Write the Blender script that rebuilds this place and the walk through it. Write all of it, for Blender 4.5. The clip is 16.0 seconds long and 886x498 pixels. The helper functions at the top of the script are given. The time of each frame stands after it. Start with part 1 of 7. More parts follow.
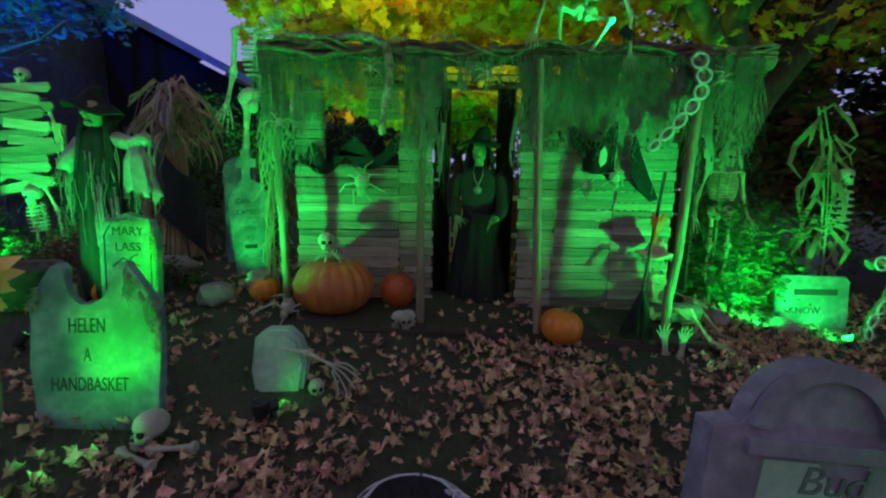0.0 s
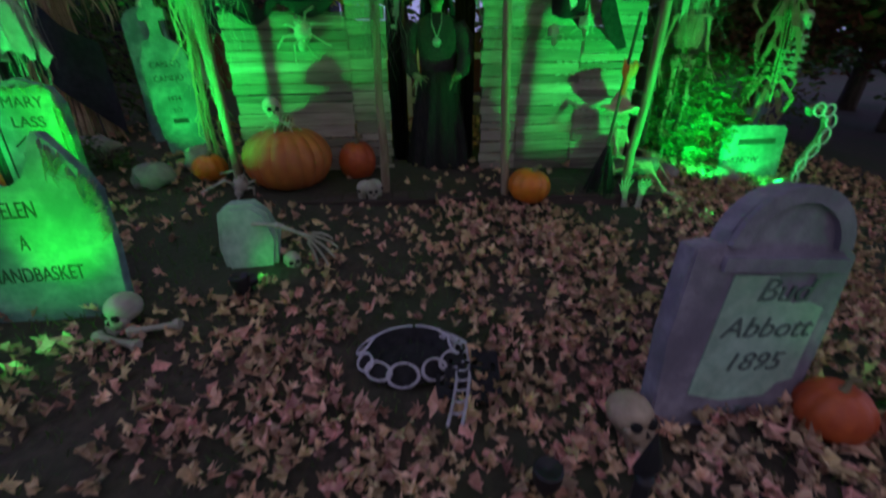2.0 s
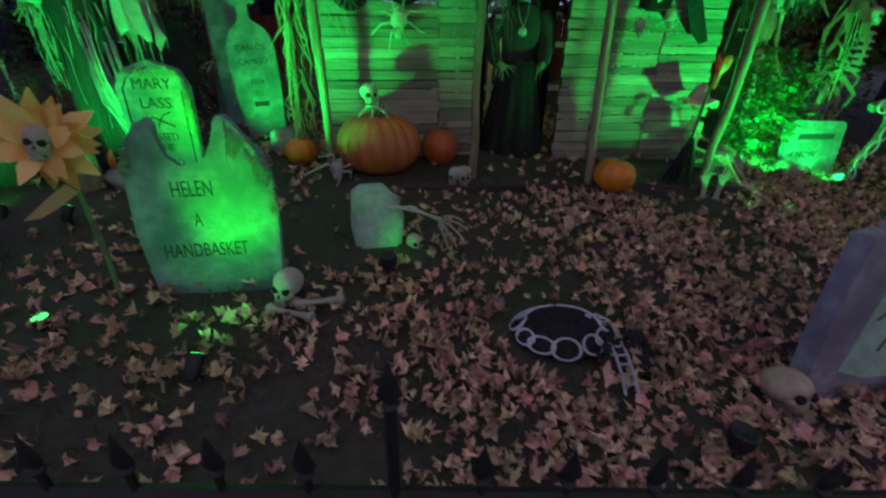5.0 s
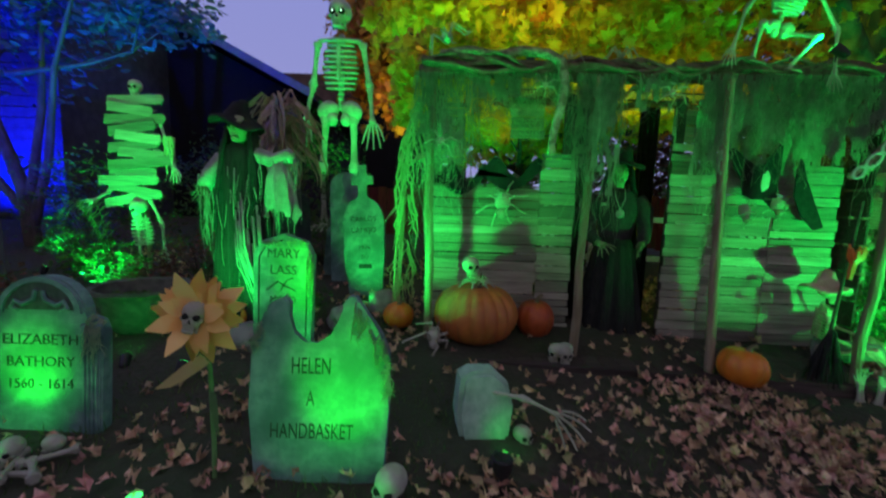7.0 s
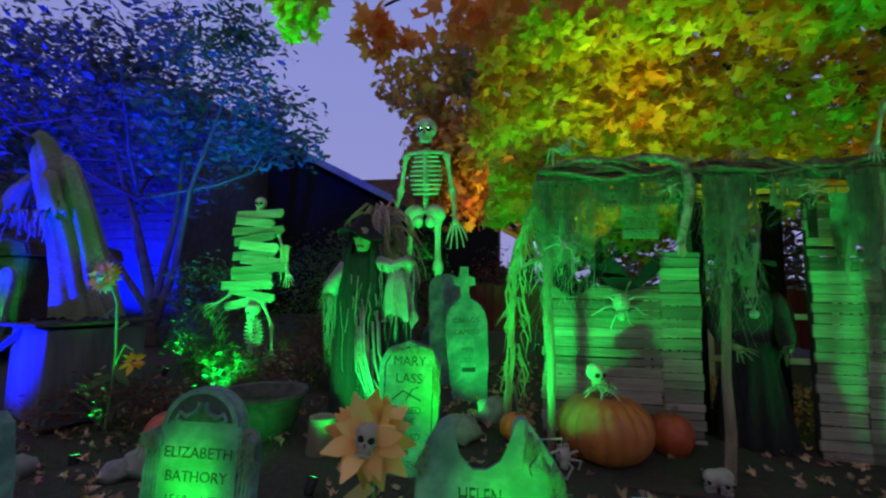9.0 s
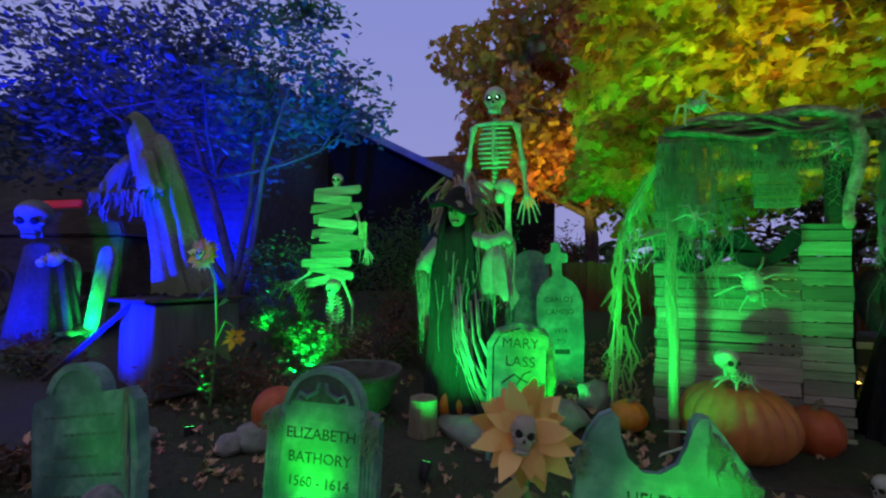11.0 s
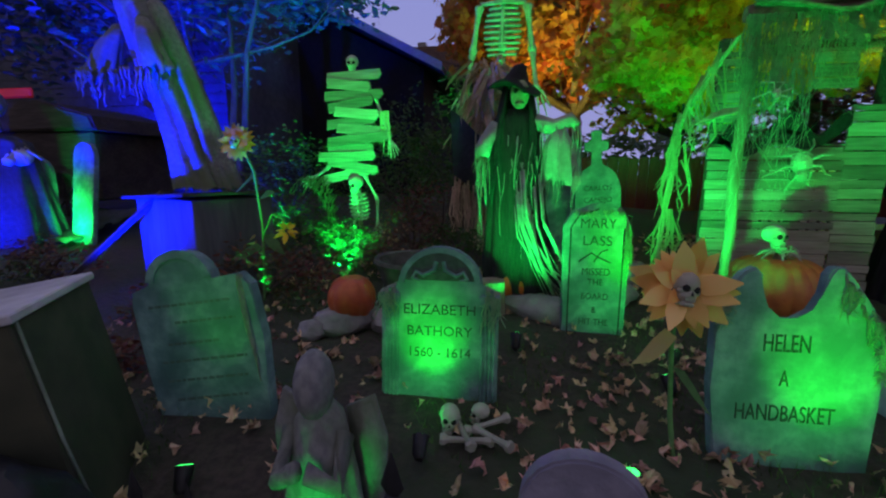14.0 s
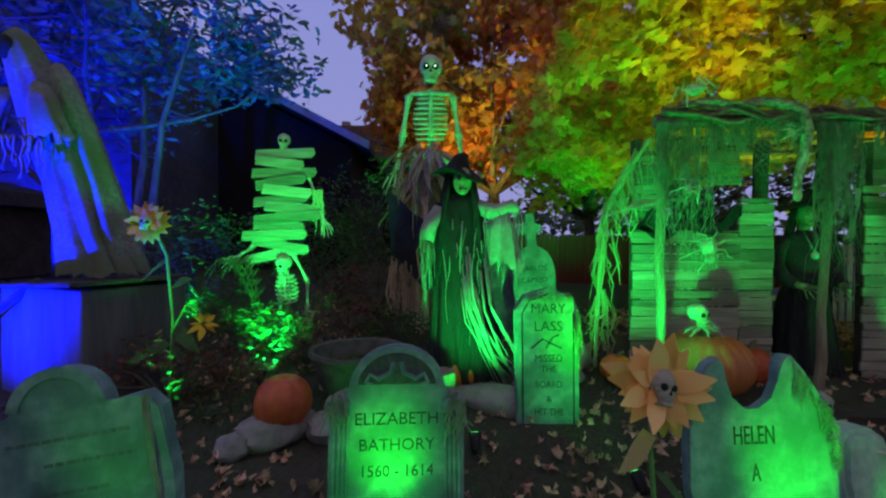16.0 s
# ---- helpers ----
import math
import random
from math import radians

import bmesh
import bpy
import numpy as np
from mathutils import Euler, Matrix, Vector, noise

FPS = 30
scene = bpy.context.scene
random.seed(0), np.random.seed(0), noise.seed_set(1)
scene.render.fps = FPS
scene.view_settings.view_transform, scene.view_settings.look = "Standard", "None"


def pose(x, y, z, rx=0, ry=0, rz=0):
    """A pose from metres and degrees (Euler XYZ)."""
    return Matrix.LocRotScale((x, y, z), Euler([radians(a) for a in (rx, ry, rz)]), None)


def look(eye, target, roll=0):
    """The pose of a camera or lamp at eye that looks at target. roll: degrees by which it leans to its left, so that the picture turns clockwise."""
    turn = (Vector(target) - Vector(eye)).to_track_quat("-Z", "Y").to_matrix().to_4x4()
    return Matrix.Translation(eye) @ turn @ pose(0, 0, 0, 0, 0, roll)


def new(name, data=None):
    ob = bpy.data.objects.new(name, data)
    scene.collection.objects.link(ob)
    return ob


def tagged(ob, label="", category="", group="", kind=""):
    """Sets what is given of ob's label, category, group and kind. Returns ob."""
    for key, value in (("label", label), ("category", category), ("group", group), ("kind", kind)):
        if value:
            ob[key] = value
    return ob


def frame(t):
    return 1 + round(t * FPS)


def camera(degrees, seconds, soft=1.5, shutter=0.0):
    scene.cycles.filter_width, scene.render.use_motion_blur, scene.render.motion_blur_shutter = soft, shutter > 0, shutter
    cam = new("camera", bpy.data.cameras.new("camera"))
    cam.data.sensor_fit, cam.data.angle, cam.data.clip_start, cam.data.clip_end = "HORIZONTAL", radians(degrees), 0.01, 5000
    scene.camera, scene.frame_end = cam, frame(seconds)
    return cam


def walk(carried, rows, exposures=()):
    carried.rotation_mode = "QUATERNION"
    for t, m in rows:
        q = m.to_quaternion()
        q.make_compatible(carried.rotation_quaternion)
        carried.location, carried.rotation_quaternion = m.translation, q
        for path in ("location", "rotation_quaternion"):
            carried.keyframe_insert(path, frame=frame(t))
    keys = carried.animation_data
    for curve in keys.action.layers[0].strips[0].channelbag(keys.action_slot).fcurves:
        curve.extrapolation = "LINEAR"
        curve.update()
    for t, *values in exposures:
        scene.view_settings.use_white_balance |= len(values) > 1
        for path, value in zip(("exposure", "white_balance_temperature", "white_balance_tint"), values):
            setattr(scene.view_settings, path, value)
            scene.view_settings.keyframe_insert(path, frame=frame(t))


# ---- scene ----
cam = camera(94.2, 16.0, soft=2.2, shutter=0.5)
METRES, EYE, TILT, LEAN, TURN = 4.1, 1.35, -8.5, -1.0, 0.0
ROWS = [
    (0.0, 0.0, 0.0, 0.0, 0.0, 0.0, -0.0),
    (0.5, -0.0023, 0.0164, 0.0027, -1.49, 0.51, 0.81),
    (1.0, -0.0056, 0.0299, 0.0119, -2.65, 1.17, 1.38),
    (1.5, -0.0143, 0.0326, -0.0023, -4.4, -7.97, 1.76),
    (2.0, -0.0409, 0.023, -0.0281, -7.48, -17.0, 2.52),
    (2.5, -0.0791, 0.0068, -0.044, -10.15, -23.81, 2.67),
    (3.0, -0.0994, 0.0069, -0.0445, -10.16, -26.29, 2.56),
    (5.5, -0.2678, 0.0164, -0.0115, -5.22, -14.26, 0.29),
    (6.0, -0.2898, 0.0216, -0.0049, -2.24, -8.89, -0.25),
    (6.5, -0.3035, 0.0406, 0.0159, -0.1, -3.55, -0.89),
    (7.0, -0.3135, 0.0538, 0.0304, 1.54, 1.51, -1.26),
    (7.5, -0.3339, 0.0561, 0.0432, 2.51, 7.3, -1.34),
    (8.0, -0.3726, 0.0497, 0.0502, 4.01, 10.79, -1.36),
    (8.5, -0.4216, 0.04, 0.0558, 6.67, 13.15, -1.4),
    (9.0, -0.4507, 0.042, 0.0563, 9.04, 13.9, -1.33),
    (9.5, -0.4797, 0.0597, 0.0621, 11.5, 14.18, -1.5),
    (10.0, -0.5066, 0.0763, 0.0635, 13.48, 12.76, -1.8),
    (12.5, -0.6936, 0.0806, 0.0517, 15.77, 7.97, -2.05),
    (13.0, -0.7265, 0.0813, 0.0486, 15.13, 5.83, -1.9),
    (13.5, -0.7665, 0.0574, 0.0384, 12.84, 2.79, -1.46),
    (14.0, -0.7938, 0.0464, 0.0149, 9.66, -2.17, -0.63),
    (14.5, -0.8085, 0.0524, 0.017, 7.12, 0.44, 0.69),
    (15.0, -0.8264, 0.0674, 0.0339, 3.46, 4.5, 1.36),
    (15.5, -0.8356, 0.0803, 0.0407, 1.24, 5.72, 1.1),
    (16.0, -0.8473, 0.0817, 0.0478, -1.17, 7.56, 0.83),
]
walk(cam, [(t, pose(0, 0, EYE, TILT, LEAN, TURN) @ pose(METRES * x, METRES * y, METRES * z, 90 + pitch, roll, yaw)) for t, x, y, z, yaw, pitch, roll in ROWS])

def gz(x, y):
    """Height of the yard: it falls towards the pavement and to the side of the large tree."""
    return -0.32 + 0.105 * min(max(y, 0.6), 8.5) - 0.04 * min(max(x, -1.5), 2.2) - 0.13 * min(max(x - 2.2, 0), 2.5)


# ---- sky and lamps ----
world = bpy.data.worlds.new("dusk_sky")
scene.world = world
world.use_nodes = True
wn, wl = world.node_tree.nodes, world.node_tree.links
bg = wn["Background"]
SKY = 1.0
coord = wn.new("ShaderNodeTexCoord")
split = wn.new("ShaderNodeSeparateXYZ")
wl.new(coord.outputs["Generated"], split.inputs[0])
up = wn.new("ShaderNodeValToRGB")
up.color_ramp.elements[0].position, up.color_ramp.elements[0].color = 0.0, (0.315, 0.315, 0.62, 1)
# zenith lies out of view; raised to fill the ground from above
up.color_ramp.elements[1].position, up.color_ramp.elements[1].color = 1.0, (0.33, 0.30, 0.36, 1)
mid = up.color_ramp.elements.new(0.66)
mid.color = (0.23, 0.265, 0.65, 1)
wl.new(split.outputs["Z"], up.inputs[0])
# sky behind the camera is unseen; its warm glow is added as front fill
rear_fill = wn.new("ShaderNodeMapRange")
rear_fill.inputs["From Min"].default_value, rear_fill.inputs["From Max"].default_value = 0.1, -1.0
wl.new(split.outputs["Y"], rear_fill.inputs["Value"])
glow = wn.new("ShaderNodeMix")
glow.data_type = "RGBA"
wl.new(rear_fill.outputs[0], glow.inputs[0])
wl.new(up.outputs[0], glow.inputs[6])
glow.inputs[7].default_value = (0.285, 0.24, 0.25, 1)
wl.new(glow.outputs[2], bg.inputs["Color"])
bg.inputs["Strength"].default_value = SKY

# the amber and warm tints serve only added fill lamps
WARM_FILL, PURE = (1.0, 0.82, 0.10), (0.0, 1.0, 0.025)
GREEN, BLUE, AMBER_FILL = (0.0, 1.0, 0.12), (0.0, 0.006, 1.0), (0.52, 1.0, 0.03)


def spot(name, eye, target, watts, degrees=70, colour=GREEN, blend=1.0, size=0.07):
    data = bpy.data.lights.new(name, "SPOT")
    data.energy, data.color, data.spot_size, data.spot_blend, data.shadow_soft_size = watts, colour, radians(degrees), blend, size
    ob = new(name, data)
    ob.matrix_world = look(eye, target)
    return ob


# stake spotlights, real and added: place and height over the ground, what each lights, its power and its spread
STAKES = [
    ((-1.84, 1.58, 0.12), (-1.80, 2.15, 0.42), 78, 48, PURE),
    ((-3.66, 1.98, 0.12), (-3.70, 2.5, 0.38), 58, 48, PURE),
    ((-4.66, 1.62, 0.14), (-4.84, 2.1, 0.62), 10, 50, PURE),
    ((-2.30, 2.72, 0.10), (-2.40, 3.36, 0.78), 190, 42, PURE),
    ((-2.15, 2.98, 0.12), (-1.0, 4.4, 2.15), 440, 78, GREEN),
    ((-2.40, 4.30, 0.10), (-2.0, 4.8, 1.3), 65, 130, GREEN),
    ((2.95, 2.45, 0.12), (1.45, 4.4, 2.15), 660, 84, GREEN),
    ((3.40, 4.10, 0.12), (3.75, 5.0, 0.9), 260, 130, GREEN),
    ((4.20, 4.05, 0.10), (4.30, 4.6, 0.35), 58, 150, GREEN),
    ((-3.2, 3.05, 0.14), (-3.15, 4.1, 1.45), 250, 80, GREEN),
    ((-5.0, 4.05, 0.12), (-5.25, 5.4, 1.4), 560, 76, GREEN),
    ((-3.1, 6.6, 0.15), (-3.5, 8.2, 4.0), 620, 70, GREEN),
    # next three: added fill lamps that brighten the canopy and the trees behind
    ((0.6, 5.6, 0.15), (0.8, 5.2, 4.6), 520, 120, AMBER_FILL),
    ((-1.4, 7.2, 0.15), (-0.6, 8.2, 4.2), 300, 140, GREEN),
    ((-2.2, 12.3, 0.15), (-1.6, 16.0, 8.0), 2300, 75, WARM_FILL),
    ((-7.35, 2.3, 0.15), (-6.9, 3.9, 1.6), 3800, 82, BLUE),
    ((-11.0, 7.85, 0.25), (-10.6, 9.0, 3.4), 2600, 145, BLUE),
    ((-9.5, 3.1, 0.2), (-9.4, 5.6, 5.3), 6200, 80, BLUE),
    ((-10.0, 3.8, 0.2), (-10.7, 5.6, 1.0), 420, 90, BLUE),
    # added fill lamp that greens the tips of the ornamental tree
    ((-6.3, 5.1, 0.15), (-6.8, 7.4, 4.4), 420, 60, GREEN),
    ((-9.35, 4.72, 0.12), (-9.4, 5.15, 0.6), 260, 90, GREEN),
    ((-3.88, 1.02, 0.06), (-3.95, 1.5, 0.16), 26, 52, GREEN),
    ((2.25, 0.95, 0.10), (1.75, 1.2, 0.2), 12, 130, GREEN),
    ((-0.98, 2.34, 0.07), (-0.84, 2.58, 0.02), 1.3, 130, GREEN),
    ((-5.30, 3.15, 0.08), (-5.68, 3.6, 1.5), 190, 44, GREEN),
    ((-2.70, 1.92, 0.10), (-2.98, 2.0, 2.86), 1100, 18, GREEN),
    ((-3.78, 3.22, 0.06), (-4.05, 3.7, 0.45), 6, 115, GREEN),
]
SPOTS = [((x, y, gz(x, y) + h), target, watts, degrees, colour) for (x, y, h), target, watts, degrees, colour in STAKES]
# two added lamps on the shack roof: one fills the tree, one the skeleton
SPOTS += [((-0.7, 3.95, 2.68), (-0.9, 4.4, 4.2), 105, 160, AMBER_FILL), ((1.36, 3.42, 2.60), (1.02, 3.68, 3.0), 45, 130, GREEN)]
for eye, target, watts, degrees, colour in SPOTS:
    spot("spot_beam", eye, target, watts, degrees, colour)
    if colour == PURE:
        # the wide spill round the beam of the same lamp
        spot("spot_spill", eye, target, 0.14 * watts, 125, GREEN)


# ---- materials ----
def material(name, c1, c2, rough=0.8, scale=12.0, bump=0.3, coarse=1.5, metal=0.0, island=0.0, piece=0.0, c3=None, stretch=(1, 1, 1), translucent=0.0):
    m = bpy.data.materials.new(name)
    m.use_nodes = True
    n, l = m.node_tree.nodes, m.node_tree.links
    b = n["Principled BSDF"]
    b.inputs["Roughness"].default_value, b.inputs["Metallic"].default_value = rough, metal
    tc = n.new("ShaderNodeTexCoord")
    mp = n.new("ShaderNodeMapping")
    mp.inputs["Scale"].default_value = stretch
    l.new(tc.outputs["Object"], mp.inputs[0])
    fine, big = n.new("ShaderNodeTexNoise"), n.new("ShaderNodeTexNoise")
    for t, s in ((fine, scale), (big, coarse)):
        t.inputs["Scale"].default_value = s
        t.inputs["Detail"].default_value = 4
        l.new(mp.outputs[0], t.inputs["Vector"])
    mix = n.new("ShaderNodeMix")
    mix.data_type = "RGBA"
    ramp = n.new("ShaderNodeMapRange")
    ramp.inputs["From Min"].default_value, ramp.inputs["From Max"].default_value = 0.36, 0.64
    l.new(fine.outputs["Fac"], ramp.inputs["Value"])
    l.new(ramp.outputs[0], mix.inputs[0])
    mix.inputs[6].default_value, mix.inputs[7].default_value = (*c1, 1), (*c2, 1)
    out = mix.outputs[2]
    mix2 = n.new("ShaderNodeMix")
    mix2.data_type = "RGBA"
    r2 = n.new("ShaderNodeMapRange")
    r2.inputs["From Min"].default_value, r2.inputs["From Max"].default_value = 0.42, 0.62
    l.new(big.outputs["Fac"], r2.inputs["Value"])
    l.new(r2.outputs[0], mix2.inputs[0])
    l.new(out, mix2.inputs[6])
    if c3 is None:
        dark = n.new("ShaderNodeMix")
        dark.data_type, dark.blend_type = "RGBA", "MULTIPLY"
        dark.inputs[0].default_value = 1.0
        dark.inputs[7].default_value = (0.72, 0.7, 0.68, 1)
        l.new(out, dark.inputs[6])
        l.new(dark.outputs[2], mix2.inputs[7])
    else:
        mix2.inputs[7].default_value = (*c3, 1)
    out = mix2.outputs[2]
    if island or piece:
        src = n.new("ShaderNodeNewGeometry").outputs["Random Per Island"] if island else n.new("ShaderNodeObjectInfo").outputs["Random"]
        k = island or piece
        hsv = n.new("ShaderNodeHueSaturation")
        val, hue = n.new("ShaderNodeMapRange"), n.new("ShaderNodeMapRange")
        val.inputs["To Min"].default_value, val.inputs["To Max"].default_value = 1 - 0.6 * k, 1 + 0.5 * k
        hue.inputs["To Min"].default_value, hue.inputs["To Max"].default_value = 0.5 + 0.05 * k, 0.5 - 0.05 * k
        l.new(src, val.inputs["Value"])
        wrap = n.new("ShaderNodeMath")
        wrap.operation = "PINGPONG"
        wrap.inputs[1].default_value = 0.13
        l.new(src, wrap.inputs[0])
        scale7 = n.new("ShaderNodeMath")
        scale7.operation = "MULTIPLY"
        scale7.inputs[1].default_value = 7.7
        l.new(wrap.outputs[0], scale7.inputs[0])
        l.new(scale7.outputs[0], hue.inputs["Value"])
        l.new(val.outputs[0], hsv.inputs["Value"])
        l.new(hue.outputs[0], hsv.inputs["Hue"])
        l.new(out, hsv.inputs["Color"])
        out = hsv.outputs[0]
    l.new(out, b.inputs["Base Color"])
    if bump:
        bp = n.new("ShaderNodeBump")
        bp.inputs["Strength"].default_value, bp.inputs["Distance"].default_value = bump, 0.02
        l.new(fine.outputs["Fac"], bp.inputs["Height"])
        l.new(bp.outputs[0], b.inputs["Normal"])
    if translucent:
        tr = n.new("ShaderNodeBsdfTranslucent")
        l.new(out, tr.inputs["Color"])
        ms = n.new("ShaderNodeMixShader")
        ms.inputs[0].default_value = translucent
        l.new(b.outputs[0], ms.inputs[1])
        l.new(tr.outputs[0], ms.inputs[2])
        l.new(ms.outputs[0], n["Material Output"].inputs["Surface"])
    return m


def emitter(name, colour, strength):
    m = bpy.data.materials.new(name)
    m.use_nodes = True
    b = m.node_tree.nodes["Principled BSDF"]
    b.inputs["Base Color"].default_value = (*colour, 1)
    b.inputs["Emission Color"].default_value = (*colour, 1)
    b.inputs["Emission Strength"].default_value = strength
    return m


M_SOIL = material("soil_and_thin_grass", (0.042, 0.036, 0.026), (0.075, 0.060, 0.045), 0.95, 22, 0.8, 0.9, c3=(0.040, 0.058, 0.026))
M_ASPHALT = material("pavement_concrete", (0.16, 0.155, 0.15), (0.22, 0.215, 0.21), 0.9, 40, 0.3, 1.2)
M_DRYLEAF = material("dry_leaves", (0.44, 0.25, 0.16), (0.78, 0.52, 0.37), 0.75, 30, 0.2, 1.1, island=0.9, c3=(0.54, 0.38, 0.21))
M_GRASS = material("grass", (0.05, 0.13, 0.022), (0.09, 0.19, 0.035), 0.7, 20, 0, 2.0, island=0.5)
M_MAPLE = material("maple_leaves", (0.44, 0.54, 0.045), (0.72, 0.50, 0.05), 0.6, 1.6, 0, 0.5, island=0.5, c3=(0.80, 0.27, 0.045), translucent=0.5)
M_RUST = material("rusty_maple_leaves", (0.55, 0.18, 0.06), (0.66, 0.28, 0.07), 0.7, 1.5, 0, 0.35, island=0.6, c3=(0.50, 0.32, 0.06), translucent=0.5)
# orange of the leaves, raised near full brightness in place of warm light
M_SPRAY = material("lit_orange_maple_leaves", (0.92, 0.42, 0.09), (0.95, 0.55, 0.14), 0.7, 3.0, 0, 0.8, island=0.3, c3=(0.88, 0.32, 0.08), translucent=0.7)
M_GREENLEAF = material("green_leaves", (0.045, 0.11, 0.025), (0.08, 0.17, 0.035), 0.55, 6, 0, 1.0, island=0.5, translucent=0.25)
M_TREELEAF = material("blue_green_small_leaves", (0.065, 0.115, 0.11), (0.11, 0.17, 0.165), 0.5, 6, 0, 1.0, island=0.5, translucent=0.25)
M_REDLEAF = material("dark_red_leaves", (0.12, 0.03, 0.025), (0.18, 0.05, 0.03), 0.6, 6, 0, 1.0, island=0.5, c3=(0.05, 0.08, 0.02))
M_BARK = material("bark", (0.07, 0.055, 0.045), (0.13, 0.105, 0.085), 0.95, 14, 1.0, 1.5, stretch=(1, 1, 0.25))
M_VINE = material("dry_brown_vine_bark", (0.13, 0.085, 0.065), (0.24, 0.165, 0.125), 0.95, 18, 0.8, 2.0)
M_PALLET = material("weathered_pallet_wood", (0.26, 0.25, 0.20), (0.40, 0.38, 0.31), 0.85, 9, 0.35, 1.1, piece=0.75, stretch=(0.35, 3, 4))
M_POLE = material("rough_pole_wood", (0.22, 0.17, 0.11), (0.36, 0.29, 0.20), 0.9, 12, 0.5, 1.5, stretch=(2, 2, 0.3))
M_DARKWOOD = material("dark_old_wood", (0.05, 0.04, 0.033), (0.09, 0.07, 0.058), 0.9, 10, 0.5, 1.2, piece=0.4, stretch=(0.4, 3, 3))
M_FOAM = material("painted_foam_stone", (0.14, 0.25, 0.245), (0.23, 0.36, 0.345), 0.85, 18, 0.5, 4.0, c3=(0.09, 0.17, 0.17))
M_FOAM_PURPLE = material("violet_grey_foam_stone", (0.24, 0.225, 0.28), (0.34, 0.32, 0.39), 0.85, 18, 0.5, 3.0, c3=(0.18, 0.17, 0.215))
# upright stone's own pale green, also colours the lamplight patch on the violet stone
M_FOAM_PALE = material("pale_green_foam_and_lamplight", (0.33, 0.55, 0.42), (0.44, 0.66, 0.52), 0.8, 20, 0.3, 3.0)
M_LETTER = material("black_lettering_paint", (0.02, 0.028, 0.026), (0.06, 0.08, 0.072), 0.85, 60, 0.3)
M_GREYLETTER = material("worn_grey_green_lettering_paint", (0.09, 0.14, 0.125), (0.14, 0.20, 0.18), 0.85, 30, 0.2)
M_GROOVE = material("dark_grey_groove_paint", (0.05, 0.06, 0.06), (0.08, 0.09, 0.09), 0.9, 30, 0.2)
M_BONE = material("plastic_bone", (0.46, 0.47, 0.38), (0.57, 0.57, 0.47), 0.55, 25, 0.3, 4.0, c3=(0.34, 0.33, 0.26))
M_BONE_DARK = material("weathered_bone", (0.46, 0.37, 0.25), (0.60, 0.49, 0.34), 0.7, 25, 0.4, 4.0, c3=(0.30, 0.23, 0.15))
M_SOCKET = material("black_eye_socket", (0.008, 0.008, 0.008), (0.015, 0.015, 0.015), 0.9, 30, 0.0)
M_PUMPKIN = material("orange_pumpkin_skin", (0.52, 0.17, 0.04), (0.62, 0.22, 0.05), 0.5, 14, 0.15, 3.0, c3=(0.45, 0.13, 0.04))
M_PUMPKIN2 = material("bright_orange_pumpkin_skin", (0.75, 0.20, 0.02), (0.82, 0.27, 0.03), 0.4, 14, 0.1, 3.0)
M_REDPUMP = material("red_orange_pumpkin_skin", (0.50, 0.09, 0.03), (0.60, 0.13, 0.035), 0.45, 14, 0.1, 3.0)
M_STEM = material("pumpkin_stem", (0.16, 0.15, 0.08), (0.25, 0.22, 0.12), 0.9, 20, 0.5)
M_MOSS = material("grey_green_moss_gauze", (0.26, 0.33, 0.25), (0.38, 0.46, 0.35), 0.95, 16, 0, 3.0, translucent=0.3)
M_CORN = material("dry_corn_husk", (0.36, 0.38, 0.20), (0.50, 0.50, 0.30), 0.8, 16, 0.2, 3.0, island=0.3, stretch=(2, 2, 0.4))
M_STRAW = material("brown_straw", (0.60, 0.46, 0.31), (0.74, 0.58, 0.40), 0.85, 16, 0.2, 3.0, island=0.4)
M_RAG = material("pale_tattered_gauze", (0.30, 0.34, 0.30), (0.42, 0.46, 0.40), 0.95, 14, 0.2, 3.0)
M_BLACKCLOTH = material("black_cloth", (0.012, 0.012, 0.014), (0.026, 0.026, 0.03), 0.95, 20, 0.4, 2.5)
M_SLATECLOTH = material("slate_cloth", (0.05, 0.055, 0.07), (0.075, 0.08, 0.1), 0.95, 20, 0.3, 2.5)
M_MAUVE = material("dusky_mauve_cloth", (0.035, 0.027, 0.032), (0.055, 0.043, 0.05), 0.95, 30, 0.4, 2.5)
M_SKIRT = material("charcoal_skirt_cloth", (0.014, 0.016, 0.015), (0.028, 0.03, 0.028), 0.95, 22, 0.4, 2.5, stretch=(3, 3, 0.3))
M_BURLAP = material("grey_burlap", (0.16, 0.16, 0.165), (0.25, 0.25, 0.24), 0.95, 30, 0.4, 2.5, c3=(0.13, 0.16, 0.09))
M_MASK = material("greenish_rubber_mask", (0.24, 0.27, 0.15), (0.34, 0.36, 0.22), 0.6, 20, 0.4, 5.0, c3=(0.14, 0.16, 0.08))
M_PETAL = material("orange_fabric_petals", (0.96, 0.68, 0.25), (0.98, 0.80, 0.36), 0.7, 16, 0.1, 4.0, island=0.2, c3=(0.95, 0.60, 0.18), translucent=0.12)
M_PETALY = material("yellow_fabric_petals", (0.94, 0.66, 0.05), (0.96, 0.74, 0.10), 0.7, 16, 0.1, 4.0, island=0.2, translucent=0.3)
M_PALEBLADE = material("pale_yellow_fabric_leaf", (0.78, 0.66, 0.26), (0.86, 0.76, 0.36), 0.7, 16, 0.1, 4.0)
M_STALK = material("green_plastic_stalk", (0.10, 0.24, 0.07), (0.15, 0.32, 0.10), 0.6, 16, 0.1)
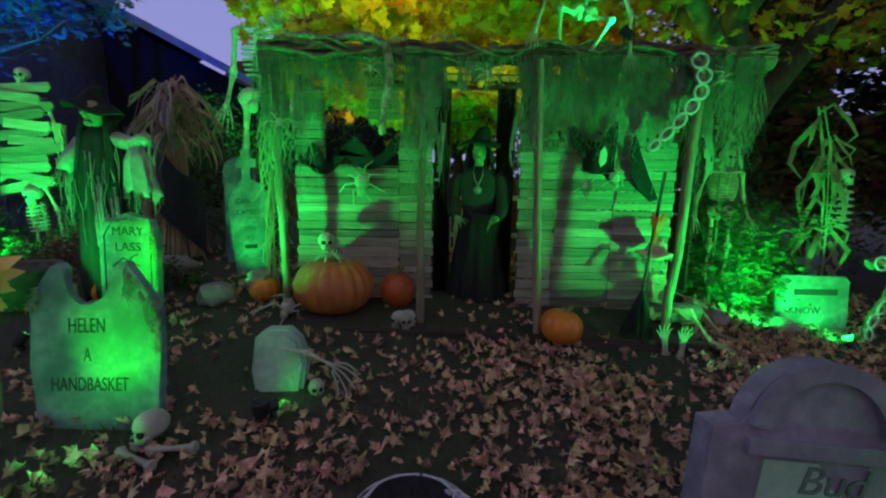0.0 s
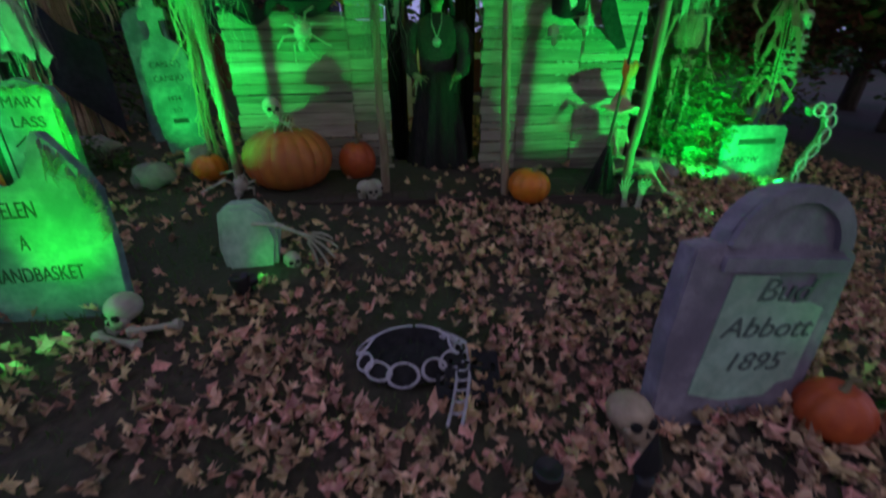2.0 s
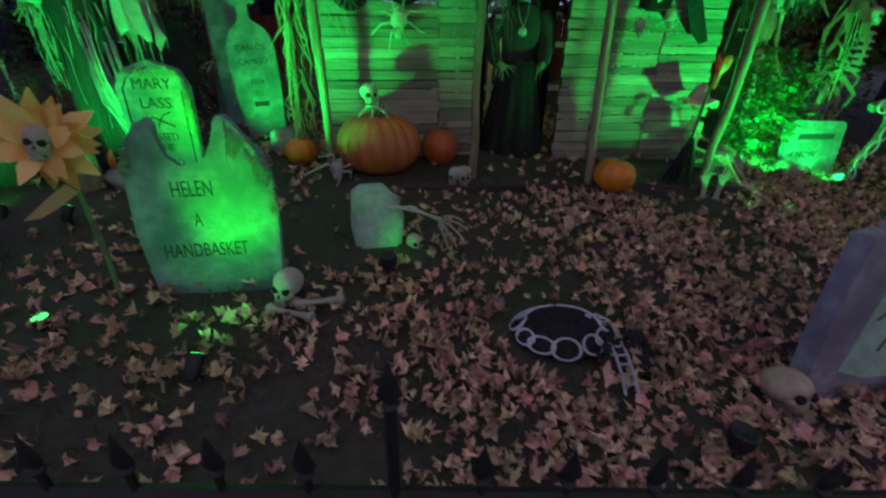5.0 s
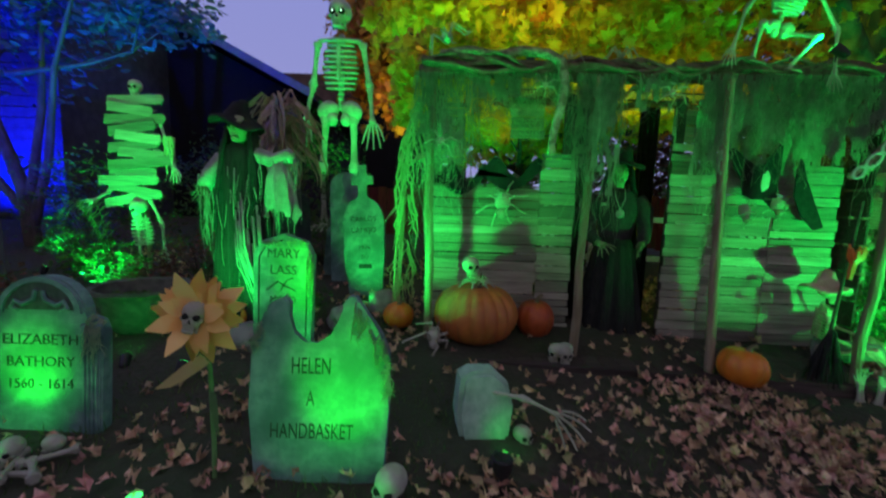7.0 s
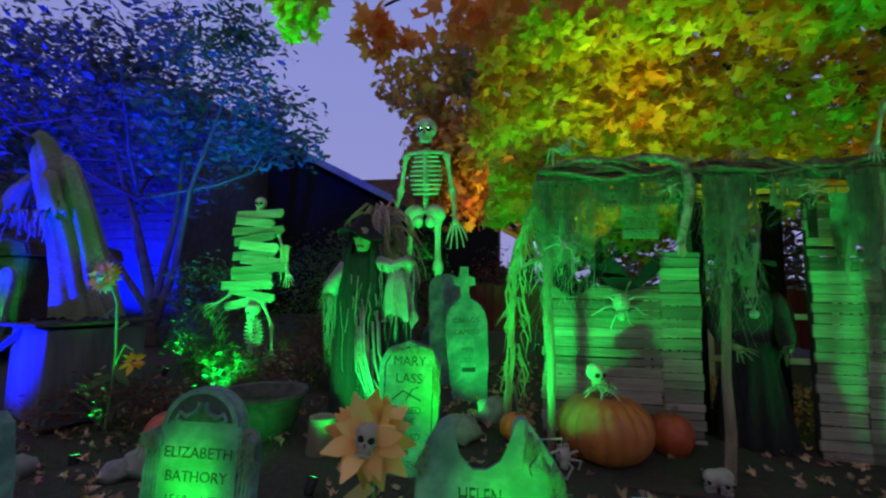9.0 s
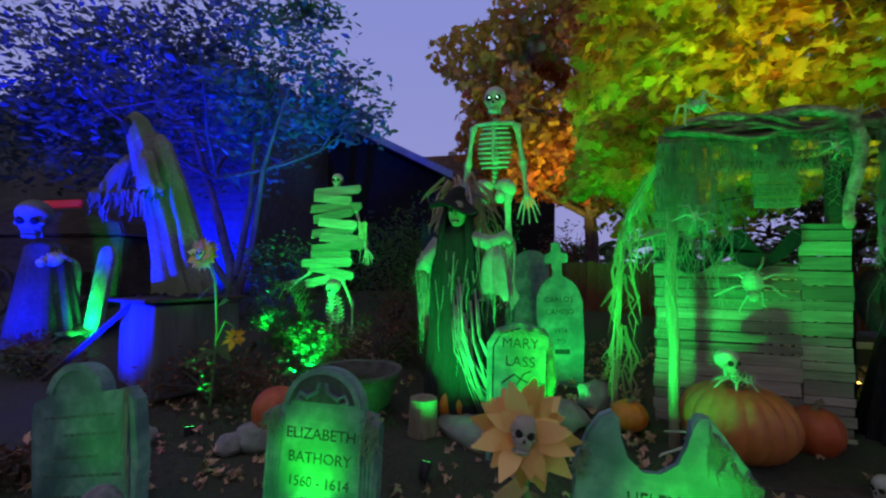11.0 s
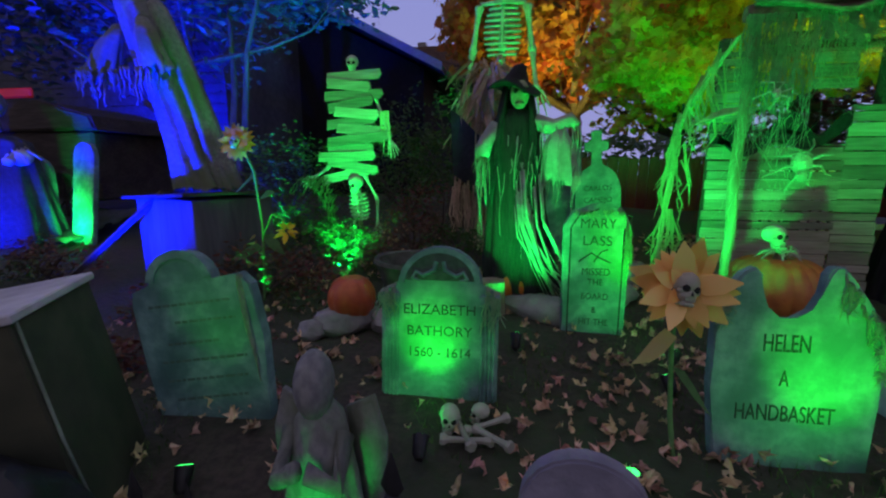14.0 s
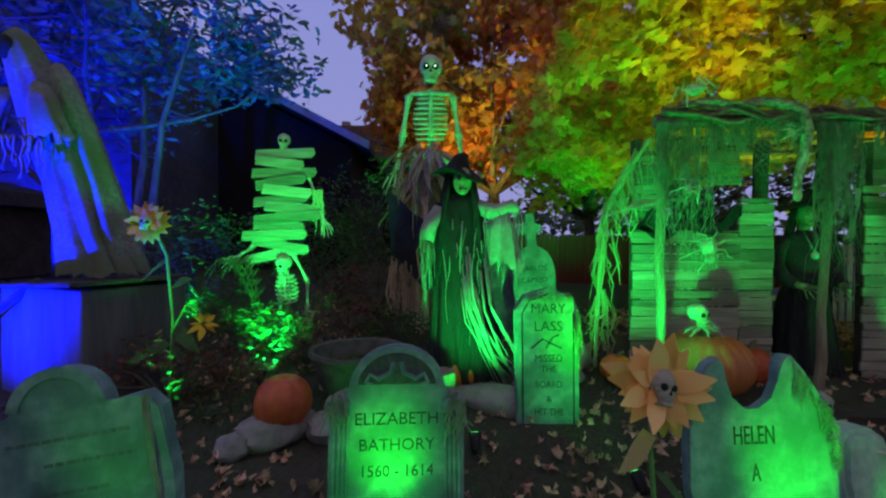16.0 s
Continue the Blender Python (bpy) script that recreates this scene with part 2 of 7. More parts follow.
M_ROCK = material("grey_field_stone", (0.24, 0.23, 0.22), (0.36, 0.35, 0.33), 0.9, 10, 0.7, 2.5)
M_BLACKPLASTIC = material("black_plastic", (0.012, 0.012, 0.013), (0.02, 0.02, 0.021), 0.5, 30, 0.15)
M_CAULDRON = material("dark_weathered_planter", (0.07, 0.08, 0.06), (0.12, 0.13, 0.10), 0.85, 14, 0.5, 3.0)
M_SNAKE = material("patterned_brown_snake", (0.17, 0.11, 0.08), (0.46, 0.37, 0.30), 0.6, 24, 0.4, 9.0)
M_LACE = material("pale_violet_lace", (0.55, 0.54, 0.62), (0.68, 0.67, 0.74), 0.9, 30, 0.3)
M_BRICKRED = material("dark_red_boards", (0.16, 0.03, 0.025), (0.22, 0.045, 0.035), 0.85, 8, 0.3, 1.0, piece=0.3, stretch=(4, 4, 0.4))
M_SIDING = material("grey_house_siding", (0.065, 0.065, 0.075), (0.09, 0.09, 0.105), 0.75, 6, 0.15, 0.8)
# near-black base colour: the gable wall's shade is put into it
M_DARKSIDING = material("near_black_siding", (0.007, 0.006, 0.006), (0.012, 0.011, 0.01), 0.9, 8, 0.3, 0.8)
M_SHINGLE = material("dark_roof_shingles", (0.04, 0.038, 0.038), (0.075, 0.07, 0.07), 0.9, 12, 0.5, 1.0)
M_TRIM = material("grey_painted_trim", (0.20, 0.21, 0.23), (0.26, 0.27, 0.29), 0.6, 20, 0.1)
M_FARROOF = material("brown_far_roof", (0.14, 0.09, 0.075), (0.19, 0.125, 0.1), 0.9, 3, 0.2, 0.5)
M_WHITEPAINT = material("white_picket_paint", (0.70, 0.70, 0.68), (0.80, 0.80, 0.78), 0.6, 20, 0.1, piece=0.1)
M_GLASSEYE = emitter("white_led_eye", (0.75, 1.0, 0.9), 2.2)
M_CATEYE = material("pale_cat_eye_paint", (0.68, 0.72, 0.66), (0.76, 0.8, 0.74), 0.4, 20, 0.0)
M_FLAME = material("orange_plastic_flower", (0.85, 0.16, 0.03), (0.9, 0.24, 0.05), 0.5, 16, 0.1)
M_LED = emitter("green_led_lens", (0.05, 1.0, 0.16), 2.5)
# lens of the added amber and warm fill lamps
M_FILLLENS = emitter("amber_fill_lens", (1.0, 0.5, 0.08), 8.0)
M_BLUELED = emitter("blue_led_lens", (0.05, 0.08, 1.0), 10.0)
M_SILVER = material("dull_silver", (0.50, 0.50, 0.48), (0.62, 0.62, 0.6), 0.4, 40, 0.3, metal=0.7)
M_CRATE = material("olive_crate_board", (0.045, 0.05, 0.025), (0.075, 0.078, 0.042), 0.85, 6, 0.3, 1.5)
M_CRATELID = material("pale_grey_lid", (0.50, 0.48, 0.48), (0.60, 0.58, 0.58), 0.8, 10, 0.3, 2.0)
M_BOXPAINT = material("grey_wooden_box_paint", (0.10, 0.10, 0.11), (0.15, 0.15, 0.155), 0.8, 8, 0.3, 2.0, stretch=(3, 3, 0.4))
M_TAIL = emitter("red_sign_light", (1.0, 0.03, 0.02), 0.06)


# ---- shaping helpers ----
def bm_new():
    return bmesh.new()


def thing(name, m, label, category, group="", kind=""):
    ob = new(name)
    ob.empty_display_size = 0.1
    ob.matrix_basis = m
    return tagged(ob, label, category, group, kind)


def mesh_of(name, bm, mat, smooth=True):
    me = bpy.data.meshes.new(name)
    bmesh.ops.recalc_face_normals(bm, faces=bm.faces)
    bm.to_mesh(me)
    bm.free()
    me.materials.append(mat)
    if smooth:
        for p in me.polygons:
            p.use_smooth = True
        me.set_sharp_from_angle(angle=radians(40))
    return me


def part(name, bm, mat, parent=None, label="", smooth=True):
    ob = new(name, mesh_of(name, bm, mat, smooth))
    ob.parent = parent
    if label:
        ob["label"] = label
    return ob


def solo(name, bm, mat, m, label, category, group="", kind="", smooth=True):
    ob = new(name, mesh_of(name, bm, mat, smooth))
    ob.matrix_basis = m
    return tagged(ob, label, category, group, kind)


def tube(bm, pts, radii, seg=8, flat=1.0):
    pts = [Vector(p) for p in pts]
    if not hasattr(radii, "__len__"):
        radii = [radii] * len(pts)
    rings = []
    for i, p in enumerate(pts):
        d = (pts[min(i + 1, len(pts) - 1)] - pts[max(i - 1, 0)]).normalized()
        side = d.cross(Vector((0.13, 1, 0.21))).normalized()
        other = d.cross(side).normalized()
        rings.append([bm.verts.new(p + (side * math.cos(a) + other * math.sin(a) * flat) * radii[i]) for a in [2 * math.pi * k / seg for k in range(seg)]])
    for a, b in zip(rings, rings[1:]):
        for k in range(seg):
            bm.faces.new((a[k], a[(k + 1) % seg], b[(k + 1) % seg], b[k]))
    bm.faces.new(rings[0][::-1])
    bm.faces.new(rings[-1])


def ball(bm, c, r, seg=12, rings=8, rot=None):
    rr = r if hasattr(r, "__len__") else (r, r, r)
    m = Matrix.Translation(c) @ (rot or Matrix()) @ Matrix.Diagonal((*rr, 1))
    bmesh.ops.create_uvsphere(bm, u_segments=seg, v_segments=rings, radius=1.0, matrix=m)


def box(bm, c, s, rot=None, bevel=0.0):
    m = Matrix.Translation(c) @ (rot or Matrix()) @ Matrix.Diagonal((*s, 1))
    made = bmesh.ops.create_cube(bm, size=1.0, matrix=m)
    if bevel:
        edges = list({e for v in made["verts"] for e in v.link_edges})
        bmesh.ops.bevel(bm, geom=edges, offset=bevel, segments=1, affect="EDGES")


def slab(bm, outline, y0, y1, bevel=0.0):
    """Extrudes a closed outline of (x, z) from y0 to y1."""
    a = [bm.verts.new((x, y0, z)) for x, z in outline]
    b = [bm.verts.new((x, y1, z)) for x, z in outline]
    n = len(outline)
    front = bm.faces.new(a)
    bm.faces.new(b[::-1])
    for k in range(n):
        bm.faces.new((a[k], b[k], b[(k + 1) % n], a[(k + 1) % n]))
    if bevel:
        bmesh.ops.bevel(bm, geom=list(front.edges), offset=bevel, segments=2, affect="EDGES")


def lathe(bm, profile, seg=24, ribs=0, depth=0.0):
    """Turns (radius, z) pairs round z; ribs furrow it."""
    rings = []
    for r, z in profile:
        ring = []
        for k in range(seg):
            a = 2 * math.pi * k / seg
            f = 1 - depth * (1 - abs(math.sin(a * ribs / 2))) if ribs else 1
            ring.append(bm.verts.new((r * f * math.cos(a), r * f * math.sin(a), z)))
        rings.append(ring)
    for a, b in zip(rings, rings[1:]):
        for k in range(seg):
            bm.faces.new((a[k], a[(k + 1) % seg], b[(k + 1) % seg], b[k]))
    return rings


def letters(text, height, place, parent, width=1.0, mat=None, shear=0.0, depth=0.004):
    """Raised paint letters centred at place on a face that looks to -y."""
    cu = bpy.data.curves.new("letters", "FONT")
    cu.body, cu.align_x, cu.align_y, cu.size, cu.extrude, cu.shear = text, "CENTER", "CENTER", height * 1.4, depth, shear
    cu.resolution_u = 3
    tmp = bpy.data.objects.new("letters", cu)
    me = bpy.data.meshes.new_from_object(tmp)
    bpy.data.objects.remove(tmp)
    me.transform(Matrix.Translation(place) @ Matrix.Rotation(radians(90), 4, "X") @ Matrix.Diagonal((width, 1, 1, 1)))
    bm = bmesh.new()
    bm.from_mesh(me)
    bpy.data.meshes.remove(me)
    bmesh.ops.remove_doubles(bm, verts=bm.verts, dist=0.00001)
    bm.verts.ensure_lookup_table()
    owner = {}
    for v in bm.verts:
        if v in owner:
            continue
        stack, owner[v] = [v], v
        while stack:
            for e in stack.pop().link_edges:
                for w in e.verts:
                    if w not in owner:
                        owner[w] = v
                        stack.append(w)
    for root in [v for v in bm.verts if owner[v] == v]:
        one, made = bmesh.new(), {}
        for f in bm.faces:
            if owner[f.verts[0]] == root:
                for v in f.verts:
                    if v not in made:
                        made[v] = one.verts.new(v.co)
                one.faces.new([made[v] for v in f.verts])
        glyph = bpy.data.meshes.new("letter")
        one.to_mesh(glyph)
        one.free()
        glyph.materials.append(mat or M_LETTER)
        ob = new("letter", glyph)
        ob.parent = parent
    bm.free()


def strip(bm, pts, width, side=None):
    """A flat ribbon along pts."""
    pts = [Vector(p) for p in pts]
    last = None
    for i, p in enumerate(pts):
        d = (pts[min(i + 1, len(pts) - 1)] - pts[max(i - 1, 0)]).normalized()
        s = (Vector(side) if side else d.cross(Vector((0.3, 1, 0.1)))).normalized()
        w = width[i] if hasattr(width, "__len__") else width
        pair = [bm.verts.new(p - s * w / 2), bm.verts.new(p + s * w / 2)]
        if last:
            bm.faces.new((last[0], last[1], pair[1], pair[0]))
        last = pair


MAPLE = [(0, -0.5), (0.12, -0.22), (0.42, -0.30), (0.33, -0.06), (0.55, 0.12), (0.27, 0.16), (0.30, 0.36), (0.12, 0.28), (0, 0.56), (-0.12, 0.28), (-0.30, 0.36), (-0.27, 0.16), (-0.55, 0.12), (-0.33, -0.06), (-0.42, -0.30), (-0.12, -0.22)]
OVAL = [(0, -0.5), (0.2, -0.2), (0.2, 0.15), (0, 0.5), (-0.2, 0.15), (-0.2, -0.2)]


def leaf_mesh(name, places, sizes, mat, outline=OVAL, flat=0.0, curl=0.25, seed=1, jitter=0.03):
    """Many single leaves in one mesh. flat 1: lying; 0: any way round."""
    rng = np.random.default_rng(seed)
    n, k = len(places), len(outline)
    t = np.array([(x, y, curl * (abs(x) + 0.4 * y * y)) for x, y in outline])
    a, b, c = rng.uniform(0, 2 * np.pi, n), rng.uniform(-1, 1, n) * (np.pi / 2) * (1 - flat) + rng.normal(0, 0.3, n) * flat, rng.uniform(-1, 1, n) * np.pi * (1 - flat) + rng.normal(0, 0.3, n) * flat
    ca, sa, cb, sb, cc, sc = np.cos(a), np.sin(a), np.cos(b), np.sin(b), np.cos(c), np.sin(c)
    x, y, z = t[:, 0][None] * rng.uniform(0.6, 1.05, n)[:, None], t[:, 1][None], t[:, 2][None] * rng.uniform(0.0, 1.8, n)[:, None]
    y1, z1 = y * cb[:, None] - z * sb[:, None], y * sb[:, None] + z * cb[:, None]
    x2, z2 = x * cc[:, None] + z1 * sc[:, None], -x * sc[:, None] + z1 * cc[:, None]
    x3, y3 = x2 * ca[:, None] - y1 * sa[:, None], x2 * sa[:, None] + y1 * ca[:, None]
    wild = rng.normal(0, jitter, (3, n, k))
    x3, y3, z2 = x3 + wild[0], y3 + wild[1], z2 + wild[2]
    v = np.stack([x3, y3, z2], -1) * np.asarray(sizes)[:, None, None] + np.asarray(places)[:, None, :]
    me = bpy.data.meshes.new(name)
    me.from_pydata(v.reshape(-1, 3).tolist(), [], [tuple(range(i * k, i * k + k)) for i in range(n)])
    me.materials.append(mat)
    return me


def cloud(rng, n, c, r, hollow=0.35, lump=0.35, scale=0.9, seed=0.0):
    """Points filling a lumpy ellipsoid with gaps."""
    out = []
    while len(out) < n:
        d = rng.normal(0, 1, 3)
        d /= np.linalg.norm(d)
        f = rng.uniform(hollow, 1) ** 0.6
        p = np.array(c) + d * np.array(r) * f * (1 + lump * noise.noise(Vector(d * 2.2) + Vector((seed, 0, 0))))
        if noise.noise(Vector(p * scale) + Vector((seed, 3, 1))) > -0.12:
            out.append(p)
    return np.array(out)

# ---- the yard ----
def build_ground():
    lines_x = sorted(set([-160, -90, -50, -30, -20, -15] + [round(-12 + 0.25 * i, 2) for i in range(77)] + [9, 12, 16, 25, 50, 90, 160]))
    lines_y = sorted(set([-160, -80, -40, -20, -10, -5, -2.5] + [round(-1.5 + 0.25 * i, 2) for i in range(47)] + [12, 14, 18, 25, 40, 80, 160]))
    bm = bm_new()
    grid = [[bm.verts.new((x, y, gz(x, y) + 0.035 * noise.noise(Vector((x * 1.3, y * 1.3, 0))) + 0.012 * noise.noise(Vector((x * 6, y * 6, 2))))) for x in lines_x] for y in lines_y]
    for r0, r1 in zip(grid, grid[1:]):
        for i in range(len(lines_x) - 1):
            bm.faces.new((r0[i], r0[i + 1], r1[i + 1], r1[i]))
    solo("ground", bm, M_SOIL, Matrix(), "dark soil and thin grass of a sloping front yard", "ground", kind="structure")
    bm = bm_new()
    for i in range(14):
        x = -9 + 1.22 * i
        box(bm, (x, -0.45, gz(x, 0) + 0.03), (1.2, 1.3, 0.08), bevel=0.012)
    solo("pavement", bm, M_ASPHALT, Matrix(), "grey concrete slabs of the pavement in front of the yard", "pavement", kind="structure")


build_ground()


def build_fallen_leaves():
    rng = np.random.default_rng(4)
    pts, sizes = [], []
    while len(pts) < 12200:
        x, y = rng.uniform(-6.5, 6), rng.uniform(0.5, 6.5) if rng.random() < 0.8 else rng.uniform(0.5, 3)
        if math.hypot((x + 0.14) / 0.34, (y - 1.67) / 0.28) < 1:
            continue
        d = noise.noise(Vector((x * 0.9, y * 0.9, 5)))
        heap = 0.95 if x > 0.3 else 0.58 if x > -1 else 0.28 if x > -2.8 else 0.12
        if -0.9 < x < 0.9 and 2.0 < y < 3.3:
            heap *= 0.55
        if y < 1.7 and -0.8 < x < 2:
            heap = 1.0
        if -1.6 < x < 2.4 and 3.4 < y < 5:
            heap *= 0.08
        if rng.random() < heap * (0.75 + d):
            pts.append((x, y, gz(x, y) + 0.02 + rng.uniform(0, 0.03)))
            sizes.append(rng.uniform(0.04, 0.092))
    ob = new("fallen_leaves", leaf_mesh("fallen_leaves", pts, sizes, M_DRYLEAF, MAPLE, 0.42, 1.25, 5, 0.11))
    tagged(ob, "brown and pinkish dry maple leaves scattered over the yard", "leaves", kind="stuff")


build_fallen_leaves()


def build_grass():
    rng = np.random.default_rng(8)
    bm = bm_new()
    made = 0
    while made < 11000:
        x, y = rng.uniform(-6, 4), rng.uniform(0.8, 6)
        if -1.6 < x < 2.4 and y > 3.3:
            continue
        if noise.noise(Vector((x * 0.8, y * 0.8, 9))) < -0.05:
            continue
        h = rng.uniform(0.03, 0.075)
        a = rng.uniform(0, 6.28)
        p = Vector((x, y, gz(x, y) - 0.01))
        s = Vector((math.cos(a), math.sin(a), 0)) * 0.004
        tip = p + Vector((rng.normal(0, 0.02), rng.normal(0, 0.02), h))
        v = [bm.verts.new(q) for q in (p - s, p + s, tip)]
        bm.faces.new(v)
        made += 1
    solo("grass", bm, M_GRASS, Matrix(), "thin short green grass between the leaves", "grass", kind="stuff", smooth=False)


build_grass()


# ---- house, far building, trees behind ----
def build_house():
    bm = bm_new()
    box(bm, (-16, 12.0, 3.2), (12.6, 6.0, 6.4))
    solo("wall_wing", bm, M_SIDING, Matrix(), "grey siding wall of the house wing under blue light", "house wall", kind="structure", smooth=False)
    bm = bm_new()
    for i in range(26):
        box(bm, (-9.69 - 6.3, 8.985, 0.5 + 0.22 * i), (12.6, 0.02, 0.20), rot=Matrix.Rotation(radians(4), 4, "X"))
    solo("wall_siding", bm, M_SIDING, Matrix(), "overlapping grey siding boards on the house wing", "siding", kind="structure", smooth=False)
    bm = bm_new()
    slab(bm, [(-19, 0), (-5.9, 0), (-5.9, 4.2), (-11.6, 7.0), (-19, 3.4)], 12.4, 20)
    solo("wall_gable", bm, M_DARKSIDING, Matrix(), "gable wall of the house, its shade put into near-black colour", "house wall", kind="structure", smooth=False)
    bm = bm_new()
    t = 0.16
    slab(bm, [(-5.3, 4.02), (-5.3, 4.02 + t), (-11.4, 7.1 + t), (-11.4, 7.1)], 11.9, 20.5)
    slab(bm, [(-11.402, 7.1), (-11.402, 7.1 + t), (-19.5, 3.2 + t), (-19.5, 3.2)], 11.9, 20.5)
    solo("roof", bm, M_SHINGLE, Matrix(), "dark shingled gable roof of the house", "roof", kind="structure", smooth=False)
    bm = bm_new()
    slab(bm, [(-5.28, 4.0), (-5.28, 4.22), (-11.4, 7.32), (-11.4, 7.10)], 11.82, 11.895)
    solo("trim", bm, M_TRIM, Matrix(), "grey painted bargeboard along the gable roof edge", "trim", kind="structure", smooth=False)
    bm = bm_new()
    box(bm, (-7, 27, 3.2), (9, 6, 6.4))
    far = thing("far_house", pose(0, 0, 0), "distant house with a brown roof behind the yard", "house")
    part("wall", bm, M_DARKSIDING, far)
    bm = bm_new()
    slab(bm, [(-13, 6.2), (-1, 6.2), (-2.5, 8.0), (-11.5, 8.0)], 23.8, 30)
    part("roof", bm, M_FARROOF, far)
    bm = bm_new()
    box(bm, (-8.9, 26, 8.3), (0.5, 0.5, 1.0), bevel=0.03)
    part("chimney", bm, M_ROCK, far)


build_house()


def tree(name, base, forks, crown_pts, sizes, leafmat, label, outline, seed, flat=0.3):
    th = thing(name, pose(*base), label, "tree")
    bm = bm_new()
    for pts, r0, r1 in forks:
        n = len(pts)
        tube(bm, pts, [r0 + (r1 - r0) * i / (n - 1) for i in range(n)], 10)
    part("trunk", bm, M_BARK, th)
    me = leaf_mesh("crown", np.array(crown_pts) - np.array(base), sizes, leafmat, outline, flat, 0.3, seed)
    ob = new("crown", me)
    ob.parent = th
    return th


def limbs(rng, start, n, spread, up, r0):
    out = []
    for i in range(n):
        a = 2 * math.pi * i / n + rng.uniform(-0.4, 0.4)
        d = Vector((math.cos(a) * spread, math.sin(a) * spread, up * rng.uniform(0.6, 1.2)))
        p = Vector(start)
        pts = [p.copy()]
        for k in range(5):
            p = p + d / 5 + Vector((rng.normal(0, 0.08), rng.normal(0, 0.08), rng.normal(0, 0.06))) * spread / 2
            pts.append(p.copy())
        out.append((pts, r0, r0 * 0.15))
        for j in (2, 3):
            q = pts[j]
            e = Vector((rng.normal(0, 1), rng.normal(0, 1), rng.uniform(0.1, 0.8))) * spread * 0.4
            out.append(([q, q + e * 0.5, q + e], r0 * 0.4, r0 * 0.08))
    return out


def build_trees():
    rng = np.random.default_rng(11)
    # the large maple over the shack
    base = (3.75, 5.5, gz(3.75, 5.5) - 0.05)
    forks = [([(0.05, 0, 0), (0.0, 0, 0.5), (-0.1, 0, 1.6), (-0.15, 0, 2.6), (-0.1, 0.1, 3.8), (-0.3, 0.2, 5.2)], 0.32, 0.12),
             ([(-0.05, 0, 2.0), (0.35, 0, 2.7), (0.75, 0, 3.2), (1.3, 0.1, 3.9), (2.0, 0.2, 5.0)], 0.20, 0.06),
             ([(-0.1, 0, 2.9), (-0.9, -0.4, 3.6), (-2.0, -0.9, 4.2), (-3.4, -1.2, 4.6)], 0.14, 0.03),
             ([(-0.1, 0, 3.2), (-0.8, 0.6, 4.0), (-2.2, 1.0, 4.8), (-4.0, 0.8, 5.2)], 0.13, 0.03),
             ([(-0.1, 0, 3.6), (0.2, -0.9, 4.4), (0.3, -2.2, 5.0)], 0.12, 0.03)]
    forks += limbs(rng, (-0.15, 0.05, 4.2), 6, 3.2, 1.6, 0.08)
    pts = []
    while len(pts) < 23000:
        x, y = rng.uniform(-2.6, 8.4), rng.uniform(1.6, 9.5)
        r = math.hypot((x - 2.9) / 5.2, (y - 5.4) / 3.8)
        if r > 1 + 0.15 * noise.noise(Vector((x, y, 0))):
            continue
        low = 2.78 + 0.30 * noise.noise(Vector((x * 0.9, y * 0.9, 3))) + 0.25 * max(0, (2.6 - y)) * 0.1 + 0.18 * max(0.0, x - 3.0) + 1.0 * min(1.0, max(0.0, (4.9 - y) / 0.7))
        if y > 5.2 and x < -0.5:
            low -= 0.3
        top = low + 3.6 * math.sqrt(max(0.02, 1 - r * r))
        z = low + (top - low) * rng.random() ** 1.7
        if x > 2.5 and rng.random() > 0.16 + 0.35 * max(0.0, z - 4.4):
            continue
        if noise.noise(Vector((x * 1.1, y * 1.1, z * 1.4))) > -0.34:
            pts.append((x, y, z))
    sizes = rng.uniform(0.12, 0.23, len(pts))
    # low sprays that hang out over the front of the yard
    forks.append(([(-0.9, -0.4, 3.6), (-2.8, -2.2, 3.62), (-4.6, -3.2, 3.5), (-5.7, -3.45, 3.2), (-6.2, -3.5, 2.95)], 0.05, 0.006))
    forks.append(([(-4.9, -3.25, 3.45), (-5.9, -3.4, 3.42), (-6.75, -3.5, 3.12)], 0.014, 0.004))
    th = tree("maple_tree", base, forks, pts, sizes, M_MAPLE, "large maple with yellow, green and orange autumn leaves", MAPLE, 3, 0.45)
    for c, r, n in (((-2.90, 2.0, 2.86), (0.17, 0.14, 0.13), 46), ((-2.40, 2.02, 2.77), (0.20, 0.18, 0.14), 34), ((-2.05, 2.05, 2.86), (0.32, 0.2, 0.14), 46), ((-1.45, 2.2, 3.05), (0.45, 0.25, 0.14), 60)):
        spray = cloud(rng, n, c, r, 0.0, 0.3, 1.0, 2.0)
        ob = new("leaf_spray", leaf_mesh("leaf_spray", spray - np.array(base), rng.uniform(0.09, 0.15, n), M_MAPLE if c[0] < -2.7 else M_SPRAY, MAPLE, 0.0, 0.3, 12))
        ob.parent = th
        tagged(ob, kind="stuff")
    # rusty maple behind
    base = (-1.2, 16.0, 0.5)
    forks = [([(0, 0, 0), (0.05, 0, 2.0), (-0.1, 0.1, 4.0), (0, 0, 7.0)], 0.30, 0.10)] + limbs(rng, (0, 0, 2.8), 7, 3.6, 3.2, 0.13)
    pts = np.concatenate([cloud(rng, 10000, (-1.2, 16, 8.0), (5.2, 3.5, 4.6), 0.3, 0.35, 0.7, 1.0), cloud(rng, 1200, (-3.6, 14.8, 6.0), (2.2, 1.6, 1.6), 0.1, 0.4, 0.8, 4.0)])
    tree("maple_tree", base, forks, pts, rng.uniform(0.26, 0.5, len(pts)), M_RUST, "tall maple with rusty orange and brown leaves behind the yard", MAPLE, 7)
    # yellow-green tree between
    base = (0.3, 10.5, 0.6)
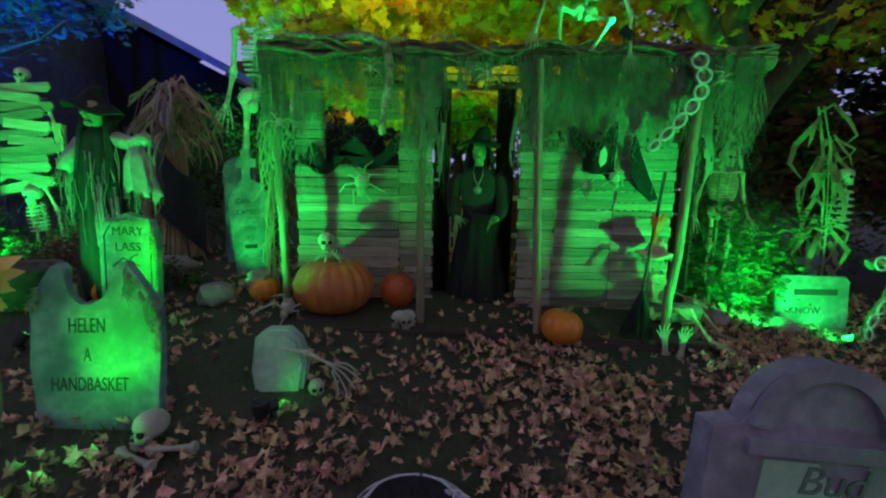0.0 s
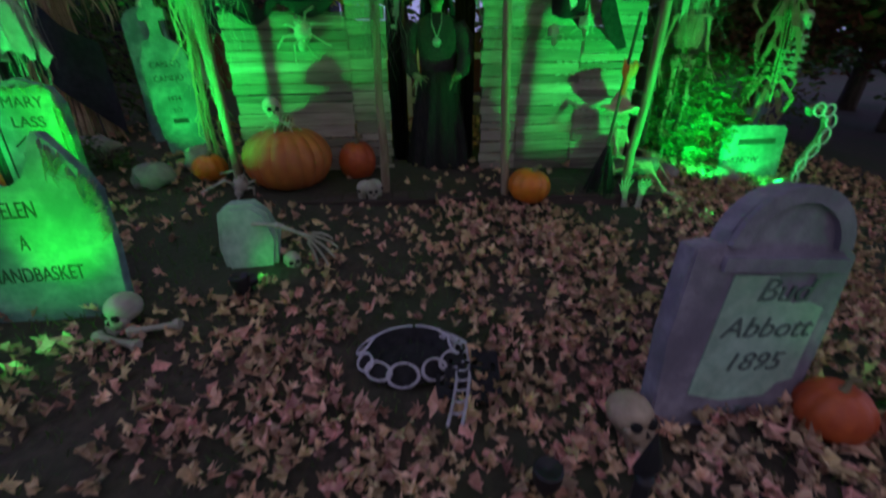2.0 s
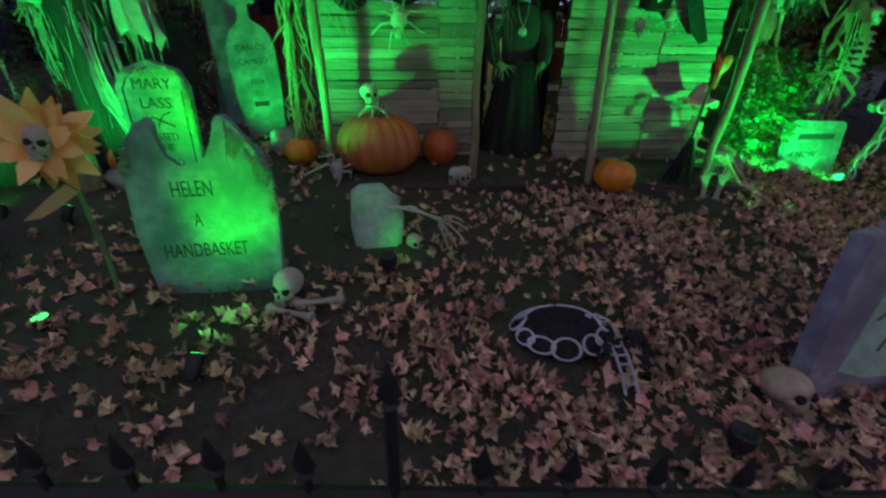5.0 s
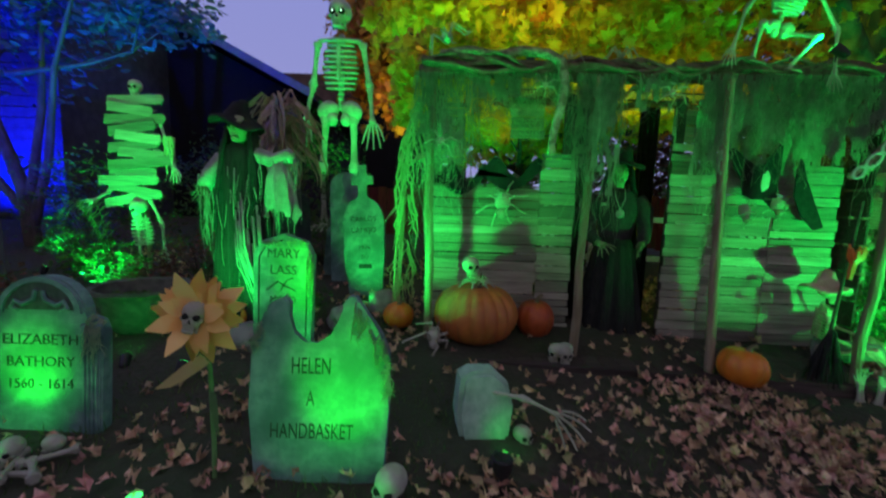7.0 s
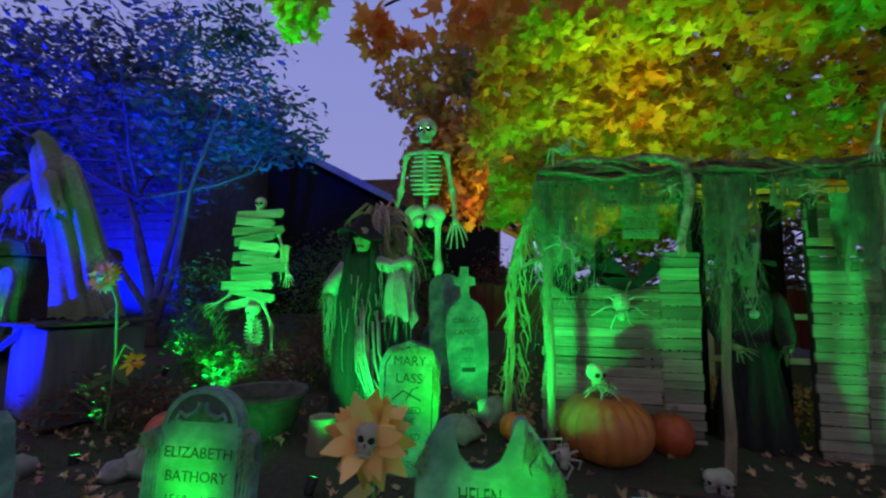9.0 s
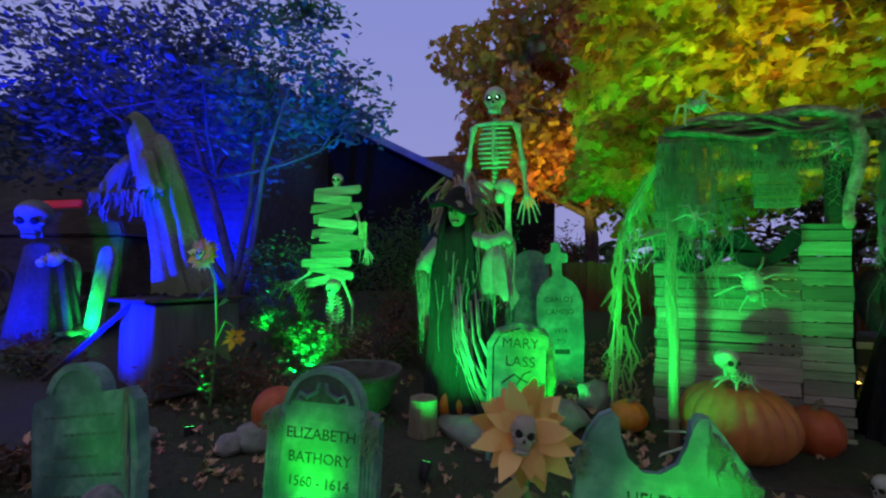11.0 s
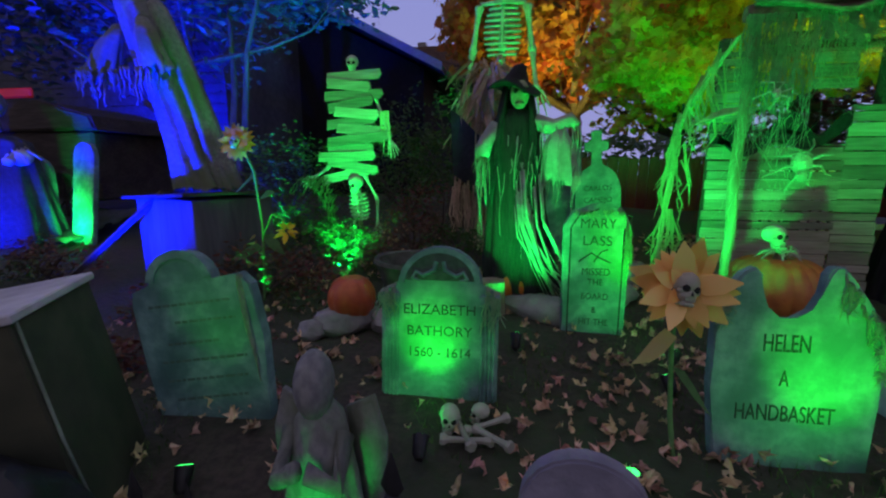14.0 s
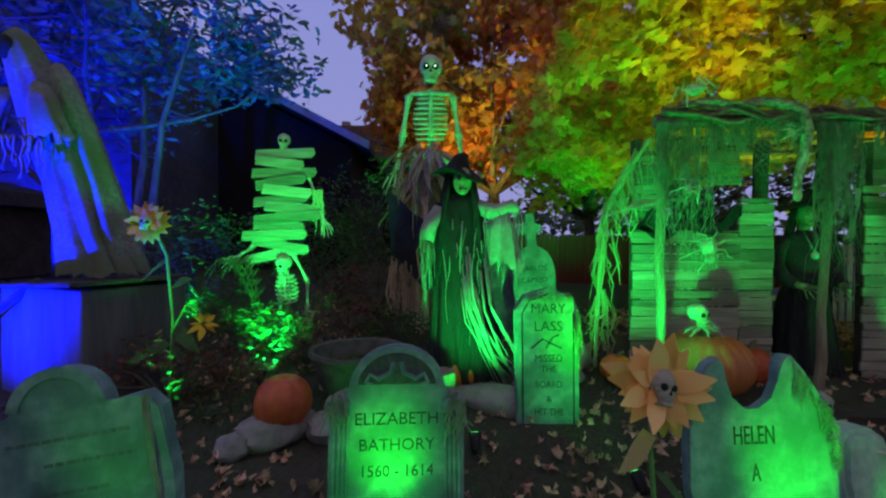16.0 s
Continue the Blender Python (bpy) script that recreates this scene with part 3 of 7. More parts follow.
    forks = [([(0, 0, 0), (0.1, 0, 1.2), (-0.05, 0.1, 2.4), (0, 0, 4.0)], 0.16, 0.05)] + limbs(rng, (0, 0, 1.5), 6, 2.0, 1.6, 0.07)
    pts = cloud(rng, 6500, (0.5, 10.5, 4.0), (2.5, 2.0, 1.9), 0.2, 0.4, 0.9, 9.0)
    tree("small_tree", base, forks, pts, rng.uniform(0.12, 0.24, len(pts)), M_MAPLE, "smaller tree with yellow-green leaves behind the shack", MAPLE, 9)
    # ornamental tree by the house wing
    base = (-8.1, 6.6, gz(-8.1, 6.6))
    forks = [([(0.1, 0, 0), (0, 0, 0.9), (-0.35, 0, 1.9), (-0.95, 0, 3.4), (-1.9, 0.1, 5.6)], 0.12, 0.03),
             ([(0.1, 0, 0.3), (0.35, 0.1, 1.4), (0.45, 0.2, 2.8), (0.9, 0.3, 4.4)], 0.08, 0.02),
             ([(0.05, 0, 0.5), (-0.6, -0.2, 1.5), (-1.6, -0.3, 2.4), (-2.8, -0.5, 3.2)], 0.07, 0.015),
             ([(0.1, 0, 0.8), (0.1, 0.3, 2.2), (-0.1, 0.6, 3.6), (0.3, 0.8, 5.0)], 0.07, 0.02)]
    forks += limbs(rng, (-0.4, 0, 2.6), 6, 2.4, 1.3, 0.04)
    pts = np.concatenate([cloud(rng, 9000, (-9.6, 7.0, 5.2), (3.5, 2.0, 2.0), 0.0, 0.5, 0.9, 2.0), cloud(rng, 5000, (-12.2, 6.2, 4.6), (3.0, 1.8, 1.9), 0.0, 0.5, 0.9, 12.0), cloud(rng, 1500, (-6.7, 7.6, 4.6), (1.3, 0.9, 0.85), 0.0, 0.6, 1.6, 6.0), cloud(rng, 500, (-6.9, 6.9, 6.2), (1.0, 0.8, 0.9), 0.0, 0.6, 1.6, 8.0)])
    tree("ornamental_tree", base, forks, pts, rng.uniform(0.11, 0.22, len(pts)), M_TREELEAF, "many-stemmed ornamental tree with small dark leaves by the house", OVAL, 13)


build_trees()


def shrub(name, c, r, n, size, mat, label, seed, outline=OVAL):
    rng = np.random.default_rng(seed)
    base = (c[0], c[1], gz(c[0], c[1]))
    th = thing(name, pose(*base), label, "shrub")
    bm = bm_new()
    for i in range(9):
        a = 2 * math.pi * i / 9
        e = Vector((math.cos(a) * r[0] * 0.7, math.sin(a) * r[1] * 0.7, (c[2] - base[2]) + r[2] * rng.uniform(0, 0.7)))
        tube(bm, [(0, 0, 0), e * 0.4 + Vector((0, 0, 0.08)), e], [0.018, 0.012, 0.004], 6)
    part("branch_frame", bm, M_BARK, th)
    pts = cloud(rng, n, c, r, 0.2, 0.4, 2.0, seed)
    pts = pts[[p[2] > gz(p[0], p[1]) for p in pts]]
    ob = new("foliage", leaf_mesh("foliage", pts - np.array(base), rng.uniform(size * 0.6, size * 1.3, len(pts)), mat, outline, 0.2, 0.3, seed))
    ob.parent = th
    return th


shrub("leafy_shrub", (3.45, 5.1, 0.45), (0.95, 0.75, 0.95), 3600, 0.085, M_GREENLEAF, "dense leafy green shrub under green light", 21)
shrub("leafy_shrub", (-5.3, 4.85, 0.45), (0.55, 0.32, 0.34), 560, 0.075, M_GREENLEAF, "broad-leaved green plant below the plank skeleton", 22)
shrub("leafy_shrub", (-5.6, 3.7, 0.3), (0.9, 0.55, 0.42), 1600, 0.06, M_REDLEAF, "low shrub with dark red and green leaves", 23)
shrub("leafy_shrub", (-7.0, 6.6, 1.1), (1.3, 0.8, 0.9), 1800, 0.08, M_GREENLEAF, "dark hedge shrub below the ornamental tree", 24)
shrub("leafy_shrub", (-4.3, 8.4, 1.8), (1.2, 0.7, 1.3), 2200, 0.1, M_GREENLEAF, "tall dark hedge in front of the gable wall", 25)
shrub("leafy_shrub", (-5.9, 9.0, 1.6), (1.4, 0.8, 1.2), 2000, 0.1, M_GREENLEAF, "tall dark hedge in front of the gable wall", 26)
shrub("leafy_shrub", (5.6, 6.6, 1.0), (1.4, 1.0, 1.5), 2200, 0.1, M_REDLEAF, "dark reddish shrub at the side of the yard", 27)
shrub("leafy_shrub", (-2.2, 10.6, 1.9), (0.6, 0.5, 0.7), 900, 0.09, M_REDLEAF, "round dark red shrub behind the fence", 28)
for k, (x, y, rx, rz, mat) in enumerate(((-4.5, 5.3, 0.6, 0.38, M_REDLEAF), (-3.9, 5.0, 0.45, 0.3, M_GREENLEAF), (-4.3, 6.3, 0.8, 0.55, M_REDLEAF), (-3.2, 6.2, 0.6, 0.5, M_GREENLEAF), (-6.1, 5.4, 0.6, 0.5, M_GREENLEAF), (-2.9, 4.5, 0.3, 0.22, M_GREENLEAF), (-5.0, 6.9, 0.9, 0.9, M_GREENLEAF))):
    shrub("leafy_shrub", (x, y, gz(x, y) + rz * 0.6), (rx, rx * 0.7, rz), int(1500 * rx), 0.055, mat, "low dark undergrowth shrub between the gravestones and the house", 60 + k)
# added shrubs that stand in for the darkness of the ground here
for k, (x, y, rx, rz) in enumerate(((-6.25, 3.0, 0.35, 0.22), (-5.9, 2.35, 0.3, 0.16), (-6.7, 2.2, 0.4, 0.18), (-7.9, 2.7, 0.5, 0.22), (-8.4, 3.9, 0.6, 0.3), (-7.6, 1.9, 0.5, 0.2), (-9.2, 2.6, 0.6, 0.3))):
    shrub("leafy_shrub", (x, y, gz(x, y) + rz * 0.5), (rx, rx * 0.7, rz), int(1900 * rx), 0.05, M_REDLEAF, "low dark ground cover added to darken the house-side yard", 80 + k)
shrub("leafy_shrub", (-4.7, 4.6, 0.35), (0.6, 0.45, 0.3), 700, 0.06, M_REDLEAF, "low brownish undergrowth beside the planter", 29)


def build_back_fences():
    th = thing("board_fence", pose(0, 9.0, 0), "dark red board fence behind the shack", "fence")
    me = None
    for i in range(44):
        x = -3.6 + 0.19 * i
        if me is None:
            bm = bm_new()
            box(bm, (0, 0, 1.05), (0.18, 0.025, 1.1), bevel=0.004)
            me = mesh_of("board", bm, M_BRICKRED, False)
        ob = new("board", me)
        ob.parent = th
        ob.location = (x, 0.004 * (i % 3), 0.02 * math.sin(i * 2.1))
    for z in (0.75, 1.4):
        bm = bm_new()
        box(bm, (0.5, 0.05, z), (8.3, 0.05, 0.09), bevel=0.005)
        part("rail", bm, M_BRICKRED, th)
    th = thing("picket_fence", pose(0, 6.6, 0), "white picket fence seen behind the shack", "fence")
    bm = bm_new()
    slab(bm, [(-0.035, 0.25), (0.035, 0.25), (0.035, 1.38), (0, 1.46), (-0.035, 1.38)], -0.01, 0.01)
    me = mesh_of("picket", bm, M_WHITEPAINT, False)
    for x in [0.1 + 0.12 * i for i in range(8)] + [2.5 + 0.12 * i for i in range(12)]:
        ob = new("picket", me)
        ob.parent, ob.location = th, (x, 0, 0.0)
    bm = bm_new()
    box(bm, (1.9, 0.035, 0.6), (4.4, 0.04, 0.08), bevel=0.004)
    box(bm, (1.9, 0.035, 1.2), (4.4, 0.04, 0.08), bevel=0.004)
    part("rail", bm, M_WHITEPAINT, th)


build_back_fences()


def build_far_hedge():
    rng = np.random.default_rng(5)
    pts = []
    while len(pts) < 9000:
        a, d = radians(rng.uniform(10, 190)), rng.uniform(30, 42)
        top = 3.6 + 2.6 * noise.noise(Vector((a * 6, d * 0.12, 1)))
        pts.append((math.cos(a) * d, math.sin(a) * d, 0.3 + top * rng.random()))
    ob = new("far_hedge", leaf_mesh("far_hedge", pts, rng.uniform(0.5, 1.2, len(pts)), M_GREENLEAF, OVAL, 0.1, 0.3, 6))
    tagged(ob, "dark far trees and hedges closing the street", "trees", kind="stuff")


build_far_hedge()

# ---- the shack ----
def build_shack():
    rng = random.Random(3)
    th = thing("shack", pose(0, 0, 0), "open shack of weathered pallet boards with pole posts", "shack")
    # porch floor
    for i in range(27):
        bm = bm_new()
        x = -1.52 + 0.145 * i
        y0 = 3.58 - 0.105 * i / 27
        z = 0.075 - 0.055 * i / 26
        box(bm, (x, (y0 + 5.0) / 2, z), (0.138, 5.0 - y0, 0.05), bevel=0.006)
        part("floor_board", bm, M_DARKWOOD, th)
    bm = bm_new()
    box(bm, (0.36, 3.50, 0.0), (3.95, 0.05, 0.16), rot=Matrix.Rotation(radians(0.8), 4, "Y") @ Matrix.Rotation(radians(-1.5), 4, "Z"), bevel=0.006)
    part("floor_edge", bm, M_DARKWOOD, th)
    # posts
    for base, top, r in (((-1.49, 3.90, 0.08), (-1.53, 3.86, 2.5), 0.038), ((-0.19, 3.77, 0.08), (-0.2, 3.70, 2.42), 0.036), ((0.87, 3.58, 0.03), (0.78, 3.60, 2.4), 0.034),
                         ((1.98, 3.5, 0.0), (2.12, 3.55, 2.42), 0.038), ((2.45, 5.0, 0.0), (2.5, 5.0, 2.5), 0.045)):
        bm = bm_new()
        a, b = Vector(base), Vector(top)
        pts = [a.lerp(b, k / 6) + Vector((rng.uniform(-1, 1), rng.uniform(-1, 1), 0)) * 0.012 for k in range(7)]
        tube(bm, pts, [r * rng.uniform(0.9, 1.12) for _ in pts], 9)
        part("post", bm, M_POLE, th)
    # pallet walls: columns of boards with uneven ends
    def column(x0, x1, z0, z1, y, tops=0.0):
        z = z0
        while z < z1 - 0.02:
            h = min(rng.choice((0.075, 0.09, 0.095, 0.12)), z1 - z)
            bm = bm_new()
            a, b = x0 + rng.uniform(-0.015, 0.01), x1 + rng.uniform(-0.01, 0.015)
            box(bm, ((a + b) / 2, y + rng.uniform(-0.008, 0.008), z + h / 2), (b - a, 0.02, h - rng.choice((0.004, 0.006, 0.012))), rot=Matrix.Rotation(radians(rng.uniform(-0.5, 0.5)), 4, "Y"), bevel=0.003)
            part("wall_board", bm, M_PALLET, th)
            z += h
    column(-1.53, -0.46, 0.1, 1.57, 4.36)
    column(-0.455, -0.11, 0.1, 1.89, 4.37)
    column(-1.53, -1.22, 1.60, 2.35, 4.37)
    column(-0.78, -0.46, 2.02, 2.35, 4.37)
    column(0.80, 1.18, 0.08, 1.93, 4.36)
    column(1.185, 1.80, 0.08, 1.90, 4.37)
    column(1.805, 2.42, 0.06, 1.85, 4.36)
    column(0.80, 2.42, 1.95, 2.35, 4.39)
    for x in (-1.47, -0.75, -0.2, 0.86, 1.5, 2.35):
        bm = bm_new()
        top = 2.4 if x in (-1.47, -0.2, 0.86, 2.35) else 1.5
        box(bm, (x, 4.42, top / 2 + 0.06), (0.085, 0.085, top), bevel=0.006)
        part("stud", bm, M_DARKWOOD, th)
    # side wall of dark boards
    for i in range(9):
        bm = bm_new()
        box(bm, (2.5, 4.62 + 0.0, 0.2 + 0.26 * i), (0.02, 1.0, 0.235), bevel=0.003)
        part("side_board", bm, M_DARKWOOD, th)
    # roof frame: rough logs and boards
    for a, b, r in (((-1.62, 3.80, 2.47), (2.72, 3.62, 2.44), 0.06), ((-0.9, 5.02, 2.5), (2.6, 5.0, 2.5), 0.05), ((2.3, 3.5, 2.47), (2.5, 5.1, 2.5), 0.045), ((0.4, 3.6, 2.5), (0.4, 5.1, 2.53), 0.04)):
        bm = bm_new()
        a, b = Vector(a), Vector(b)
        n = 22
        pts = [a.lerp(b, k / n) + Vector((0, rng.uniform(-1, 1), rng.uniform(-1, 1))) * 0.014 for k in range(n + 1)]
        tube(bm, pts, [r * rng.uniform(0.78, 1.25) for _ in pts], 9)
        part("roof_beam", bm, M_VINE, th)
    for i in range(3):
        bm = bm_new()
        y = 4.74 + 0.135 * i
        box(bm, (0.78, y, 2.565 + 0.003 * i), (3.3, 0.125, 0.02), bevel=0.003)
        part("roof_board", bm, M_DARKWOOD, th)


build_shack()


def gauze(name, x0, x1, y, z1, length, seed, label, hole=0.05, step=0.017, sway=0.06, category="gauze"):
    """Torn hanging gauze: a fine net with holes and a ragged hem."""
    nx, nz = max(3, int((x1 - x0) / step)), max(4, int(length / (step * 1.6)))
    bm = bm_new()
    grid = []
    for j in range(nz + 1):
        row = []
        for i in range(nx + 1):
            x = x0 + (x1 - x0) * i / nx
            z = -length * j / nz
            wob = noise.noise(Vector((x * 7, z * 1.6, seed)))
            row.append(bm.verts.new((x + 0.035 * noise.noise(Vector((x * 9, z * 3, seed + 4))) - (x0 + x1) / 2, sway * wob, z)))
        grid.append(row)
    for j in range(nz):
        for i in range(nx):
            x = x0 + (x1 - x0) * i / nx
            f = j / nz
            hem = noise.noise(Vector((x * 9, 0, seed + 2))) * 0.45 + 0.62
            hole_here = 0.6 * noise.noise(Vector((x * 44, j * step * 16, seed + 8))) + 0.6 * noise.noise(Vector((x * 11, j * step * 5, seed + 5)))
            if f > hem or hole_here > 0.20 - hole - 0.42 * f * f:
                continue
            bm.faces.new((grid[j][i], grid[j][i + 1], grid[j + 1][i + 1], grid[j + 1][i]))
    bmesh.ops.delete(bm, geom=[v for v in bm.verts if not v.link_faces], context="VERTS")
    bmesh.ops.solidify(bm, geom=bm.faces[:], thickness=0.003)
    return solo(name, bm, M_MOSS, pose((x0 + x1) / 2, y, z1), label, category, "gauze hung from the shack roof", smooth=False)


for k, (x0, x1, y, z1, length, hole) in enumerate(((-1.62, -1.25, 3.76, 2.44, 1.1, 0.24), (-1.2, -0.75, 3.74, 2.42, 0.26, 0.10), (-0.7, -0.36, 3.72, 2.42, 0.24, 0.10), (-0.34, 0.0, 3.68, 2.42, 1.1, 0.10), (0.1, 0.5, 3.66, 2.40, 0.30, 0.1),
                                                   (0.58, 0.92, 3.62, 2.40, 1.0, 0.08), (0.95, 1.6, 3.60, 2.40, 0.62, -0.04), (1.5, 2.25, 3.58, 2.40, 0.85, -0.05), (2.15, 2.55, 3.6, 2.40, 1.2, 0.16))):
    gauze("hanging_gauze", x0, x1, y, z1, length, 3.1 * k + 1, "torn grey-green gauze moss hanging from the shack roof", hole)
gauze("hanging_gauze", 0.95, 2.35, 4.31, 2.42, 0.95, 77, "dense torn gauze hanging behind the roof edge", -0.12)


def moss_strands(x0, x1, y, z1, n, long, seed):
    rng = random.Random(seed)
    bm = bm_new()
    for _ in range(n):
        x = rng.uniform(x0, x1)
        l = long * rng.uniform(0.3, 1) ** 1.3
        pts = [(x + rng.uniform(-0.02, 0.02) * k - (x0 + x1) / 2, rng.uniform(-0.03, 0.03), -l * k / 6) for k in range(7)]
        strip(bm, pts, [rng.uniform(0.003, 0.009) * (1.1 - k / 7) for k in range(7)])
    bmesh.ops.solidify(bm, geom=bm.faces[:], thickness=0.003)
    solo("hanging_moss", bm, M_MOSS, pose((x0 + x1) / 2, y, z1), "thin strands of hanging moss on the roof edge", "moss", "moss on the roof edge", "stuff", smooth=False)


for k, (x0, x1, y, n, long) in enumerate(((-1.65, -1.15, 3.72, 110, 1.5), (-1.15, -0.4, 3.68, 130, 0.5), (-0.36, 0.02, 3.66, 110, 1.4), (0.1, 0.6, 3.62, 40, 0.45), (0.6, 0.95, 3.58, 60, 1.3), (0.95, 1.8, 3.54, 260, 0.85), (1.8, 2.6, 3.53, 200, 1.2))):
    moss_strands(x0, x1, y, 2.43, n, long, k)
moss_strands(-1.5, -0.5, 4.25, 2.42, 80, 0.7, 9)


def ragged_cutout(name, outline, m, label, category, mat=None, thick=0.012):
    bm = bm_new()
    slab(bm, outline, 0, thick)
    return solo(name, bm, mat or M_BLACKCLOTH, m, label, category, smooth=False)


# black cloth swags in the wall opening and the black cat board
bm = bm_new()
for x0, x1, z, dip in ((-1.5, -1.0, 1.68, 0.20), (-1.08, -0.46, 1.74, 0.20)):
    n = 16
    pts_top = [(x0 + (x1 - x0) * k / n, z + 0.10 * math.sin(k / n * math.pi * 3 + x0)) for k in range(n + 1)]
    pts_low = [(x0 + (x1 - x0) * k / n, z - dip * math.sin(k / n * math.pi) - 0.02) for k in range(n + 1)]
    slab(bm, pts_low + pts_top[::-1], 0.0, 0.015)
solo("cloth_swag", bm, M_BLACKCLOTH, pose(0, 4.33, 0), "black cloth swags in the upper wall opening", "cloth", smooth=False)
cat = thing("cat_cutout", pose(1.56, 4.22, 1.36), "black cat cut-out board with pale eyes on the pallet wall", "cut-out")
bm = bm_new()
slab(bm, [(-0.32, 0.60), (-0.27, 0.62), (-0.16, 0.52), (-0.07, 0.47), (0.01, 0.47), (0.06, 0.55), (0.14, 0.67), (0.17, 0.66), (0.17, 0.45), (0.16, 0.30), (0.17, 0.12), (0.13, 0.08), (0.05, 0.15), (-0.06, 0.15), (-0.15, 0.19), (-0.17, 0.32), (-0.25, 0.42)], 0, 0.015)
part("board", bm, M_BLACKCLOTH, cat, smooth=False)
bm = bm_new()
slab(bm, [(0.345, 0.54), (0.365, 0.52), (0.42, 0.36), (0.52, 0.14), (0.63, -0.09), (0.55, -0.12), (0.40, 0.02), (0.32, 0.20), (0.32, 0.40)], 0, 0.015)
part("tail", bm, M_BLACKCLOTH, cat, smooth=False)
bm = bm_new()
slab(bm, [(0.02, 0.22), (0.07, 0.26), (0.08, 0.36), (0.05, 0.42), (0.01, 0.38), (0.0, 0.28)], -0.008, -0.001)
part("eye", bm, M_CATEYE, cat, "pale painted eye", smooth=False)


def pumpkin(x, y, z, rx, h, mat, label, ribs=12, tilt=(0, 0, 0), stem=True):
    """z: where it rests."""
    th = thing("pumpkin", pose(x, y, z, *tilt), label, "pumpkin", "pumpkins on and round the porch")
    bm = bm_new()
    prof = []
    for k in range(15):
        a = -math.pi / 2 + math.pi * k / 14
        r = math.cos(a) ** 0.8 if 0 < k < 14 else 0.02
        zz = math.sin(a) * (1 - 0.16 * math.exp(-((r / 0.28) ** 2)))
        prof.append((max(r, 0.02) * rx, h / 2 + zz * h / 2))
    lathe(bm, prof, 72, ribs, 0.075)
    part("shell", bm, mat, th)
    if stem:
        bm = bm_new()
        tube(bm, [(0, 0, h * 0.88), (0.01, 0, h * 0.98), (0.03, 0.01, h * 1.08), (0.06, 0.0, h * 1.13)], [rx * 0.17, rx * 0.11, rx * 0.09, rx * 0.1], 8)
        part("stem", bm, M_STEM, th)
    return th


pumpkin(-1.06, 3.97, 0.10, 0.39, 0.55, M_PUMPKIN, "very large ribbed orange pumpkin on the porch floor", 18)
pumpkin(-0.46, 4.2, 0.095, 0.185, 0.37, M_REDPUMP, "round red-orange pumpkin against the pallet wall", 8)
pumpkin(-1.79, 4.08, gz(-1.8, 4.1), 0.15, 0.24, M_PUMPKIN2, "small orange pumpkin beside the porch", 10)
pumpkin(1.02, 3.45, 0.025, 0.185, 0.30, M_PUMPKIN2, "bright orange pumpkin on the porch edge", 10, (0, 12, 0))
pumpkin(-4.52, 3.24, 0.13, 0.195, 0.37, M_REDPUMP, "round red-orange pumpkin resting on a stone", 9, stem=False)
pumpkin(-3.23, 3.92, gz(-3.2, 3.9) + 0.0, 0.15, 0.27, M_PUMPKIN2, "small orange pumpkin beside the tree stump", 10)
pumpkin(1.62, 1.12, gz(1.6, 1.1), 0.14, 0.25, M_REDPUMP, "bright orange plastic pumpkin beside the gravestone", 10)
pumpkin(1.95, 1.0, gz(1.9, 1.0), 0.13, 0.22, M_REDPUMP, "bright orange plastic pumpkin beside the gravestone", 10)


# ---- bones ----
def bone(bm, a, b, r, knob=1.7, seg=7):
    a, b = Vector(a), Vector(b)
    tube(bm, [a, a.lerp(b, 0.06), a.lerp(b, 0.16), a.lerp(b, 0.5), a.lerp(b, 0.84), a.lerp(b, 0.94), b], [r * knob * 0.8, r * knob, r * 1.1, r * 0.85, r * 1.1, r * knob, r * knob * 0.8], seg)


def skull_shape(bm, r, rot=None):
    """A skull whose face looks to -y; r: half its height."""
    m = rot or Matrix()
    start = len(bm.verts)
    ball(bm, (0, 0.12 * r, 0.28 * r), (0.72 * r, 0.88 * r, 0.72 * r), 16, 12)
    ball(bm, (0, -0.28 * r, -0.28 * r), (0.50 * r, 0.45 * r, 0.42 * r), 12, 8)
    ball(bm, (-0.42 * r, -0.38 * r, -0.14 * r), (0.2 * r, 0.22 * r, 0.15 * r), 8, 6)
    ball(bm, (0.42 * r, -0.38 * r, -0.14 * r), (0.2 * r, 0.22 * r, 0.15 * r), 8, 6)
    box(bm, (0, -0.40 * r, -0.78 * r), (0.62 * r, 0.5 * r, 0.26 * r), bevel=0.09 * r)
    box(bm, (-0.36 * r, -0.12 * r, -0.6 * r), (0.12 * r, 0.3 * r, 0.6 * r), bevel=0.03 * r)
    box(bm, (0.36 * r, -0.12 * r, -0.6 * r), (0.12 * r, 0.3 * r, 0.6 * r), bevel=0.03 * r)
    for k in range(6):
        box(bm, ((k - 2.5) * 0.095 * r, -0.64 * r, -0.56 * r), (0.08 * r, 0.06 * r, 0.15 * r), bevel=0.012 * r)
    bm.verts.ensure_lookup_table()
    for v in bm.verts[start:]:
        v.co = m @ v.co


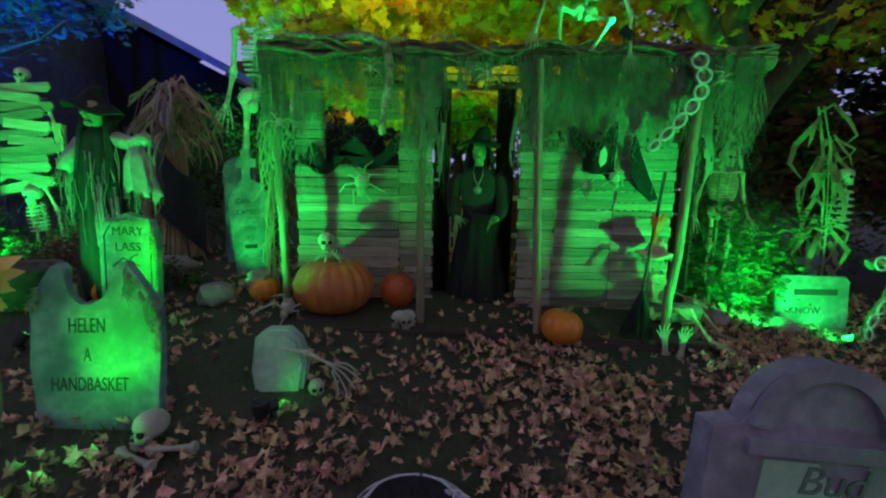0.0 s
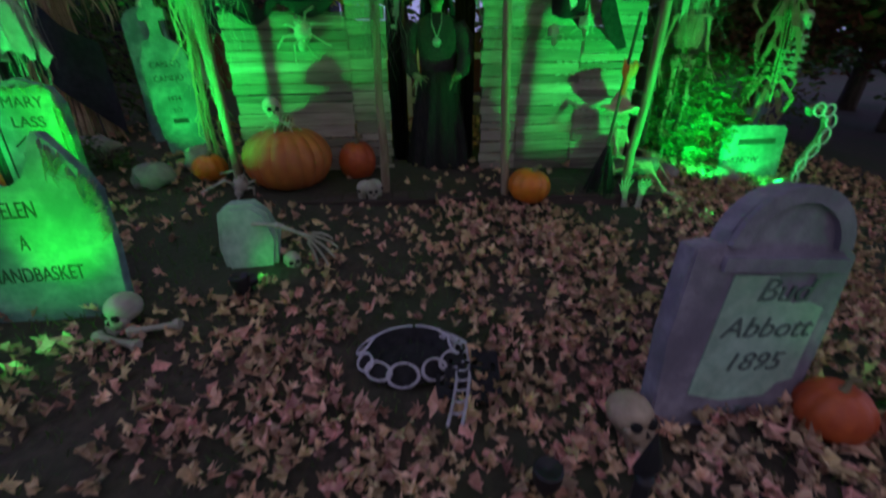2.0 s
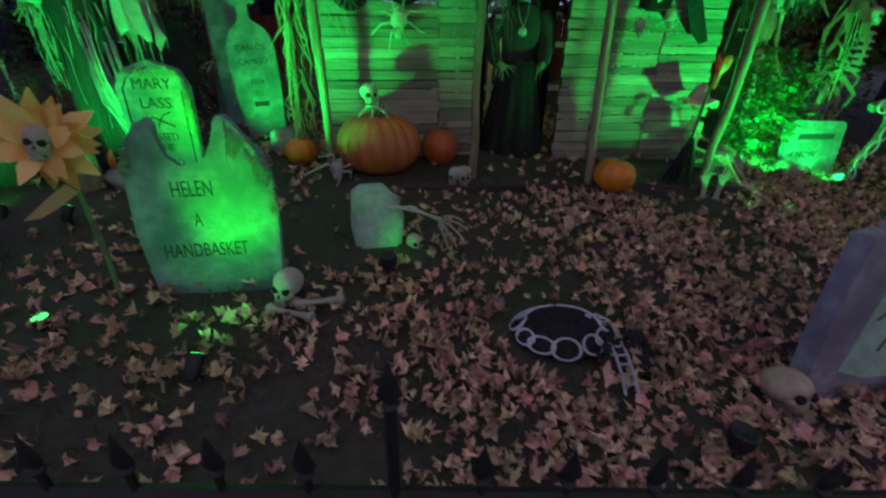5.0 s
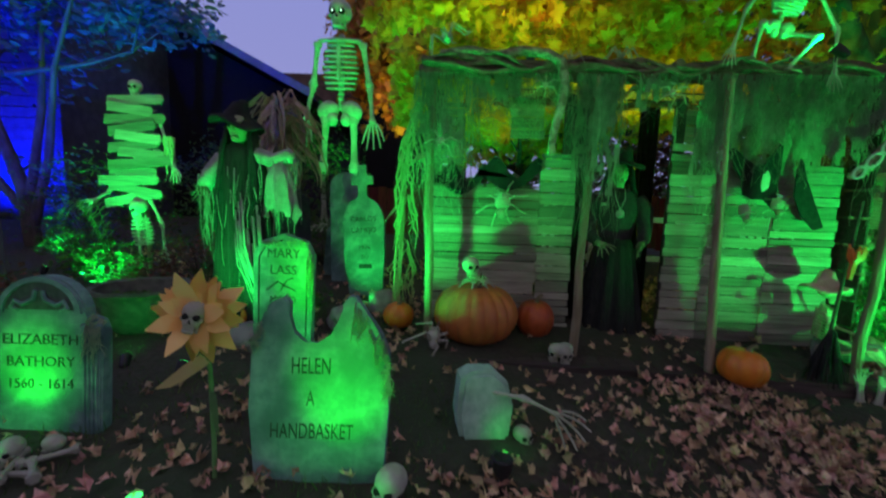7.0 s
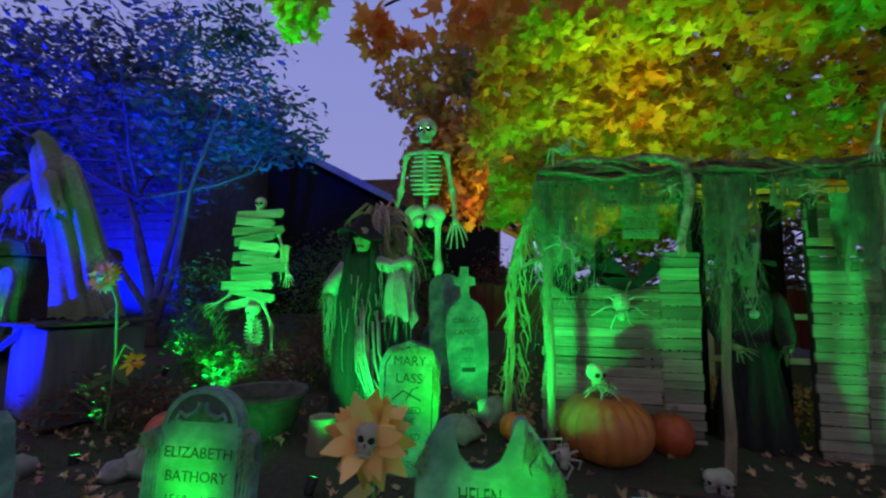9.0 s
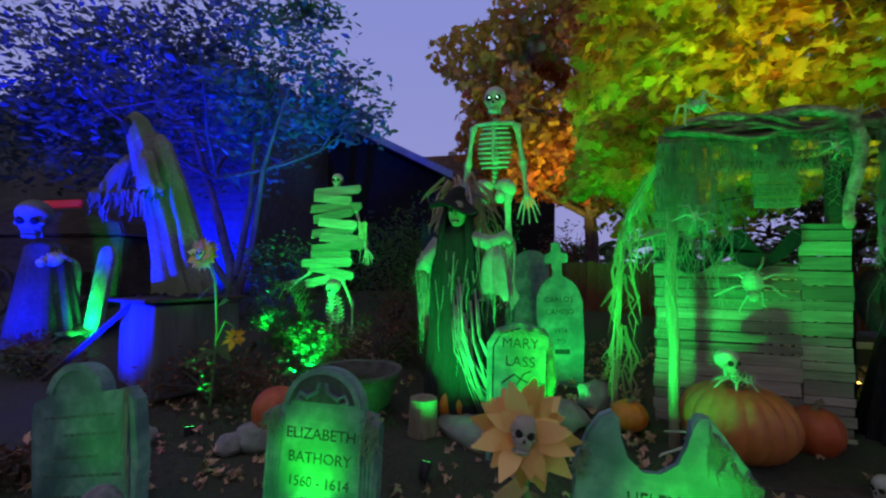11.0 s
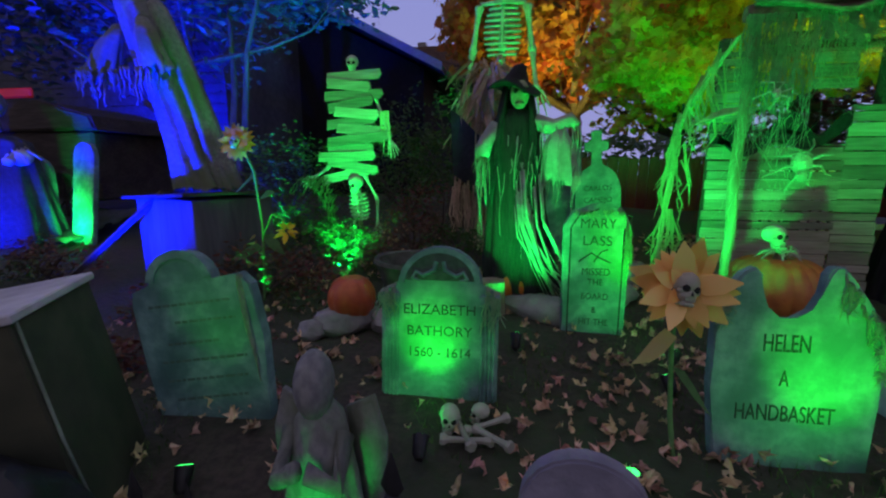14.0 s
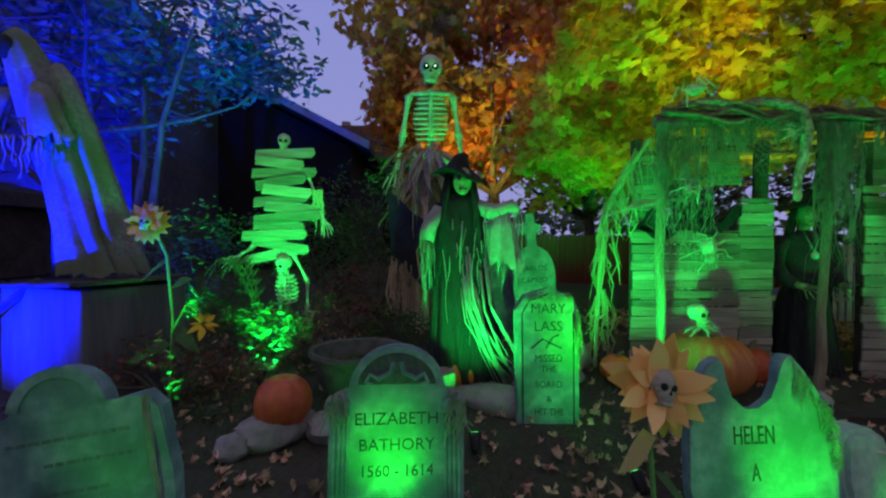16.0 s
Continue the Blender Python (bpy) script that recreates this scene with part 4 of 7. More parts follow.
def skull_parts(parent, name, place, r, turn=(0, 0, 0), mat=None, eyes=None):
    m = pose(*place, *turn)
    bm = bm_new()
    skull_shape(bm, r, m)
    sk = part(name, bm, mat or M_BONE, parent)
    for s in (-1, 1):
        bm = bm_new()
        ball(bm, m @ Vector((0.27 * r * s, -0.60 * r, 0.02 * r)), (0.21 * r, 0.16 * r, 0.20 * r), 10, 8, m.to_3x3().to_4x4())
        part("eye_socket", bm, M_SOCKET, sk)
        if eyes:
            bm = bm_new()
            ball(bm, m @ Vector((0.27 * r * s, -0.75 * r, 0.02 * r)), 0.05 * r, 8, 6)
            part("eye", bm, eyes, sk, "glowing white eye")
    bm = bm_new()
    slab(bm, [(-0.09 * r, -0.34 * r), (0.09 * r, -0.34 * r), (0, -0.12 * r)], -0.76 * r, -0.62 * r)
    for v in bm.verts:
        v.co = m @ v.co
    part("nose_hole", bm, M_SOCKET, sk, smooth=False)
    return sk


def rib_shape(bm, top, bottom, w, d, n, r, apart=None):
    """Rib loops round the line from top to bottom."""
    top, bottom = Vector(top), Vector(bottom)
    down = (bottom - top)
    q = Vector((0, 0, -1)).rotation_difference(down.normalized()).to_matrix()
    for k in range(n):
        f = k / (n - 1)
        c = top.lerp(bottom, f)
        ww = w * (0.62 + 0.55 * math.sin(math.pi * (0.18 + 0.62 * f)) - 0.12)
        pts = []
        for j in range(15):
            a = radians(-78 + 336 * j / 14) + math.pi * 0.0
            ang = radians(100 + 340 * j / 14)
            pts.append(c + q @ Vector((ww * math.cos(ang), d * math.sin(ang) - d * 0.5, -0.10 * w * (1 - math.sin(ang)))))
        if apart is None:
            tube(bm, pts, r, 5)
        else:
            apart.append(bm_new())
            tube(apart[-1], pts, r, 5)
    tube(bm, [top + q @ Vector((0, -1.5 * d, -0.05 * w)), bottom + q @ Vector((0, -1.48 * d, 0.25 * w))], r * 1.5, 6)


def hand_shape(bm, wrist, toward, size, spread=0.5, seg=5):
    wrist, toward = Vector(wrist), Vector(toward).normalized()
    side = toward.cross(Vector((0, 1, 0)))
    side = side.normalized() if side.length > 0.05 else Vector((1, 0, 0))
    for k in range(5):
        d = (toward + side * (k - 2) * spread * 0.45).normalized()
        l = size * (0.75 if k in (0, 4) else 1.0)
        p = wrist + side * (k - 2) * size * 0.09
        drop = Vector((0, -0.12, -0.16)) * size
        tube(bm, [p, p + d * l * 0.45, p + d * l * 0.75 + drop * 0.4, p + d * l + drop], [size * 0.05, size * 0.045, size * 0.04, size * 0.025], seg)


def skeleton(name, m, h, label, joints, mat=None, eyes=None, group="", head_turn=(0, 0, 0), legs=True, ribs=9, category="skeleton", wide=1.0):
    """A skeleton of standing height h. joints: places of elbows, hands, knees and feet as fractions of h (x, y, z), left one first."""
    mat = mat or M_BONE
    th = thing(name, m, label, category, group)
    neck, waist, hip = Vector((0, 0.01, 0.83)) * h, Vector((0, 0.02, 0.60)) * h, Vector((0, 0, 0.52)) * h
    skull_parts(th, "skull", (0, -0.01 * h, 0.915 * h), 0.068 * h, head_turn, mat, eyes)
    bm = bm_new()
    tube(bm, [(0, 0.02 * h, (0.53 + 0.32 * k / 48) * h) for k in range(49)], [(0.016 if k % 3 else 0.009) * h for k in range(49)], 8)
    part("spine", bm, mat, th)
    bm = bm_new()
    rib_pairs = []
    rib_shape(bm, neck + Vector((0, 0.015 * h, -0.025 * h)), waist + Vector((0, 0.01 * h, 0.03 * h)), 0.098 * h * wide, 0.05 * h * wide, ribs, 0.0075 * h * wide, rib_pairs)
    tube(bm, [(-0.125 * h * wide, 0, 0.815 * h), (0, -0.05 * h, 0.805 * h), (0.125 * h * wide, 0, 0.815 * h)], 0.009 * h, 6)
    cage = part("ribcage", bm, mat, th)
    for one in rib_pairs:
        part("rib", one, mat, cage)
    bm = bm_new()
    for s in (-1, 1):
        ball(bm, (0.052 * h * s, 0.0, 0.525 * h), (0.05 * h, 0.028 * h, 0.042 * h), 10, 8, Matrix.Rotation(radians(25 * s), 4, "Y"))
        ball(bm, (0.03 * h * s, -0.015 * h, 0.485 * h), (0.026 * h, 0.02 * h, 0.03 * h), 8, 6)
    part("pelvis", bm, mat, th)
    for s, i in ((-1, 0), (1, 1)):
        sh = Vector((0.13 * s * wide, 0, 0.81)) * h
        el, ha = (Vector((p[0] * wide, p[1], p[2])) * h for p in (joints["elbow"][i], joints["hand"][i]))
        bm = bm_new()
        bone(bm, sh, el, 0.012 * h)
        bone(bm, el, ha, 0.010 * h)
        hand_shape(bm, ha, ha - el, 0.10 * h)
        part("arm", bm, mat, th)
        if legs:
            hp = Vector((0.06 * s, 0, 0.50)) * h
            kn, ft = Vector(joints["knee"][i]) * h, Vector(joints["foot"][i]) * h
            bm = bm_new()
            bone(bm, hp, kn, 0.015 * h)
            ball(bm, kn, 0.026 * h, 8, 6)
            bone(bm, kn, ft, 0.012 * h)
            hand_shape(bm, ft, (0, -1, -0.1), 0.11 * h, 0.25)
            part("leg", bm, mat, th)
    return th


STAND = {"elbow": ((-0.17, 0.02, 0.63), (0.17, 0.02, 0.63)), "hand": ((-0.20, -0.02, 0.47), (0.20, -0.02, 0.47)), "knee": ((-0.07, -0.02, 0.27), (0.07, -0.02, 0.27)), "foot": ((-0.07, 0.0, 0.03), (0.07, 0.0, 0.03))}
skeleton("giant_skeleton", pose(-3.55, 8.3, 0.72), 4.35, "giant plastic skeleton with glowing white eyes towering behind the yard", STAND, eyes=M_GLASSEYE, wide=0.74)


def loose_skull(x, y, z, r, turn, label, mat=None, group="", name="skull"):
    th = thing(name, pose(x, y, z), label, "skull", group)
    skull_parts(th, "cranium", (0, 0, 0), r, turn, mat)
    return th


def bony_creature(x, y, z, s, turn, label, legs=8, body=0.05, mat=None, category="skeleton creature", name="creature_skeleton", group="", reach=1.0):
    """A small long-legged plastic skeleton: spider, rat or frog."""
    rng = random.Random(int(x * 100 + y * 10))
    th = thing(name, pose(x, y, z, *turn), label, category, group)
    bm = bm_new()
    ball(bm, (0, 0, 0), (body * s, body * 1.2 * s, body * s), 10, 8)
    ball(bm, (0, -body * 1.5 * s, 0.01), (body * 0.6 * s, body * 0.7 * s, body * 0.6 * s), 8, 6)
    for k in range(4):
        tube(bm, [(-body * s, body * (k - 1) * 0.5 * s, 0), (0, body * (k - 1) * 0.5 * s, body * 1.15 * s), (body * s, body * (k - 1) * 0.5 * s, 0)], 0.006 * s, 5)
    part("body", bm, mat or M_BONE, th)
    for k in range(legs):
        a = math.pi * 2 * (k + 0.5) / legs
        d = Vector((math.cos(a), math.sin(a), 0))
        l = s * reach * rng.uniform(0.15, 0.24)
        bm = bm_new()
        tube(bm, [d * body * s * 0.6, d * l * 0.55 + Vector((0, 0, 0.08 * s)), d * l + Vector((0, 0, -0.05 * s)), d * l * 1.12 + Vector((0.02, 0, -0.06 * s))], [0.011 * s, 0.009 * s, 0.007 * s, 0.004 * s], 5)
        part("leg", bm, mat or M_BONE, th)
    return th


bony_creature(-0.83, 4.27, 1.40, 1.0, (75, 0, -10), "large bone-coloured spider skeleton clinging to the pallet wall", 8, 0.075, reach=1.15)
bony_creature(-1.43, 3.70, 0.22, 1.2, (40, 30, 20), "small rat skeleton climbing beside the large pumpkin", 6, 0.05)
bony_creature(-1.40, 3.62, 2.66, 0.9, (20, -30, 0), "small bat skeleton perched on the roof corner", 6, 0.05)
bony_creature(-0.62, 3.60, 2.32, 0.5, (80, 0, 0), "small frog skeleton hanging from the roof edge", 6, 0.035)
bony_creature(0.34, 3.56, 2.28, 0.6, (80, 0, 0), "small frog skeleton hanging above the doorway", 6, 0.035)
bony_creature(-1.42, 3.66, 1.88, 0.62, (70, 20, 0), "small bat skeleton tied to the corner post", 6, 0.04)
bony_creature(2.22, 3.48, 2.25, 0.65, (80, 0, 30), "small bat skeleton hanging at the roof corner", 6, 0.035)
bony_creature(0.0, 3.74, 2.60, 0.7, (10, 0, 0), "small lizard skeleton lying on the roof beam", 6, 0.03)
bony_creature(-0.4, 3.76, 2.58, 0.6, (10, 0, 40), "small lizard skeleton lying on the roof beam", 6, 0.03)
th = loose_skull(-1.12, 3.95, 0.80, 0.105, (-8, 0, 20), "small skull with a bony body perched on the large pumpkin")
bm = bm_new()
for k in range(7):
    a = 2 * math.pi * k / 7
    tube(bm, [(0.03 + 0.02 * math.cos(a), 0.0, -0.10), (0.05 + 0.12 * math.cos(a), 0.09 * math.sin(a), -0.125), (0.05 + 0.19 * math.cos(a), 0.13 * math.sin(a), -0.19)], [0.014, 0.011, 0.006], 5)
rib_shape(bm, (0.03, 0, -0.08), (0.14, 0, -0.13), 0.05, 0.03, 5, 0.006)
part("bony_body", bm, M_BONE, th)
# pale skull ball on the porch
th = thing("skull_pile", pose(-0.34, 3.64, 0.16), "pale clump of three small skulls on the porch edge", "skull")
for k, a in enumerate((200, 290, 20)):
    skull_parts(th, "skull", (0.05 * math.cos(radians(a)), 0.05 * math.sin(radians(a)), -0.01), 0.085, (0, 0, a - 270), M_BONE)
# twin skulls hung before the black cat
for x, z in ((1.43, 1.40), (1.72, 1.47)):
    bony_creature(x, 4.2, z, 0.7, (75, 0, 10), "pale rat skeleton fixed to the pallet wall", 6, 0.075)


# ---- gravestones ----
def gravestone(m, outline, thick, label, mat=None):
    th = thing("gravestone", m, label, "gravestone", "gravestones in the yard")
    bm = bm_new()
    slab(bm, outline, -thick / 2, thick / 2, 0.008)
    part("slab", bm, mat or M_FOAM, th, smooth=False)
    return th


def arc(cx, cz, r, a0, a1, n=12, rz=None):
    return [(cx + r * math.cos(radians(a0 + (a1 - a0) * k / n)), cz + (rz or r) * math.sin(radians(a0 + (a1 - a0) * k / n))) for k in range(n + 1)]


def groove(parent, outline, y, name="carving", mat=None, depth=0.006):
    bm = bm_new()
    slab(bm, outline, y - depth, y)
    return part(name, bm, mat or M_GROOVE, parent, smooth=False)


def fuzz(parent, spans, seed, y=-0.035):
    """Wisps of torn gauze caught on the edges of a stone: (x0, z0, x1, z1, length)."""
    rng = random.Random(seed)
    bm = bm_new()
    for x0, z0, x1, z1, long in spans:
        for _ in range(26):
            f = rng.random()
            x, z = x0 + (x1 - x0) * f, z0 + (z1 - z0) * f + 0.01
            l = long * rng.uniform(0.2, 1)
            pts = [(x + rng.uniform(-0.012, 0.012) * k, (y if k else 0) - rng.uniform(0, 0.012), z - l * k / 4) for k in range(5)]
            tube(bm, pts, [0.005, 0.0045, 0.004, 0.003, 0.0015], 4)
    return tagged(part("gauze_wisp", bm, M_MOSS, parent), kind="stuff")


def build_gravestones():
    T = 0.06
    # cat-eared stone
    th = gravestone(pose(-1.935, 2.19, -0.075, -6, 0, 2), [(-0.33, 0), (0.33, 0), (0.35, 0.4), (0.345, 0.70), (0.30, 0.80), (0.22, 0.91), (0.165, 0.985), (0.13, 0.985), (0.105, 0.95), (0.09, 0.86), (0.05, 0.78), (-0.02, 0.735), (-0.09, 0.735),
                    (-0.15, 0.79), (-0.175, 0.87), (-0.17, 0.94), (-0.20, 0.975), (-0.25, 0.95), (-0.30, 0.88), (-0.36, 0.74), (-0.365, 0.4)], T, "blue-grey foam gravestone with a crescent-shaped horned top")
    fuzz(th, [(0.16, 0.97, 0.34, 0.72, 0.22), (0.33, 0.75, 0.345, 0.5, 0.12), (-0.30, 0.86, -0.35, 0.74, 0.1)], 1)
    letters("HELEN", 0.085, (-0.05, -T / 2, 0.62), th, 0.58)
    letters("A", 0.08, (-0.05, -T / 2, 0.455), th, 0.55)
    letters("HANDBASKET", 0.08, (-0.04, -T / 2, 0.285), th, 0.60)
    # arched stone with fluted columns
    th = gravestone(pose(-3.66, 2.46, -0.12, -5, 0, 3) @ Matrix.Diagonal((1.07, 1, 1, 1)), [(-0.325, 0), (0.325, 0), (0.325, 0.70), (0.30, 0.76), (0.245, 0.78)] + arc(0, 0.78, 0.235, 0, 180, 14) + [(-0.245, 0.78), (-0.30, 0.76), (-0.325, 0.70)], T + 0.02, "grey-green foam gravestone with fluted columns and a carved arch")
    for s in (-1, 1):
        for k in range(4):
            bm = bm_new()
            tube(bm, [(s * (0.235 + 0.022 * k), -0.044, 0.0), (s * (0.235 + 0.022 * k), -0.044, 0.66)], 0.009, 6)
            part("flute", bm, M_FOAM, th)
        bm = bm_new()
        box(bm, (s * 0.275, -0.045, 0.705), (0.115, 0.03, 0.075), bevel=0.01)
        part("capital", bm, M_FOAM, th)
    bm = bm_new()
    ring = arc(0, 0.785, 0.225, 4, 176, 14)
    inner = arc(0, 0.785, 0.195, 4, 176, 14)
    slab(bm, ring + inner[::-1], -0.058, -0.040)
    part("arch_rim", bm, M_FOAM, th, smooth=False)
    groove(th, arc(0, 0.80, 0.19, 5, 175, 12), -0.0405, "arch_panel", M_GROOVE, 0.004)
    bm = bm_new()
    for s in (-1, 1):
        tube(bm, [(0.02 * s, -0.05, 0.93), (0.03 * s, -0.05, 0.88), (0.09 * s, -0.05, 0.845), (0.13 * s, -0.05, 0.87), (0.15 * s, -0.05, 0.83), (0.11 * s, -0.05, 0.815)], [0.012, 0.014, 0.014, 0.012, 0.012, 0.008], 6)
    part("scroll", bm, M_FOAM, th)
    fuzz(th, [(-0.33, 0.74, -0.25, 0.78, 0.2), (0.25, 0.78, 0.33, 0.74, 0.3)], 2, -0.06)
    letters("ELIZABETH", 0.062, (0, -0.04, 0.64), th, 0.95)
    letters("BATHORY", 0.060, (0, -0.04, 0.51), th, 0.95)
    letters("1560 - 1614", 0.058, (0, -0.04, 0.38), th, 0.9)
    # leaning stone with an off-centre arch
    th = gravestone(pose(-4.87, 2.1, -0.12, -6, -8, 6), [(-0.31, 0), (0.33, 0), (0.36, 0.5), (0.33, 0.80), (0.27, 0.87), (0.12, 0.85)] + arc(-0.07, 0.84, 0.19, 4, 180, 12) + [(-0.28, 0.85), (-0.37, 0.82), (-0.38, 0.74), (-0.35, 0.4)], T + 0.02, "dark green-grey foam gravestone with broken arch and faded writing")
    bm = bm_new()
    slab(bm, arc(-0.07, 0.84, 0.195, 10, 170, 10) + arc(-0.07, 0.84, 0.15, 170, 10, 10), -0.055, -0.04)
    part("arch_rim", bm, M_FOAM, th, smooth=False)
    for z, a, b in ((0.73, -0.28, 0.2), (0.63, -0.14, 0.22), (0.51, -0.2, 0.1), (0.41, -0.25, 0.25), (0.30, -0.24, 0.24), (0.19, -0.2, 0.22)):
        x = a
        rng = random.Random(int(z * 100))
        while x < b:
            w = rng.uniform(0.018, 0.06)
            groove(th, [(x, z - 0.007), (min(x + w, b), z - 0.008), (min(x + w, b), z + 0.007), (x, z + 0.008)], -0.041, "faded_writing", M_GREYLETTER, 0.002)
            x += w + 0.009
    bm = bm_new()
    for k in range(9):
        tube(bm, [(0.27 + 0.012 * math.sin(k), -0.03, 0.86 - 0.002 * k), (0.29 + 0.01 * math.cos(k * 2), -0.06, 0.55), (0.31, -0.05, 0.25 + 0.03 * k)], [0.012, 0.006, 0.003], 5)
    tagged(part("gauze_strand", bm, M_MOSS, th), kind="stuff")
    # narrow stone with clipped corners
    th = gravestone(pose(-2.62, 3.38, -0.05, -4, 0, 0), [(-0.235, 0), (0.225, 0), (0.235, 0.98), (0.18, 1.09), (0.0, 1.15), (-0.18, 1.09), (-0.245, 0.98)], T + 0.02, "narrow green-grey foam gravestone with clipped top corners")
    bm = bm_new()
    for pts in ([(-0.19, -0.042, 0.08), (-0.195, -0.042, 0.96), (-0.14, -0.042, 1.05), (0, -0.042, 1.10)], [(0.185, -0.042, 0.08), (0.19, -0.042, 0.96)]):
        tube(bm, pts, 0.006, 5)
    part("border_line", bm, M_LETTER, th)
    for text, h, z, w in (("MARY", 0.075, 0.99, 0.95), ("LASS", 0.075, 0.86, 1.0), ("MISSED", 0.055, 0.625, 0.85), ("THE", 0.05, 0.545, 0.9), ("BOARD", 0.05, 0.435, 0.85), ("&", 0.05, 0.33, 0.9), ("HIT THE", 0.05, 0.235, 0.85)):
        letters(text, h, (0, -0.04, z), th, w)
    groove(th, [(-0.07, 0.10), (0.07, 0.10), (0.075, 0.145), (-0.065, 0.145)], -0.0405, "faded_writing", M_LETTER, 0.003)
    bm = bm_new()
    tube(bm, [(-0.13, -0.042, 0.70), (-0.04, -0.042, 0.77), (0.0, -0.042, 0.745), (0.10, -0.042, 0.70)], 0.006, 5)
    tube(bm, [(-0.02, -0.042, 0.70), (0.03, -0.042, 0.78), (0.08, -0.042, 0.80)], 0.005, 5)
    part("crossed_sticks", bm, M_LETTER, th)
    fuzz(th, [(-0.2, 1.08, 0.2, 1.1, 0.09), (0.2, 1.06, 0.235, 0.9, 0.3)], 3, -0.05)
    # bottle-shaped stone with a cross
    th = gravestone(pose(-2.28, 4.92, 0.22, -6, -4, 0), [(-0.19, 0), (0.19, 0), (0.235, 0.5), (0.245, 0.90)] + arc(0, 0.92, 0.235, 0, 78, 7, 0.27) + [(0.05, 1.24), (0.045, 1.33), (0.125, 1.34), (0.125, 1.43), (0.05, 1.44), (0.055, 1.56), (-0.045, 1.56), (-0.05, 1.44), (-0.125, 1.43),
                    (-0.125, 1.34), (-0.045, 1.33), (-0.05, 1.24)] + arc(0, 0.92, 0.235, 102, 180, 7, 0.27) + [(-0.245, 0.90), (-0.235, 0.5)], T, "pale green foam gravestone with sloping shoulders topped by a small cross")
    for text, h, z in (("CARLOS", 0.06, 0.93), ("CAMEJO", 0.06, 0.80), ("1974", 0.052, 0.60), ("TO", 0.05, 0.49)):
        letters(text, h, (0, -0.03, z), th, 0.95)
    groove(th, [(-0.07, 0.36), (0.08, 0.36), (0.08, 0.41), (-0.07, 0.41)], -0.0305, "faded_writing", M_LETTER, 0.003)
    # violet stone by the pavement
    th = gravestone(pose(1.20, 1.25, -0.33, -5, 5, 0), [(-0.34, 0), (0.34, 0), (0.35, 0.5), (0.35, 0.86), (0.29, 0.90)] + arc(0.02, 0.86, 0.265, 8, 172, 14) + [(-0.26, 0.90), (-0.36, 0.88), (-0.37, 0.5)], T + 0.03, "violet-grey foam gravestone with rounded arch and painted-on green lamplight", M_FOAM_PURPLE)
    # irregular patch of green lamplight, put onto the stone as colour
    bm = bm_new()
    slab(bm, [(-0.21, 0.24), (-0.05, 0.2), (0.16, 0.22), (0.20, 0.28), (0.27, 0.30), (0.28, 0.64), (0.20, 0.67), (0.13, 0.66), (0.07, 0.70), (0.02, 0.78), (-0.17, 0.78)], -0.05, -0.044)
    part("lamplight_patch", bm, M_FOAM_PALE, th, "pale green patch of lamplight put in as colour", smooth=False)
    bm = bm_new()
    slab(bm, arc(0.02, 0.87, 0.262, 6, 174, 14) + arc(0.02, 0.87, 0.20, 174, 6, 14), -0.068, -0.044)
    slab(bm, [(-0.24, 0.80), (0.30, 0.80), (0.30, 0.855), (-0.24, 0.855)], -0.066, -0.0445)
    part("arch_rim", bm, M_FOAM_PURPLE, th, smooth=False)
    letters("Bud", 0.10, (0.07, -0.05, 0.715), th, 1.1, shear=0.25, mat=M_GREYLETTER)
    letters("Abbott", 0.092, (0.05, -0.05, 0.55), th, 1.1, shear=0.25, mat=M_GREYLETTER)
    letters("1895", 0.088, (0.04, -0.05, 0.39), th, 1.1, shear=0.25, mat=M_GREYLETTER)
    letters("1974", 0.06, (0.02, -0.044, 0.13), th, 1.1, shear=0.25, mat=M_GREYLETTER)
    # stone by the shrub
    th = gravestone(pose(4.3, 4.55, -0.42, -8, 0, 0), [(-0.40, 0), (0.36, 0), (0.41, 0.78), (0.36, 0.84), (-0.36, 0.86), (-0.42, 0.80)], T, "pale green foam gravestone lit by a green lamp beside the shrub")
    groove(th, [(-0.24, 0.62), (0.26, 0.62), (0.26, 0.69), (-0.24, 0.69)], -0.0305, "faded_writing", M_LETTER, 0.003)
    letters("KNOW", 0.08, (-0.12, -0.03, 0.44), th)
    letters("BY", 0.08, (-0.22, -0.03, 0.2), th)
    bm = bm_new()
    slab(bm, [(-0.045, 0), (0.045, 0), (0.045, 0.62), (0.17, 0.62), (0.17, 0.71), (0.045, 0.71), (0.045, 0.88), (-0.045, 0.88), (-0.045, 0.71), (-0.17, 0.71), (-0.17, 0.62), (-0.045, 0.62)], -0.03, 0.03, 0.006)
    solo("grave_cross", bm, M_FOAM, pose(4.5, 4.95, -0.12), "grey foam grave cross behind a gravestone", "cross", smooth=False)
    # blank stones further back and in the blue corner
    for x, y, w, h, turn, label in ((-2.62, 5.4, 0.42, 1.45, 4, "dark round-topped gravestone in shadow"), (-2.9, 5.7, 0.3, 0.75, -8, "small plain gravestone in the undergrowth"), (-10.2, 5.2, 0.66, 1.3, 8, "plain gravestone under blue light"), (-9.4, 5.15, 0.5, 1.5, -14, "tilted plain gravestone lit green from below"), (-8.9, 3.2, 0.4, 0.7, -20, "tilted low gravestone at the edge of the yard")):
        gravestone(pose(x, y, gz(x, y) - 0.05, -5, -turn * 0.5, turn), [(-w / 2, 0), (w / 2, 0), (w / 2, h - w * 0.4)] + arc(0, h - w * 0.4, w / 2, 0, 180, 10, w * 0.4) + [(-w / 2, h - w * 0.4)], 0.06, label)


build_gravestones()


